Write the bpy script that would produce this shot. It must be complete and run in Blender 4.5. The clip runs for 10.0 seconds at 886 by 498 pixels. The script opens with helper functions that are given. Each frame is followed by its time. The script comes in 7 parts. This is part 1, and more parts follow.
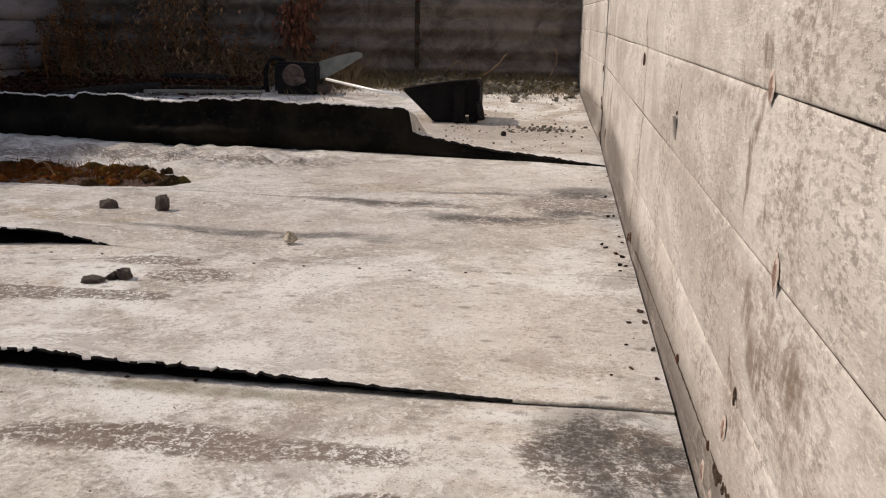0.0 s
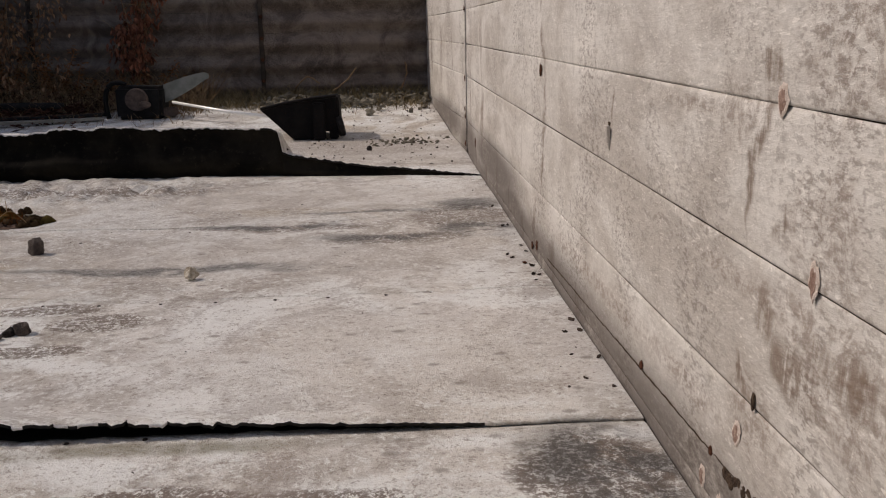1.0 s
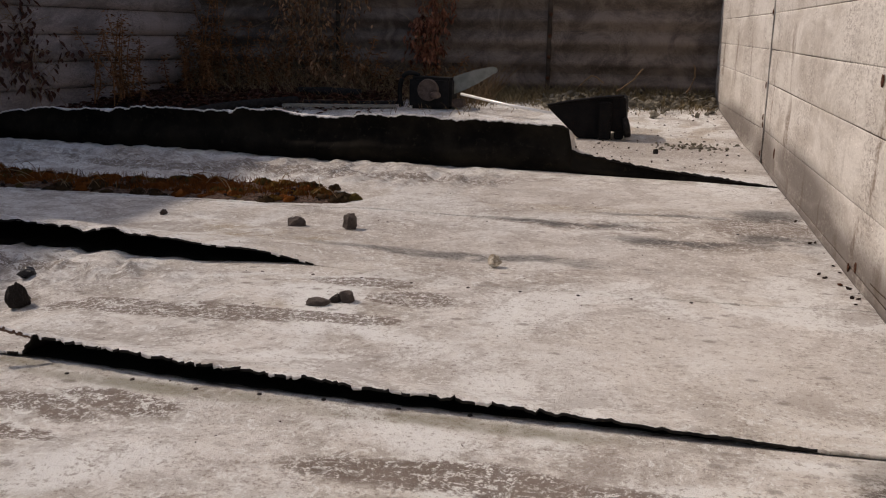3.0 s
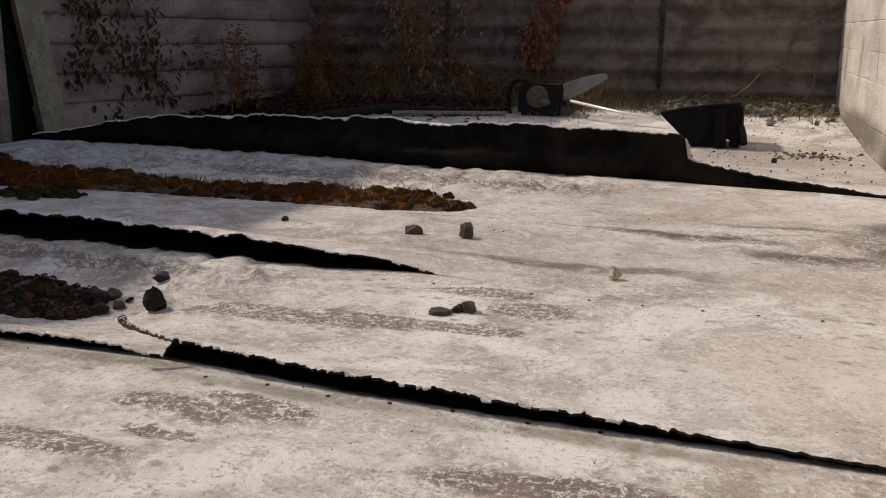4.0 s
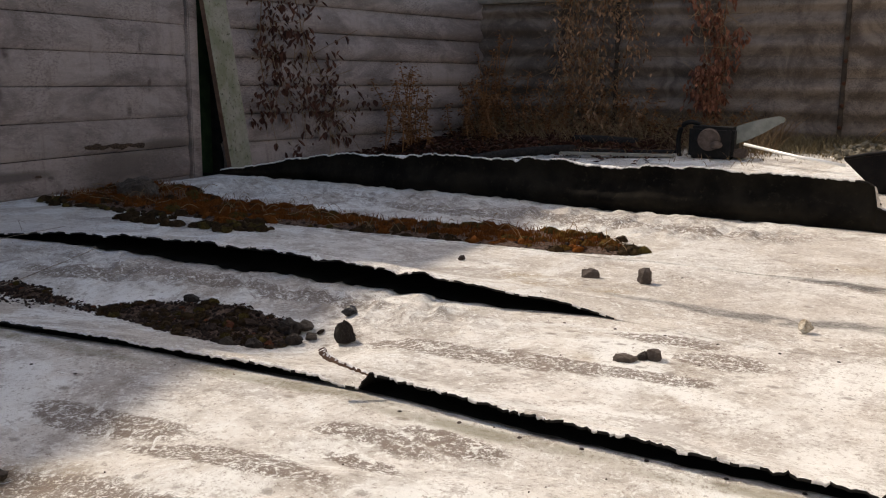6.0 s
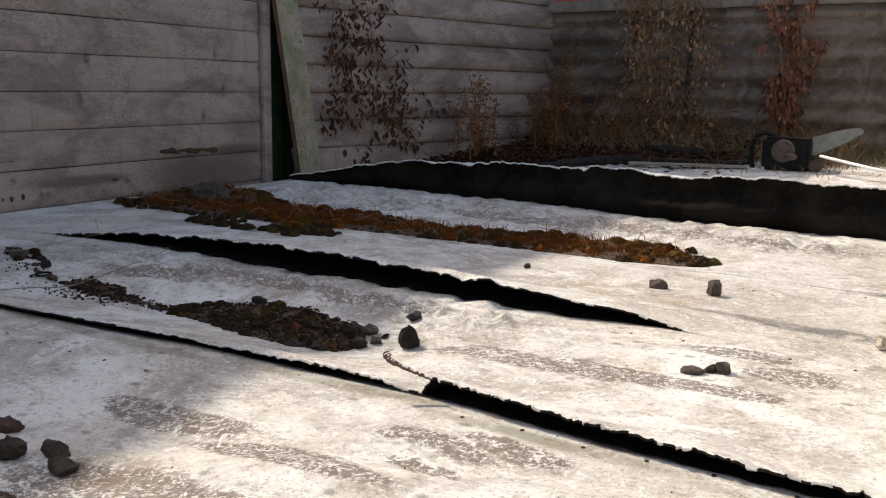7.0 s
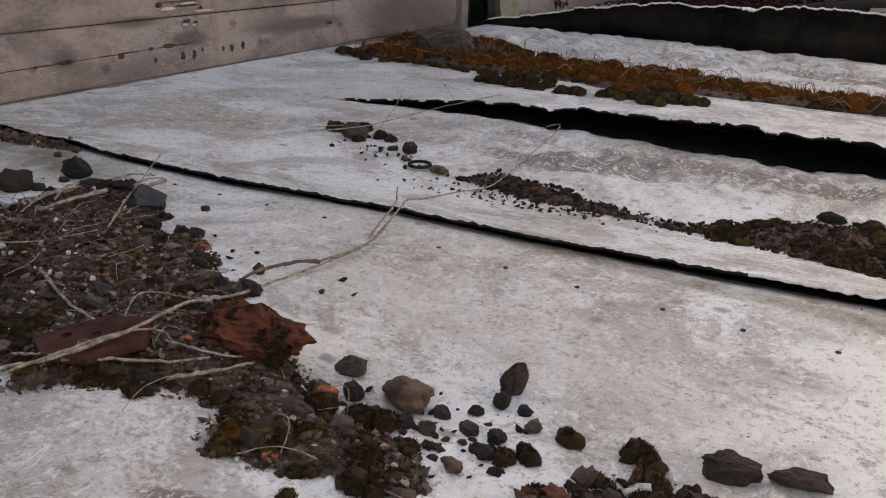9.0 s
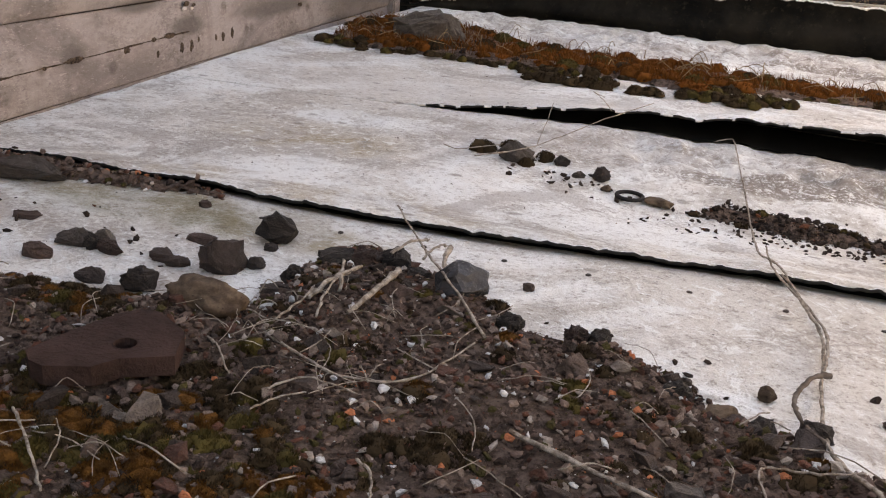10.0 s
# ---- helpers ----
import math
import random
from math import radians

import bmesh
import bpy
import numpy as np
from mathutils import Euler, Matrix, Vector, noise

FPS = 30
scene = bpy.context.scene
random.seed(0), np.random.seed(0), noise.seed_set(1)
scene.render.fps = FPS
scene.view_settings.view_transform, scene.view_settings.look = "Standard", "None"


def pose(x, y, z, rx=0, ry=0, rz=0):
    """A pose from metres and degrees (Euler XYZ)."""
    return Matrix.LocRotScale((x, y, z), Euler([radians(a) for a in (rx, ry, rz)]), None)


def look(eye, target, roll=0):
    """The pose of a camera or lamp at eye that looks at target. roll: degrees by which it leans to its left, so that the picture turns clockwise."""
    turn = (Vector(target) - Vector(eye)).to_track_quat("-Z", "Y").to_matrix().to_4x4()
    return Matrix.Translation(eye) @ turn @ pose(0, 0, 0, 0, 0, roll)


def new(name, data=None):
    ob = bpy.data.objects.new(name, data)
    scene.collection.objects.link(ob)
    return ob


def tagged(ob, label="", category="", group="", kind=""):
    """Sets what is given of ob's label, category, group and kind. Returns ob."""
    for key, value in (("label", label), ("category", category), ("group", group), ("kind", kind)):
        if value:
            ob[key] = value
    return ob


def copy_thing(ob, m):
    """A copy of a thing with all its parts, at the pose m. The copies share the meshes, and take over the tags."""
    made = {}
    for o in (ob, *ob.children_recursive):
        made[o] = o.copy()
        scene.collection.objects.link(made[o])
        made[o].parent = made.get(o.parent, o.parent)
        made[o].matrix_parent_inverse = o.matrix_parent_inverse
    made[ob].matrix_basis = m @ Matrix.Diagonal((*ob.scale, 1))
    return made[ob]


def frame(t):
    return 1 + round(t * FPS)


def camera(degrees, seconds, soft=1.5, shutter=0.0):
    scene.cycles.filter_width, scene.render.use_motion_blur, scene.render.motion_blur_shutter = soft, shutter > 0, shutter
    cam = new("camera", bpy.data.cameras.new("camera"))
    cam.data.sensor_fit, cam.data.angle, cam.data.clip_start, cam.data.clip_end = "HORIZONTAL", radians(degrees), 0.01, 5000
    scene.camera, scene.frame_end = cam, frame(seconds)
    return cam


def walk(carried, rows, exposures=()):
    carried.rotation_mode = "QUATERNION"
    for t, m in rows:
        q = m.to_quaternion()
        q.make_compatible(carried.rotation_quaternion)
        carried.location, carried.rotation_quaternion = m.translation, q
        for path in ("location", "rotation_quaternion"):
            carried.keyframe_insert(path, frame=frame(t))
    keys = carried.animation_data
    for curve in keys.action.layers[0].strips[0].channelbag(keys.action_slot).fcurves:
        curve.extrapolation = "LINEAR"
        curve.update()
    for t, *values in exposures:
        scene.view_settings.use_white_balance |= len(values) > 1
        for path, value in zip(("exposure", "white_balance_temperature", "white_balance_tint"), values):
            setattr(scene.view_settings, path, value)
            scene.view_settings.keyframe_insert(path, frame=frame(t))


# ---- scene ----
cam = camera(50.9, 10.0, soft=1.1)
PATH = [
    (0, (0.095, -0.039, 0.491), (-0.147, 1.891, 0.026), 1.1),
    (0.2, (0.003, -0.032, 0.491), (-0.075, 1.901, 0.021), 0.3),
    (0.5, (-0.084, -0.025, 0.503), (0.007, 1.915, 0.024), -1.0),
    (1, (-0.063, -0.014, 0.505), (0.038, 1.933, 0.061), -1.2),
    (1.5, (-0.1, -0.005, 0.502), (-0.09, 1.95, 0.08), -0.7),
    (2, (-0.132, -0.006, 0.499), (-0.29, 1.942, 0.076), -0.4),
    (2.5, (-0.156, -0.017, 0.499), (-0.459, 1.912, 0.064), 0.9),
    (4, (-0.22, -0.045, 0.517), (-0.851, 1.801, 0.079), 0.5),
    (4.5, (-0.245, -0.055, 0.521), (-0.974, 1.757, 0.094), 1.9),
    (5, (-0.265, -0.065, 0.526), (-1.122, 1.695, 0.117), 1.5),
    (6.5, (-0.273, -0.095, 0.53), (-1.24, 1.622, 0.187), 0.7),
    (7, (-0.275, -0.088, 0.524), (-1.334, 1.574, 0.18), 0.9),
    (7.2, (-0.283, -0.072, 0.512), (-1.396, 1.565, 0.147), 0.8),
    (7.5, (-0.328, -0.031, 0.493), (-1.455, 1.551, 0.016), 0.6),
    (7.7, (-0.431, -0.025, 0.490), (-1.522, 1.549, -0.094), 0.8),
    (8, (-0.722, -0.062, 0.483), (-1.77, 1.547, -0.075), 1.2),
    (8.2, (-0.893, -0.090, 0.487), (-1.923, 1.542, -0.061), 1.4),
    (8.5, (-1.124, -0.092, 0.474), (-2.131, 1.535, -0.108), 1.6),
    (8.7, (-1.316, -0.070, 0.454), (-2.326, 1.556, -0.200), 1.7),
    (9, (-1.634, -0.026, 0.436), (-2.614, 1.587, -0.225), 1.9),
    (9.2, (-1.790, 0.007, 0.446), (-2.761, 1.615, -0.231), 3.4),
    (9.5, (-2.024, 0.034, 0.4), (-2.974, 1.656, -0.285), 5.7),
    (9.7, (-2.216, 0.018, 0.398), (-3.127, 1.717, -0.343), 5.3),
    (10, (-2.494, 0.001, 0.399), (-3.005, 1.808, -0.289), 4.7),
]
# the camera's own exposure and white balance: seconds, stops, kelvin, tint
EXPOSURES = [
    (0.0, -0.26, 7400, 15), (1.0, -0.68, 7100, 16), (2.5, -0.60, 7300, 18), (4.0, -0.36, 7600, 16), (5.0, -0.10, 7700, 14), (6.5, 0.4, 7600, 12),
    (7.5, 0.55, 7500, 11), (8.0, 0.17, 8100, 13), (8.5, 0.72, 8300, 14), (9.0, 1.37, 9000, 15), (9.5, 1.64, 9900, 15), (10.0, 2.12, 10200, 17),
]
walk(cam, [(t, look(eye, target, roll)) for t, eye, target, roll in PATH], EXPOSURES)

# ---- light ----
SUN_WAY = Vector((-1.0, 0.2, 1.02)).normalized()
sun_data = bpy.data.lights.new("sun", "SUN")
sun_data.energy, sun_data.angle, sun_data.color = 3.3, radians(1.5), (1.0, 0.94, 0.86)
sun = new("sun", sun_data)
sun.matrix_world = look(SUN_WAY * 30, (0, 0, 0))
world = bpy.data.worlds.new("sky")
scene.world = world
world.use_nodes = True
sky = world.node_tree.nodes.new("ShaderNodeTexSky")
sky.sky_type, sky.sun_disc = "NISHITA", False
sky.sun_elevation = math.asin(SUN_WAY.z)
sky.sun_rotation = math.atan2(SUN_WAY.x, SUN_WAY.y)
sky.air_density, sky.dust_density = 1.0, 2.0
back = world.node_tree.nodes["Background"]
back.inputs[1].default_value = 0.165
world.node_tree.links.new(sky.outputs[0], back.inputs[0])


# ---- materials ----
class Nodes:
    """A material and short ways to add nodes to it."""

    def __init__(self, name, rough=0.8, spec=0.3, metal=0.0):
        self.m = bpy.data.materials.new(name)
        self.m.use_nodes = True
        self.t = self.m.node_tree
        self.out = self.t.nodes["Principled BSDF"]
        self.out.inputs["Roughness"].default_value = rough
        self.out.inputs["Specular IOR Level"].default_value = spec
        self.out.inputs["Metallic"].default_value = metal
        self.pos = self.add("ShaderNodeNewGeometry").outputs["Position"]

    def add(self, kind, **values):
        node = self.t.nodes.new(kind)
        for key, value in values.items():
            self.put(node.inputs[key], value)
        return node

    def put(self, socket, value):
        if isinstance(value, bpy.types.NodeSocket):
            self.t.links.new(value, socket)
        else:
            socket.default_value = value

    def math(self, op, a, b=0.0, clamp=False):
        node = self.t.nodes.new("ShaderNodeMath")
        node.operation, node.use_clamp = op, clamp
        self.put(node.inputs[0], a)
        self.put(node.inputs[1], b)
        return node.outputs[0]

    def scaled(self, x, y, z):
        node = self.t.nodes.new("ShaderNodeVectorMath")
        node.operation = "MULTIPLY"
        self.put(node.inputs[0], self.pos)
        node.inputs[1].default_value = (x, y, z)
        return node.outputs[0]

    def noise(self, scale, detail=5.0, rough=0.6, vector=None, warp=0.0):
        node = self.add("ShaderNodeTexNoise", Scale=scale, Detail=detail, Roughness=rough, Distortion=warp)
        self.put(node.inputs["Vector"], vector or self.pos)
        return node.outputs[0]

    def ramp(self, value, lo, hi, a=0.0, b=1.0):
        node = self.t.nodes.new("ShaderNodeMapRange")
        node.interpolation_type = "SMOOTHSTEP"
        self.put(node.inputs[0], value)
        for n, v in enumerate((lo, hi, a, b)):
            node.inputs[n + 1].default_value = v
        return node.outputs[0]

    def mix(self, f, a, b):
        node = self.t.nodes.new("ShaderNodeMix")
        node.data_type = "RGBA"
        self.put(node.inputs[0], f)
        self.put(node.inputs[6], a if isinstance(a, bpy.types.NodeSocket) else (*a, 1))
        self.put(node.inputs[7], b if isinstance(b, bpy.types.NodeSocket) else (*b, 1))
        return node.outputs[2]

    def spots(self, places, warp=0.0):
        """1 inside soft ellipses (centre, radii) in world space, 0 outside."""
        total, where = None, self.pos
        if warp:
            swirl = self.add("ShaderNodeTexNoise", Scale=3.0, Detail=4.0, Roughness=0.6)
            self.put(swirl.inputs["Vector"], self.pos)
            push = self.t.nodes.new("ShaderNodeVectorMath")
            push.operation = "MULTIPLY_ADD"
            self.put(push.inputs[0], swirl.outputs["Color"])
            push.inputs[1].default_value = (warp, warp, 0)
            base = self.t.nodes.new("ShaderNodeVectorMath")
            base.operation = "SUBTRACT"
            self.put(base.inputs[0], self.pos)
            base.inputs[1].default_value = (warp / 2, warp / 2, 0)
            self.put(push.inputs[2], base.outputs[0])
            where = push.outputs[0]
        for (cx, cy, cz), (rx, ry, rz) in places:
            off = self.t.nodes.new("ShaderNodeVectorMath")
            off.operation = "SUBTRACT"
            self.put(off.inputs[0], where)
            off.inputs[1].default_value = (cx, cy, cz)
            div = self.t.nodes.new("ShaderNodeVectorMath")
            div.operation = "DIVIDE"
            self.put(div.inputs[0], off.outputs[0])
            div.inputs[1].default_value = (rx, ry, rz)
            ln = self.t.nodes.new("ShaderNodeVectorMath")
            ln.operation = "LENGTH"
            self.put(ln.inputs[0], div.outputs[0])
            one = self.ramp(ln.outputs["Value"], 0.35, 1.1, 1.0, 0.0)
            total = one if total is None else self.math("MAXIMUM", total, one)
        return total

    def color(self, value):
        self.put(self.out.inputs["Base Color"], value if isinstance(value, bpy.types.NodeSocket) else (*value, 1))
        return self

    def bump(self, height, strength=0.4, depth=0.002):
        node = self.add("ShaderNodeBump", Strength=strength, Distance=depth, Height=height)
        self.t.links.new(node.outputs[0], self.out.inputs["Normal"])
        return self


# places on the felt that hold dark lichen and dirt: centre and radii
FELT_DIRT = [
    ((0.14, 2.62, 0), (0.20, 0.26, 0.5)), ((-0.35, 2.50, 0), (0.35, 0.06, 0.5)), ((-0.05, 2.34, 0), (0.25, 0.08, 0.5)),
    ((0.17, 0.98, 0), (0.13, 0.14, 0.5)), ((0.0, 0.80, 0), (0.2, 0.06, 0.5)), ((-0.62, 1.66, 0), (0.13, 0.08, 0.5)), ((-0.74, 1.74, 0), (0.16, 0.06, 0.5)), ((-0.72, 1.50, 0), (0.16, 0.05, 0.5)),
    ((-1.12, 1.475, 0), (0.24, 0.06, 0.5)), ((-0.90, 1.50, 0), (0.22, 0.07, 0.5)),
    ((-1.44, 0.90, 0), (0.21, 0.07, 0.5)), ((-1.20, 0.645, 0), (0.42, 0.12, 0.5)), ((-1.42, 0.52, 0), (0.16, 0.06, 0.5)), ((-0.95, 0.58, 0), (0.40, 0.13, 0.5)),
    ((-1.14, 0.855, 0), (0.28, 0.045, 0.5)), ((-0.98, 1.00, 0), (0.15, 0.05, 0.5)), ((-0.88, 1.06, 0), (0.13, 0.05, 0.5)), ((-0.95, 0.93, 0), (0.12, 0.03, 0.5)),
    ((-1.60, 0.47, 0), (0.20, 0.05, 0.5)), ((-2.05, 0.40, 0), (0.18, 0.04, 0.5)),
    # the entries past y = 4 only tone down the far felt
    ((-0.2, 4.3, 0), (0.5, 0.4, 0.5)), ((-1.3, 4.5, 0), (1.0, 0.6, 0.5)), ((-0.30, 0.95, 0), (0.35, 0.06, 0.5)), ((-0.60, 0.75, 0), (0.30, 0.06, 0.5)),
    ((-1.85, 1.70, 0), (0.60, 0.08, 0.5)), ((-2.35, 1.62, 0), (0.30, 0.07, 0.5)), ((-1.6, 3.2, 0), (1.2, 0.12, 0.5)),
]
FELT_ALGAE = [((-1.25, 1.150, 0), (0.30, 0.030, 0.5)), ((-0.85, 1.118, 0), (0.30, 0.028, 0.5)), ((-0.40, 1.100, 0), (0.30, 0.025, 0.5)), ((-1.9, 1.125, 0), (0.5, 0.026, 0.5)), ((-3.15, 1.0, 0), (0.30, 0.09, 0.5))]
FELT_DAMP = [((-3.7, 2.25, 0.145), (0.3, 0.17, 0.014)), ((-3.75, 2.7, 0.14), (0.3, 0.2, 0.02)), ((0.16, 2.80, 0), (0.15, 0.10, 0.5)), ((0.15, 2.42, 0), (0.14, 0.12, 0.5)), ((-0.10, 2.35, 0), (0.20, 0.05, 0.5)), ((-0.42, 2.52, 0), (0.28, 0.045, 0.5)), ((0.17, 1.03, 0), (0.11, 0.09, 0.5)), ((0.20, 0.90, 0), (0.07, 0.12, 0.5)), ((-0.15, 2.72, 0), (0.25, 0.03, 0.5)),
             ((-0.6, 2.05, 0), (0.5, 0.05, 0.5))]
# the wide entries past y = 4 tone down the far felt too
FELT_OCHRE = [((-0.642, 2.218, 0), (0.055, 0.028, 0.5)), ((-1.336, 2.27, 0), (0.07, 0.03, 0.5)), ((-0.3, 4.6, 0), (0.7, 0.9, 0.5)), ((-1.6, 4.4, 0), (1.2, 0.6, 0.5)), ((-3.2, 1.02, 0), (0.30, 0.10, 0.5)), ((-2.98, 0.99, 0), (0.25, 0.06, 0.5)), ((-1.42, 0.71, 0), (0.10, 0.05, 0.5)), ((-3.15, 1.45, 0), (0.22, 0.16, 0.5)), ((-3.0, 1.15, 0), (0.5, 0.10, 0.5)), ((-0.74, 1.57, 0), (0.16, 0.07, 0.5)),
              ((-1.15, 2.15, 0), (0.5, 0.12, 0.5)), ((-0.2, 2.75, 0), (0.6, 0.10, 0.5)), ((-1.36, 0.70, 0), (0.13, 0.09, 0.5))]


FELT_CLEAN = [((0.02, 1.45, 0), (0.62, 0.32, 0.5)), ((-0.35, 2.15, 0), (0.65, 0.24, 0.5)), ((-0.3, 3.0, 0), (0.8, 0.30, 0.5)), ((-0.5, 4.2, 0), (1.2, 0.7, 0.5)),
              ((-2.1, 0.85, 0), (0.40, 0.12, 0.5)), ((-3.0, 2.0, 0), (0.6, 0.3, 0.5))]
FELT_CRUMPLED = [((-2.0, 1.70, 0), (1.1, 0.17, 0.5)), ((-1.35, 1.62, 0), (0.35, 0.16, 0.5)), ((-2.1, 3.32, 0), (1.7, 0.28, 0.5)), ((-1.0, 3.2, 0), (0.6, 0.25, 0.5))]
# areas darkened in colour: far sheets dimmed as at a grazing view, crumpled bands
FELT_DIMMED = [((-0.5, 2.55, 0), (1.3, 1.0, 0.5)), ((-0.5, 4.2, 0), (1.6, 1.0, 0.5)), ((-2.4, 1.72, 0), (1.0, 0.16, 0.5)), ((-2.2, 3.3, 0), (1.4, 0.25, 0.5))]


def felt_material():
    n = Nodes("weathered_felt", rough=0.6, spec=0.3)
    broad, mid = n.noise(1.3, 4, 0.6), n.noise(7, 8, 0.66, warp=0.8)
    fine, grit, clump = n.noise(140, 5, 0.72), n.noise(300, 3, 0.7), n.noise(62, 5, 0.72)
    pale = n.mix(n.ramp(mid, 0.36, 0.62), (0.49, 0.44, 0.402), (0.80, 0.745, 0.705))
    pale = n.mix(n.math("MULTIPLY", n.ramp(broad, 0.44, 0.64), 0.5), pale, (0.58, 0.50, 0.42))
    ochre = n.math("MULTIPLY", n.spots(FELT_OCHRE), n.ramp(mid, 0.38, 0.6))
    pale = n.mix(n.math("MULTIPLY", ochre, 0.75), pale, (0.36, 0.26, 0.14))
    chalk = n.ramp(n.noise(2.4, 6, 0.62, warp=1.2), 0.46, 0.60)
    pale = n.mix(n.math("MULTIPLY", chalk, 0.9), pale, (0.895, 0.87, 0.85))
    # lichen: broken light and dark specks inside loose, drawn-out areas
    drift = n.noise(1.0, 6, 0.65, vector=n.scaled(1.6, 4.2, 1), warp=1.0)
    area = n.math("ADD", n.math("MULTIPLY", n.spots(FELT_DIRT, 0.12), 0.30), n.math("MULTIPLY", drift, 0.50))
    area = n.math("ADD", area, n.math("MULTIPLY", mid, 0.40))
    zone = n.ramp(area, 0.53, 0.68)
    speck = n.math("ADD", n.math("MULTIPLY", clump, 0.35), n.math("ADD", n.math("MULTIPLY", fine, 0.40), n.math("MULTIPLY", grit, 0.25)))
    dark = n.ramp(n.math("ADD", speck, n.math("MULTIPLY", zone, 0.045)), 0.497, 0.535)
    light = n.ramp(speck, 0.46, 0.42)
    col = n.mix(n.math("MULTIPLY", n.math("MULTIPLY", zone, dark), 0.86), pale, (0.145, 0.100, 0.076))
    col = n.mix(n.math("MULTIPLY", n.math("MULTIPLY", zone, light), 0.4), col, (0.78, 0.745, 0.70))
    clean = n.math("MULTIPLY", n.spots(FELT_CLEAN, 0.4), n.ramp(mid, 0.30, 0.60, 0.72, 0.5))
    col = n.mix(clean, col, n.mix(n.ramp(broad, 0.4, 0.6), (0.64, 0.58, 0.54), (0.74, 0.68, 0.635)))
    # dimmer light on the far sheets, put into the colour
    dull = n.math("MULTIPLY", n.spots(FELT_DIMMED, 0.3), n.ramp(mid, 0.30, 0.65, 0.62, 0.25))
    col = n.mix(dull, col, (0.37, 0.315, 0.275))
    # dark blotches broken by noise over the crumpled bands before the loose laps
    mottle = n.noise(11, 7, 0.72, warp=1.4)
    held = n.math("MULTIPLY", n.spots(FELT_CRUMPLED, 0.5), n.ramp(mottle, 0.54, 0.40, 0.0, 0.75))
    col = n.mix(held, col, (0.215, 0.175, 0.150))
    # everywhere: grain, small pits, scuffs
    col = n.mix(n.ramp(speck, 0.525, 0.585, 0.0, 0.55), col, (0.20, 0.145, 0.112))
    col = n.mix(n.ramp(speck, 0.465, 0.41, 0.0, 0.65), col, (0.88, 0.865, 0.85))
    flake = n.noise(26, 7, 0.8, warp=2.0)
    col = n.mix(n.math("MULTIPLY", n.ramp(flake, 0.54, 0.60, 0.0, 0.8), n.math("SUBTRACT", 1.0, clean)), col, (0.90, 0.875, 0.85))
    col = n.mix(n.math("MULTIPLY", n.ramp(flake, 0.43, 0.37, 0.0, 0.40), n.math("SUBTRACT", 1.0, clean)), col, (0.27, 0.205, 0.17))
    pits = n.add("ShaderNodeTexVoronoi", Scale=15.0, Randomness=1.0)
    n.put(pits.inputs["Vector"], n.scaled(1, 1.5, 0.2))
    pit = n.math("ADD", pits.outputs["Distance"], n.math("MULTIPLY", n.math("SUBTRACT", fine, 0.5), 0.5))
    some = n.ramp(pits.outputs["Color"], 0.45, 0.6)
    col = n.mix(n.math("MULTIPLY", n.math("MULTIPLY", n.ramp(pit, 0.10, 0.22, 1.0, 0.0), some), 0.62), col, (0.165, 0.125, 0.10))
    scuff = n.noise(1.0, 5, 0.7, vector=n.scaled(12, 30, 8))
    col = n.mix(n.ramp(scuff, 0.56, 0.68, 0.0, 0.20), col, (0.28, 0.22, 0.18))
    blot = n.noise(3.2, 7, 0.7, warp=1.5)
    col = n.mix(n.math("MULTIPLY", n.math("SUBTRACT", 1.0, clean), n.ramp(n.math("ADD", blot, n.math("MULTIPLY", n.math("SUBTRACT", fine, 0.5), 0.35)), 0.52, 0.61, 0.0, 0.50)), col, (0.30, 0.24, 0.205))
    smear = n.math("MULTIPLY", n.spots(FELT_DAMP, 0.25), n.ramp(n.noise(5.5, 7, 0.7, warp=1.2), 0.38, 0.52))
    col = n.mix(n.math("MULTIPLY", smear, 0.85), col, n.mix(dark, (0.20, 0.185, 0.175), (0.085, 0.078, 0.074)))
    col = n.mix(n.math("MULTIPLY", n.spots(FELT_ALGAE, 0.06), n.ramp(mid, 0.35, 0.6, 0.2, 0.7)), col, (0.16, 0.135, 0.065))
    cast = n.t.nodes.new("ShaderNodeVectorMath")
    cast.operation = "MULTIPLY"
    n.put(cast.inputs[0], col)
    cast.inputs[1].default_value = (0.955, 0.995, 1.0)
    n.color(cast.outputs[0])
    n.put(n.out.inputs["Roughness"], n.ramp(fine, 0.4, 0.62, 0.45, 0.75))
    rel = n.math("ADD", n.math("MULTIPLY", mid, 0.5), n.math("ADD", n.math("MULTIPLY", fine, 0.5), n.math("MULTIPLY", grit, 0.3)))
    return n.bump(rel, 1.0, 0.010).m


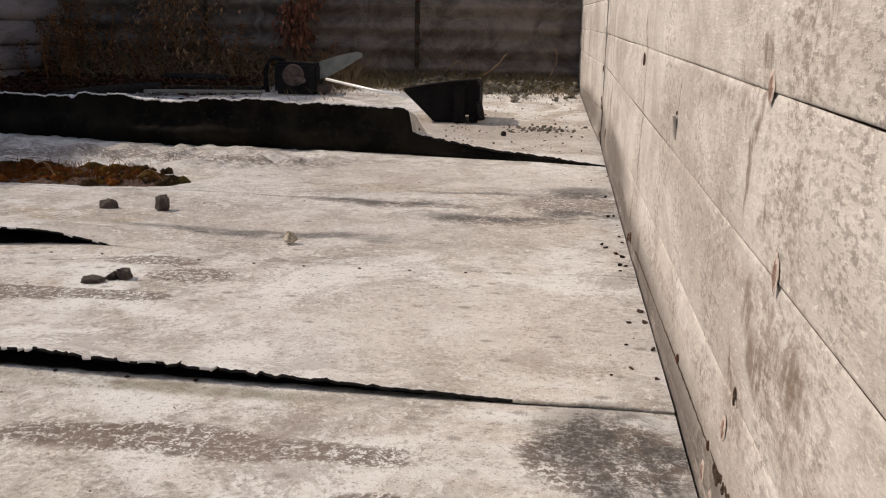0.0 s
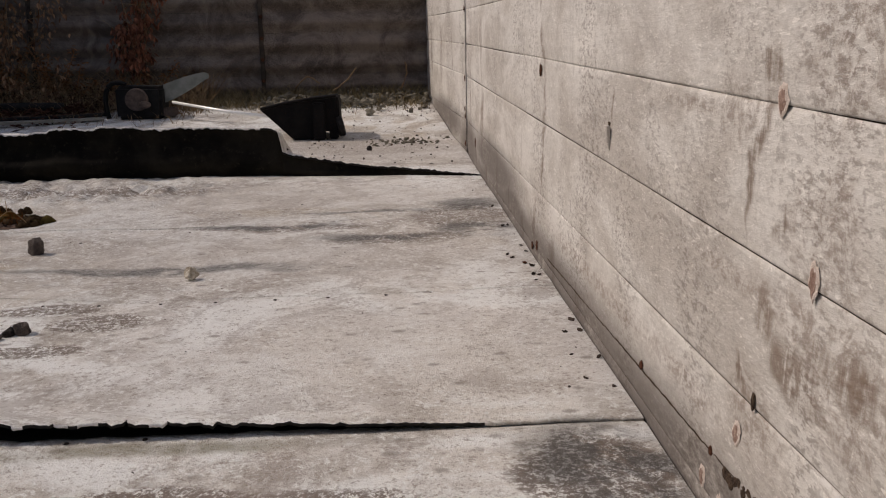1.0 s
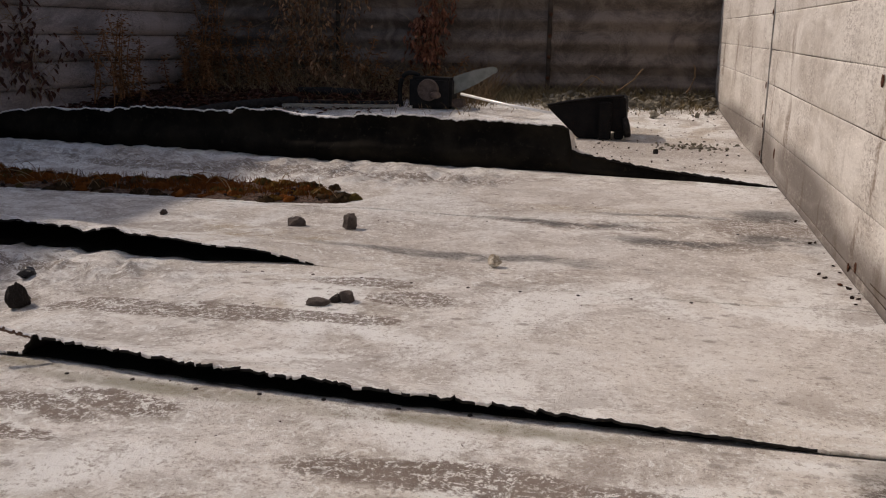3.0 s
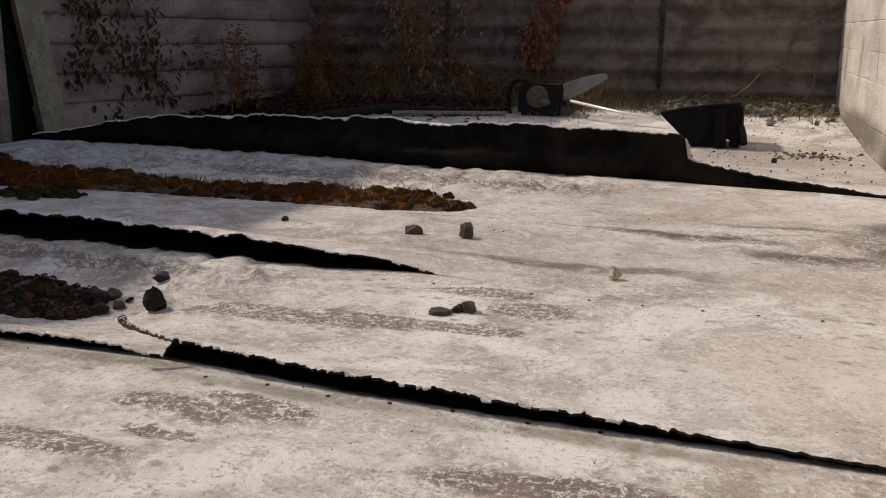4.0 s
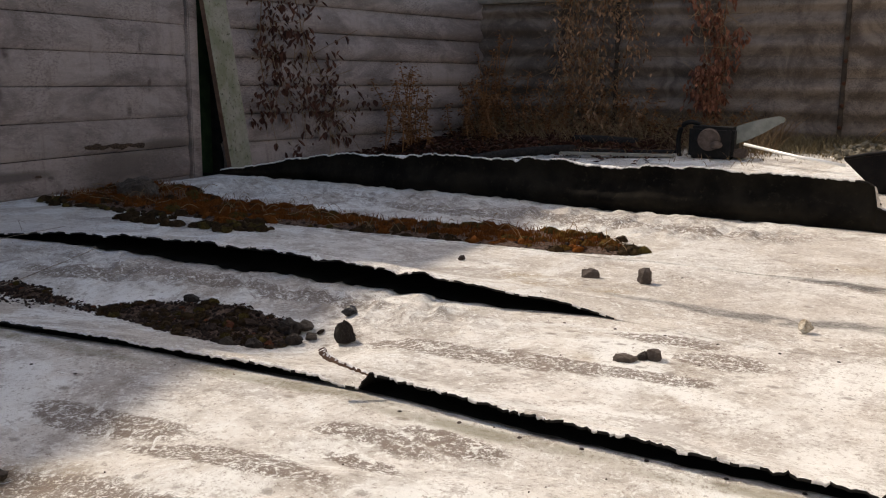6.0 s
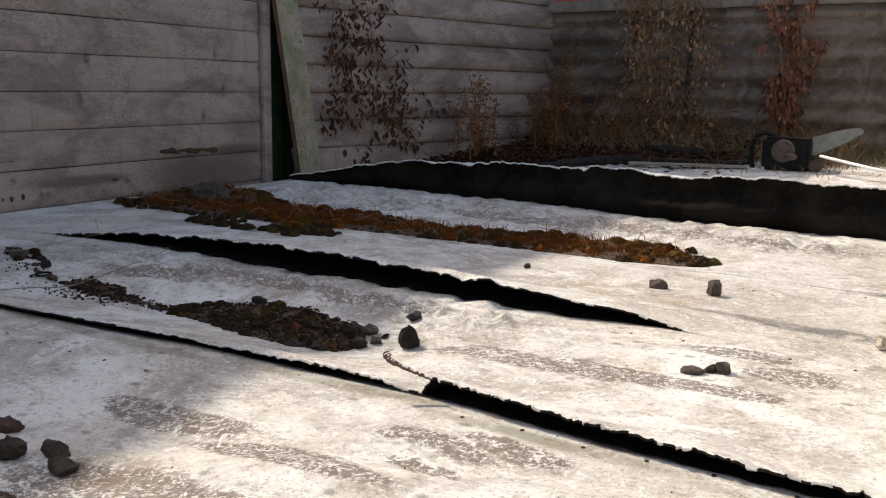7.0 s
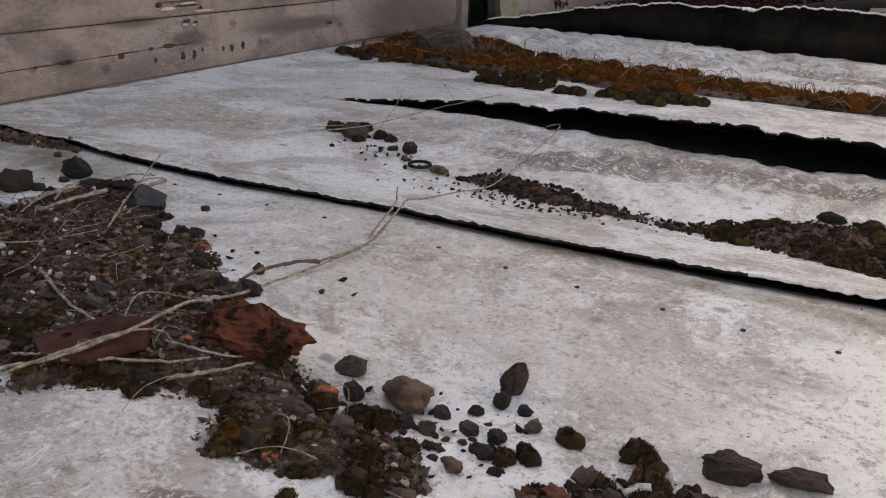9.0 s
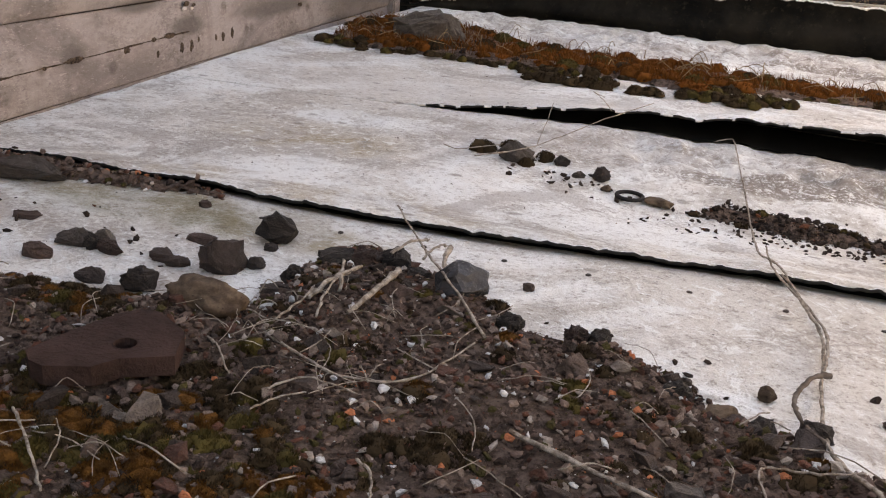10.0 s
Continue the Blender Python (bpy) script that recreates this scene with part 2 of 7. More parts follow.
# rust runs, knots and holes on the right wall: (y, z) in world space
RUNS = [((0.27, 0.748, 0.476), (0.1, 0.014, 0.022)), ((0.27, 0.752, 0.405), (0.1, 0.015, 0.07)), ((0.27, 0.668, 0.345), (0.1, 0.012, 0.025)),
        ((0.27, 0.690, 0.26), (0.1, 0.024, 0.030)), ((0.27, 0.66, 0.225), (0.1, 0.030, 0.035)), ((0.27, 1.965, 0.49), (0.1, 0.034, 0.06)), ((0.27, 0.775, 0.19), (0.1, 0.014, 0.03)),
        ((0.27, 1.965, 0.40), (0.1, 0.030, 0.06)), ((0.27, 1.960, 0.32), (0.1, 0.034, 0.07)), ((0.27, 1.955, 0.22), (0.1, 0.032, 0.06)), ((0.27, 0.757, 0.38), (0.1, 0.012, 0.07)), ((0.27, 3.35, 0.45), (0.1, 0.03, 0.14)), ((0.27, 2.0, 0.60), (0.1, 0.02, 0.06)),
        ((0.27, 3.35, 0.22), (0.1, 0.04, 0.14)), ((0.2, 4.6, 0.45), (0.2, 0.03, 0.14)), ((0.2, 5.2, 0.4), (0.2, 0.03, 0.2)), ((0.27, 3.8, 0.3), (0.1, 0.03, 0.2)),
        ((0.2, 5.8, 0.4), (0.2, 0.03, 0.2)), ((0.27, 1.36, 0.40), (0.1, 0.012, 0.035)), ((0.27, 0.60, 0.255), (0.1, 0.06, 0.030))]
RUNS += [((0.27, y, 0.03 + 0.02 * (k % 3)), (0.1, 0.03 + 0.01 * (k % 2), 0.05 + 0.02 * (k % 3))) for k, y in enumerate((1.62, 1.78, 2.05, 2.28, 2.55, 2.86, 3.2, 3.55))]
DAMP = [((0.26, 2.0, 0.0), (0.1, 3.4, 0.12)), ((0.26, 0.85, 0.04), (0.1, 0.22, 0.06)), ((0.26, 3.0, 0.10), (0.1, 0.9, 0.10)), ((0.26, 1.6, 0.0), (0.1, 2.6, 0.075)), ((0.26, 2.5, 0.05), (0.1, 0.35, 0.08)), ((-3.7, 3.2, 0.10), (0.3, 0.5, 0.13)), ((-3.7, 2.45, 0.10), (0.3, 0.35, 0.03)), ((-3.7, 1.7, 0.16), (0.3, 0.12, 0.02)),
        ((0.27, 2.3, 0.02), (0.1, 1.6, 0.09)), ((0.27, 0.9, 0.0), (0.1, 0.5, 0.10)), ((0.25, 3.9, 0.05), (0.1, 0.6, 0.16)),
        ((0.2, 5.0, 0.1), (0.2, 1.2, 0.12)), ((-3.85, 3.45, 0.18), (0.2, 0.3, 0.05)), ((-3.7, 1.9, 0.1), (0.3, 0.1, 0.03)), ((-3.66, 1.45, 0.09), (0.3, 0.05, 0.03))]
WASH = [((0.26, 0.62, 0.275), (0.1, 0.16, 0.030)), ((0.26, 0.58, 0.23), (0.1, 0.12, 0.08)), ((0.26, 0.80, 0.275), (0.1, 0.16, 0.016)), ((0.26, 0.65, 0.50), (0.1, 0.07, 0.10)), ((0.26, 0.64, 0.36), (0.1, 0.04, 0.08)),
        ((0.26, 0.76, 0.16), (0.1, 0.10, 0.06)), ((0.26, 0.81, 0.43), (0.1, 0.05, 0.05)), ((0.26, 1.0, 0.12), (0.1, 0.25, 0.02)), ((0.26, 0.95, 0.43), (0.1, 0.18, 0.012)), ((0.26, 1.5, 0.11), (0.1, 0.5, 0.02))]
PITS = [((-3.78, y, z), (0.2, 0.022, 0.05)) for y, z in ((2.5, 0.62), (3.3, 0.67), (3.35, 0.49), (2.45, 0.45), (3.2, 0.36))]
PITS += [((-3.73, y, z), (0.2, 0.022, 0.018)) for y, z in ((1.25, 0.048), (1.36, 0.08), (1.59, 0.051), (2.23, 0.06), (2.26, 0.06), (2.10, 0.128), (2.69, 0.077), (2.61, 0.092))]


def paint_material(name, light, dark, grime, spots=True, pitted=1.0):
    n = Nodes(name, rough=0.72, spec=0.25)
    along = n.noise(1.0, 7, 0.65, vector=n.scaled(5, 5, 40))
    runs = n.noise(1.0, 6, 0.7, vector=n.scaled(18, 18, 1.3))
    long = n.scaled(0.9, 0.42, 1.0)
    mid, fine, grit = n.noise(4.5, 8, 0.68, vector=long, warp=0.7), n.noise(120, 6, 0.72, vector=long), n.noise(330, 4, 0.7, vector=long)
    col = n.mix(n.ramp(mid, 0.38, 0.60), dark, light)
    col = n.mix(n.ramp(along, 0.5, 0.75, 0.0, 0.22), col, grime)
    cloud = n.noise(9, 8, 0.75, vector=long, warp=1.6)
    col = n.mix(n.ramp(cloud, 0.53, 0.68, 0.0, 0.38), col, tuple(min(0.9, c * 1.28) for c in light))
    col = n.mix(n.ramp(cloud, 0.46, 0.36, 0.0, 0.22), col, grime)
    col = n.mix(n.ramp(n.math("ADD", n.math("MULTIPLY", runs, 0.6), n.math("MULTIPLY", mid, 0.4)), 0.54, 0.68, 0.0, 0.34), col, grime)
    area = n.ramp(n.noise(2.2, 6, 0.65, vector=n.scaled(1.6, 1.6, 0.7)), 0.44, 0.60)
    pit = n.ramp(n.math("ADD", n.math("MULTIPLY", fine, 0.65), n.math("MULTIPLY", grit, 0.35)), 0.49, 0.56)
    col = n.mix(n.math("MULTIPLY", n.math("MULTIPLY", pit, n.math("ADD", n.math("MULTIPLY", area, 0.8), 0.2)), 0.85 * pitted), col, grime)
    fibre = n.noise(1.0, 5, 0.72, vector=n.scaled(170, 48, 170), warp=1.5)
    col = n.mix(n.ramp(fibre, 0.57, 0.64, 0.0, 0.5), col, tuple(min(1, c * 1.4) for c in light))
    fleck = n.ramp(n.noise(1.0, 4, 0.6, vector=n.scaled(120, 42, 120), warp=1.2), 0.60, 0.66)
    col = n.mix(n.math("MULTIPLY", n.math("MULTIPLY", fleck, n.math("ADD", n.math("MULTIPLY", area, 0.75), 0.25)), 0.55 * pitted), col, grime)
    if spots:
        streak = n.noise(1.0, 6, 0.7, vector=n.scaled(70, 70, 9), warp=0.8)
        rust = n.math("MULTIPLY", n.spots(RUNS, 0.35), n.ramp(n.math("ADD", n.math("MULTIPLY", streak, 0.7), n.math("MULTIPLY", fine, 0.3)), 0.38, 0.56, 0.12, 1.0))
        col = n.mix(n.math("MULTIPLY", rust, 0.78), col, (0.150, 0.100, 0.066))
        damp = n.math("MULTIPLY", n.spots(DAMP), n.ramp(n.math("ADD", mid, n.math("MULTIPLY", fine, 0.5)), 0.48, 0.74, 0.25, 1.0))
        col = n.mix(n.math("MULTIPLY", damp, 0.85), col, (0.10, 0.082, 0.072))
        worn = n.ramp(n.math("ADD", n.math("MULTIPLY", n.noise(34, 7, 0.8, warp=1.5), 0.7), n.math("MULTIPLY", fine, 0.3)), 0.44, 0.58)
        col = n.mix(n.math("MULTIPLY", n.math("MULTIPLY", n.spots(WASH, 0.3), worn), 0.58), col, (0.20, 0.145, 0.112))
        col = n.mix(n.math("MULTIPLY", n.math("MULTIPLY", n.spots(PITS, 0.05), n.ramp(cloud, 0.38, 0.58)), 0.75), col, (0.06, 0.038, 0.031))
    n.color(col)
    rel = n.math("ADD", n.math("MULTIPLY", along, 0.4), n.math("ADD", n.math("MULTIPLY", fine, 0.6), n.math("MULTIPLY", grit, 0.3)))
    return n.bump(rel, 0.7, 0.004).m


def simple_material(name, a, b, scale=20.0, rough=0.85, spec=0.12, metal=0.0, depth=0.003, strength=0.6, island=0.0, c=None):
    """Two or three tones broken by noise; island: how far single pieces differ."""
    n = Nodes(name, rough=rough, spec=spec, metal=metal)
    big, small = n.noise(scale, 6, 0.65), n.noise(scale * 9, 4, 0.65)
    f = n.ramp(big, 0.32, 0.68)
    if island:
        geo = n.t.nodes.new("ShaderNodeNewGeometry")
        f = n.math("ADD", n.math("MULTIPLY", f, 1 - island), n.math("MULTIPLY", geo.outputs["Random Per Island"], island))
    col = n.mix(f, a, b)
    if c is not None:
        col = n.mix(n.ramp(small, 0.55, 0.72), col, c)
    n.color(col)
    return n.bump(n.math("ADD", big, n.math("MULTIPLY", small, 0.5)), strength, depth).m


def stone_material(name, tones, scale=30.0, whole=False, moss=0.0, rough=0.9, spec=0.08):
    """Each island, or each whole object, picks a tone from a short ladder of colours."""
    n = Nodes(name, rough=rough, spec=spec)
    geo = n.t.nodes.new("ShaderNodeNewGeometry")
    ladder = n.t.nodes.new("ShaderNodeValToRGB")
    ladder.color_ramp.interpolation = "CONSTANT"
    els = ladder.color_ramp.elements
    while len(els) < len(tones):
        els.new(1.0)
    total, at = sum(w for w, _ in tones), 0.0
    for el, (w, c) in zip(els, tones):
        el.position, el.color = at, (*c, 1)
        at += w / total
    if whole:
        n.put(ladder.inputs[0], n.t.nodes.new("ShaderNodeObjectInfo").outputs["Random"])
    else:
        n.put(ladder.inputs[0], geo.outputs["Random Per Island"])
    big, small = n.noise(scale, 6, 0.7), n.noise(scale * 8, 4, 0.7)
    col = n.mix(n.ramp(big, 0.35, 0.7, 0.0, 0.5), ladder.outputs[0], (0.024, 0.016, 0.012))
    col = n.mix(n.ramp(small, 0.58, 0.70, 0.0, 0.35), col, (0.20, 0.150, 0.118))
    if moss:
        green = n.ramp(n.noise(scale * 0.7, 7, 0.7, warp=1.0), 0.47, 0.55)
        col = n.mix(n.math("MULTIPLY", green, moss), col, (0.018, 0.013, 0.006))
    n.color(col)
    return n.bump(n.math("ADD", big, n.math("MULTIPLY", small, 0.7)), 1.0, 0.005).m


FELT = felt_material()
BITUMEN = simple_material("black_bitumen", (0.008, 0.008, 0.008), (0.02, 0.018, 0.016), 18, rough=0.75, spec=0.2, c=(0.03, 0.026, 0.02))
BITUMEN_AGED = simple_material("aged_brown_bitumen", (0.004, 0.0038, 0.0034), (0.018, 0.0155, 0.0118), 5, rough=0.85, spec=0.06, c=(0.022, 0.019, 0.014))
TORN = simple_material("torn_felt_edge", (0.62, 0.60, 0.585), (0.88, 0.87, 0.86), 90, rough=0.8)
PAINT = paint_material("weathered_white_paint", (0.645, 0.624, 0.588), (0.46, 0.428, 0.39), (0.150, 0.122, 0.104), pitted=0.7)
# the wall paint greyed and darkened in colour for boards standing in shade
PAINT_SHADE = paint_material("shaded_weathered_paint", (0.320, 0.270, 0.254), (0.181, 0.150, 0.140), (0.066, 0.045, 0.039), pitted=0.55)
TIMBER = paint_material("dark_weathered_timber", (0.225, 0.183, 0.155), (0.095, 0.075, 0.063), (0.032, 0.024, 0.0195), spots=False, pitted=0.6)
BATTEN = simple_material("stained_batten", (0.035, 0.028, 0.023), (0.085, 0.068, 0.056), 14, rough=0.9, c=(0.02, 0.015, 0.012))
DECK = simple_material("roof_deck_board", (0.05, 0.045, 0.04), (0.10, 0.09, 0.08), 8)
KNOT = simple_material("resin_knot", (0.22, 0.135, 0.105), (0.40, 0.29, 0.24), 160, rough=0.7, c=(0.10, 0.06, 0.045))
KNOT_RING = simple_material("bleached_knot_ring", (0.52, 0.43, 0.37), (0.68, 0.60, 0.54), 200, rough=0.7, c=(0.30, 0.22, 0.18))
ROT = simple_material("rotted_brown_wood", (0.024, 0.016, 0.012), (0.10, 0.068, 0.047), 130, rough=0.95, depth=0.006, c=(0.19, 0.145, 0.11))
RUST = simple_material("rusty_iron", (0.035, 0.016, 0.010), (0.10, 0.042, 0.025), 120, rough=0.9)
DARK_STONE = stone_material("dark_stone", [(3, (0.024, 0.0185, 0.0165)), (2, (0.038, 0.028, 0.025)), (2, (0.060, 0.040, 0.034)), (1, (0.050, 0.027, 0.021))], 80, whole=True, moss=0.25, rough=0.6, spec=0.32)
GREY_STONE = stone_material("grey_stone", [(1, (0.115, 0.094, 0.082)), (1, (0.084, 0.067, 0.058)), (1, (0.145, 0.122, 0.105))], 70, whole=True, moss=0.3, rough=0.6, spec=0.3)
# the dark tones stand in for the stone's shaded side
PALE_STONE = simple_material("pale_quartz_stone", (0.20, 0.155, 0.105), (0.70, 0.66, 0.57), 60, c=(0.12, 0.09, 0.06))
TAN_STONE = simple_material("tan_pebble", (0.050, 0.033, 0.023), (0.150, 0.105, 0.072), 45, rough=0.8, spec=0.1, c=(0.045, 0.030, 0.022))
SLATE = stone_material("slate_chip", [(1, (0.088, 0.060, 0.052)), (1, (0.066, 0.048, 0.043)), (1, (0.112, 0.071, 0.060))], 60, whole=True, moss=0.2, rough=0.7, spec=0.25)
# slate tones raised in colour for the stones that lie in the sun
SUNLIT_SLATE = stone_material("sunlit_slate", [(1, (0.170, 0.135, 0.118)), (1, (0.135, 0.108, 0.096))], 60, whole=True, moss=0.15, rough=0.65, spec=0.25)
RED_ROCK = stone_material("red_brick_lump", [(1, (0.165, 0.053, 0.030))], 48, moss=0.9)
WITHERED = simple_material("withered_leaf", (0.075, 0.055, 0.043), (0.17, 0.135, 0.108), 60, rough=0.85)
IRON_PLATE = simple_material("brown_iron_plate", (0.026, 0.0155, 0.013), (0.055, 0.032, 0.027), 25, rough=0.85, spec=0.08, strength=1.0, depth=0.004, c=(0.040, 0.027, 0.021))
CRUMB = simple_material("orange_brick_crumb", (0.30, 0.085, 0.036), (0.42, 0.15, 0.075), 60, rough=0.95, c=(0.16, 0.06, 0.035))
RED_PLATE = simple_material("red_oxide_plate", (0.036, 0.0145, 0.0115), (0.082, 0.033, 0.027), 30, rough=0.85, spec=0.08, strength=1.0, depth=0.004, c=(0.055, 0.033, 0.024))
# the near-white tone is pale chips and also paints glints on the gravel
GRAVEL = stone_material("mixed_gravel", [(8, (0.068, 0.044, 0.036)), (9, (0.132, 0.088, 0.072)), (7, (0.225, 0.155, 0.128)), (3.5, (0.180, 0.078, 0.055)), (3.6, (0.290, 0.214, 0.176)), (0.6, (0.624, 0.216, 0.108)),
                                          (1.3, (0.46, 0.39, 0.34)), (0.8, (0.80, 0.79, 0.78)), (2.5, (0.086, 0.070, 0.026))], 60)
PEBBLE = stone_material("mixed_pebble", [(7, (0.046, 0.031, 0.0265)), (5, (0.080, 0.054, 0.045)), (3, (0.14, 0.095, 0.077)), (2.5, (0.13, 0.052, 0.035)), (1.6, (0.23, 0.18, 0.15)), (0.4, (0.6, 0.54, 0.48))], 60, whole=True, moss=0.3, rough=0.65, spec=0.25)
PEBBLES = stone_material("dark_pebbles", [(5, (0.036, 0.0255, 0.0215)), (4, (0.056, 0.040, 0.034)), (1.3, (0.10, 0.074, 0.061)), (0.4, (0.15, 0.055, 0.03))], 60)
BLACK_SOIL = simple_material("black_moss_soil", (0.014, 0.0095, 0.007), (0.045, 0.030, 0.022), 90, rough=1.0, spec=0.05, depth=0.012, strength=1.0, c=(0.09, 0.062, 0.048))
SOIL = simple_material("peaty_soil", (0.058, 0.039, 0.031), (0.22, 0.155, 0.125), 90, rough=1.0, spec=0.05, depth=0.012, strength=1.0, c=(0.23, 0.168, 0.132))
MOSS_ORANGE = simple_material("orange_moss", (0.20, 0.066, 0.015), (0.058, 0.023, 0.007), 15, rough=0.95, spec=0.05, island=0.55)
MOSS_GREEN = simple_material("green_moss", (0.040, 0.031, 0.012), (0.092, 0.067, 0.021), 22, rough=0.95, spec=0.05, island=0.45)
MOSS_DARK = simple_material("dark_brown_moss", (0.024, 0.0155, 0.0095), (0.062, 0.041, 0.022), 26, rough=0.95, spec=0.05, island=0.5)
MOSS_RUST = simple_material("rusty_moss", (0.060, 0.029, 0.011), (0.21, 0.088, 0.022), 90, rough=0.95, spec=0.05, depth=0.006, strength=1.0, island=0.4)
MOSS_GOLD = simple_material("golden_moss", (0.15, 0.075, 0.012), (0.07, 0.04, 0.012), 14, rough=0.95, island=0.4)
TWIG = simple_material("dry_stalk", (0.16, 0.125, 0.096), (0.48, 0.415, 0.35), 120, rough=0.8, c=(0.085, 0.06, 0.045), depth=0.003, strength=1.0)
LEAF_BROWN = simple_material("dead_leaf", (0.036, 0.015, 0.0115), (0.125, 0.056, 0.038), 20, rough=0.8, island=0.6)
LEAF_STRAW = simple_material("straw_brown_leaf", (0.085, 0.038, 0.022), (0.44, 0.27, 0.16), 20, rough=0.8, island=0.7)
LEAF_RED = simple_material("red_brown_leaf", (0.075, 0.027, 0.019), (0.33, 0.145, 0.09), 20, rough=0.75, island=0.65)
STRAW = simple_material("dry_grass", (0.15, 0.092, 0.052), (0.31, 0.225, 0.135), 20, rough=0.85, island=0.7)
PALE_GRASS = simple_material("pale_grass", (0.13, 0.098, 0.052), (0.29, 0.235, 0.145), 20, rough=0.9, island=0.7)
WEED = simple_material("orange_brown_weed", (0.11, 0.046, 0.021), (0.36, 0.185, 0.09), 20, rough=0.85, island=0.7)
STALK = simple_material("brown_stem", (0.11, 0.055, 0.03), (0.22, 0.125, 0.07), 30)
BLACK_PLASTIC = simple_material("black_plastic", (0.006, 0.006, 0.006), (0.014, 0.013, 0.013), 30, rough=0.7, spec=0.2)
BLUE_BLACK = simple_material("blue_black_iron", (0.004, 0.004, 0.005), (0.010, 0.009, 0.009), 14, rough=0.7, spec=0.1, c=(0.022, 0.011, 0.008))
STEEL = simple_material("dull_steel_blade", (0.17, 0.18, 0.165), (0.26, 0.27, 0.25), 18, rough=0.5, spec=0.5, metal=0.35, c=(0.22, 0.22, 0.20))
CHROME = simple_material("bright_metal_rod", (0.82, 0.82, 0.80), (0.9, 0.9, 0.88), 20, rough=0.4, spec=0.6, metal=0.3, strength=0.1)
WORN_DISC = simple_material("worn_brown_disc", (0.075, 0.055, 0.046), (0.13, 0.10, 0.086), 40, rough=0.7)
RUBBER = simple_material("black_rubber", (0.012, 0.011, 0.011), (0.03, 0.027, 0.026), 50, rough=0.8)
GREY_WOOD = simple_material("grey_old_wood", (0.20, 0.19, 0.17), (0.31, 0.295, 0.26), 12, rough=0.85, c=(0.10, 0.12, 0.07))
MOULD_WOOD = simple_material("green_stained_wood", (0.30, 0.28, 0.235), (0.17, 0.175, 0.11), 7, rough=0.85, c=(0.06, 0.06, 0.035))
BROWN_WOOD = simple_material("brown_wood_edge", (0.10, 0.06, 0.045), (0.17, 0.11, 0.08), 20)
GREEN_DOOR = simple_material("dark_green_boarding", (0.012, 0.032, 0.014), (0.028, 0.055, 0.024), 12, rough=0.7)
RED_WALL = simple_material("red_painted_metal", (0.42, 0.04, 0.045), (0.52, 0.07, 0.065), 6, rough=0.6)
CONCRETE = simple_material("coping_concrete", (0.17, 0.155, 0.14), (0.27, 0.25, 0.225), 9, rough=0.9, c=(0.09, 0.08, 0.07))
LAND = simple_material("far_ground", (0.06, 0.06, 0.03), (0.12, 0.10, 0.06), 0.4, rough=0.95)
FLINT = simple_material("dark_glassy_flint", (0.020, 0.019, 0.021), (0.042, 0.041, 0.044), 40, rough=0.3, spec=0.22, c=(0.12, 0.115, 0.115))
PALE_FLINT = simple_material("pale_flint", (0.22, 0.215, 0.21), (0.42, 0.41, 0.39), 50, rough=0.35, spec=0.5, c=(0.08, 0.075, 0.07))
LICHEN = simple_material("grey_lichen", (0.11, 0.10, 0.078), (0.22, 0.20, 0.16), 45, rough=0.95, island=0.5)


# ---- shaping helpers ----
def part(name, bm, material, parent=None, label="", smooth=False):
    """Links a bmesh as one mesh object, under a thing where one is given."""
    me = bpy.data.meshes.new(name)
    bm.to_mesh(me)
    bm.free()
    for m in material if isinstance(material, (list, tuple)) else [material]:
        me.materials.append(m)
    if smooth:
        me.polygons.foreach_set("use_smooth", [True] * len(me.polygons))
    ob = new(name, me)
    if parent is not None:
        ob.parent = parent
    return tagged(ob, label)


def raw(name, verts, faces, material, parent=None, label="", smooth=False, slots=None):
    me = bpy.data.meshes.new(name)
    me.from_pydata(verts, [], faces)
    for m in material if isinstance(material, (list, tuple)) else [material]:
        me.materials.append(m)
    if slots is not None:
        me.polygons.foreach_set("material_index", slots)
    if smooth:
        me.polygons.foreach_set("use_smooth", [True] * len(me.polygons))
    me.update()
    ob = new(name, me)
    if parent is not None:
        ob.parent = parent
    return tagged(ob, label)


def empty(name, at, label, category, group="", kind=""):
    ob = new(name)
    ob.location = at
    ob.empty_display_size = 0.05
    return tagged(ob, label, category, group, kind)


def adopt(ob, parent):
    """Puts a part built in world space under a thing that stands elsewhere."""
    ob.parent = parent
    ob.matrix_parent_inverse = Matrix.Translation(parent.location).inverted()
    return ob


def box(bm, lo, hi, bevel=0.0):
    made = bmesh.ops.create_cube(bm, size=1.0, matrix=Matrix.LocRotScale((Vector(lo) + Vector(hi)) / 2, None, Vector(hi) - Vector(lo)))
    if bevel:
        edges = list({e for v in made["verts"] for e in v.link_edges})
        bmesh.ops.bevel(bm, geom=edges, offset=bevel, segments=2, affect="EDGES")
    return bm


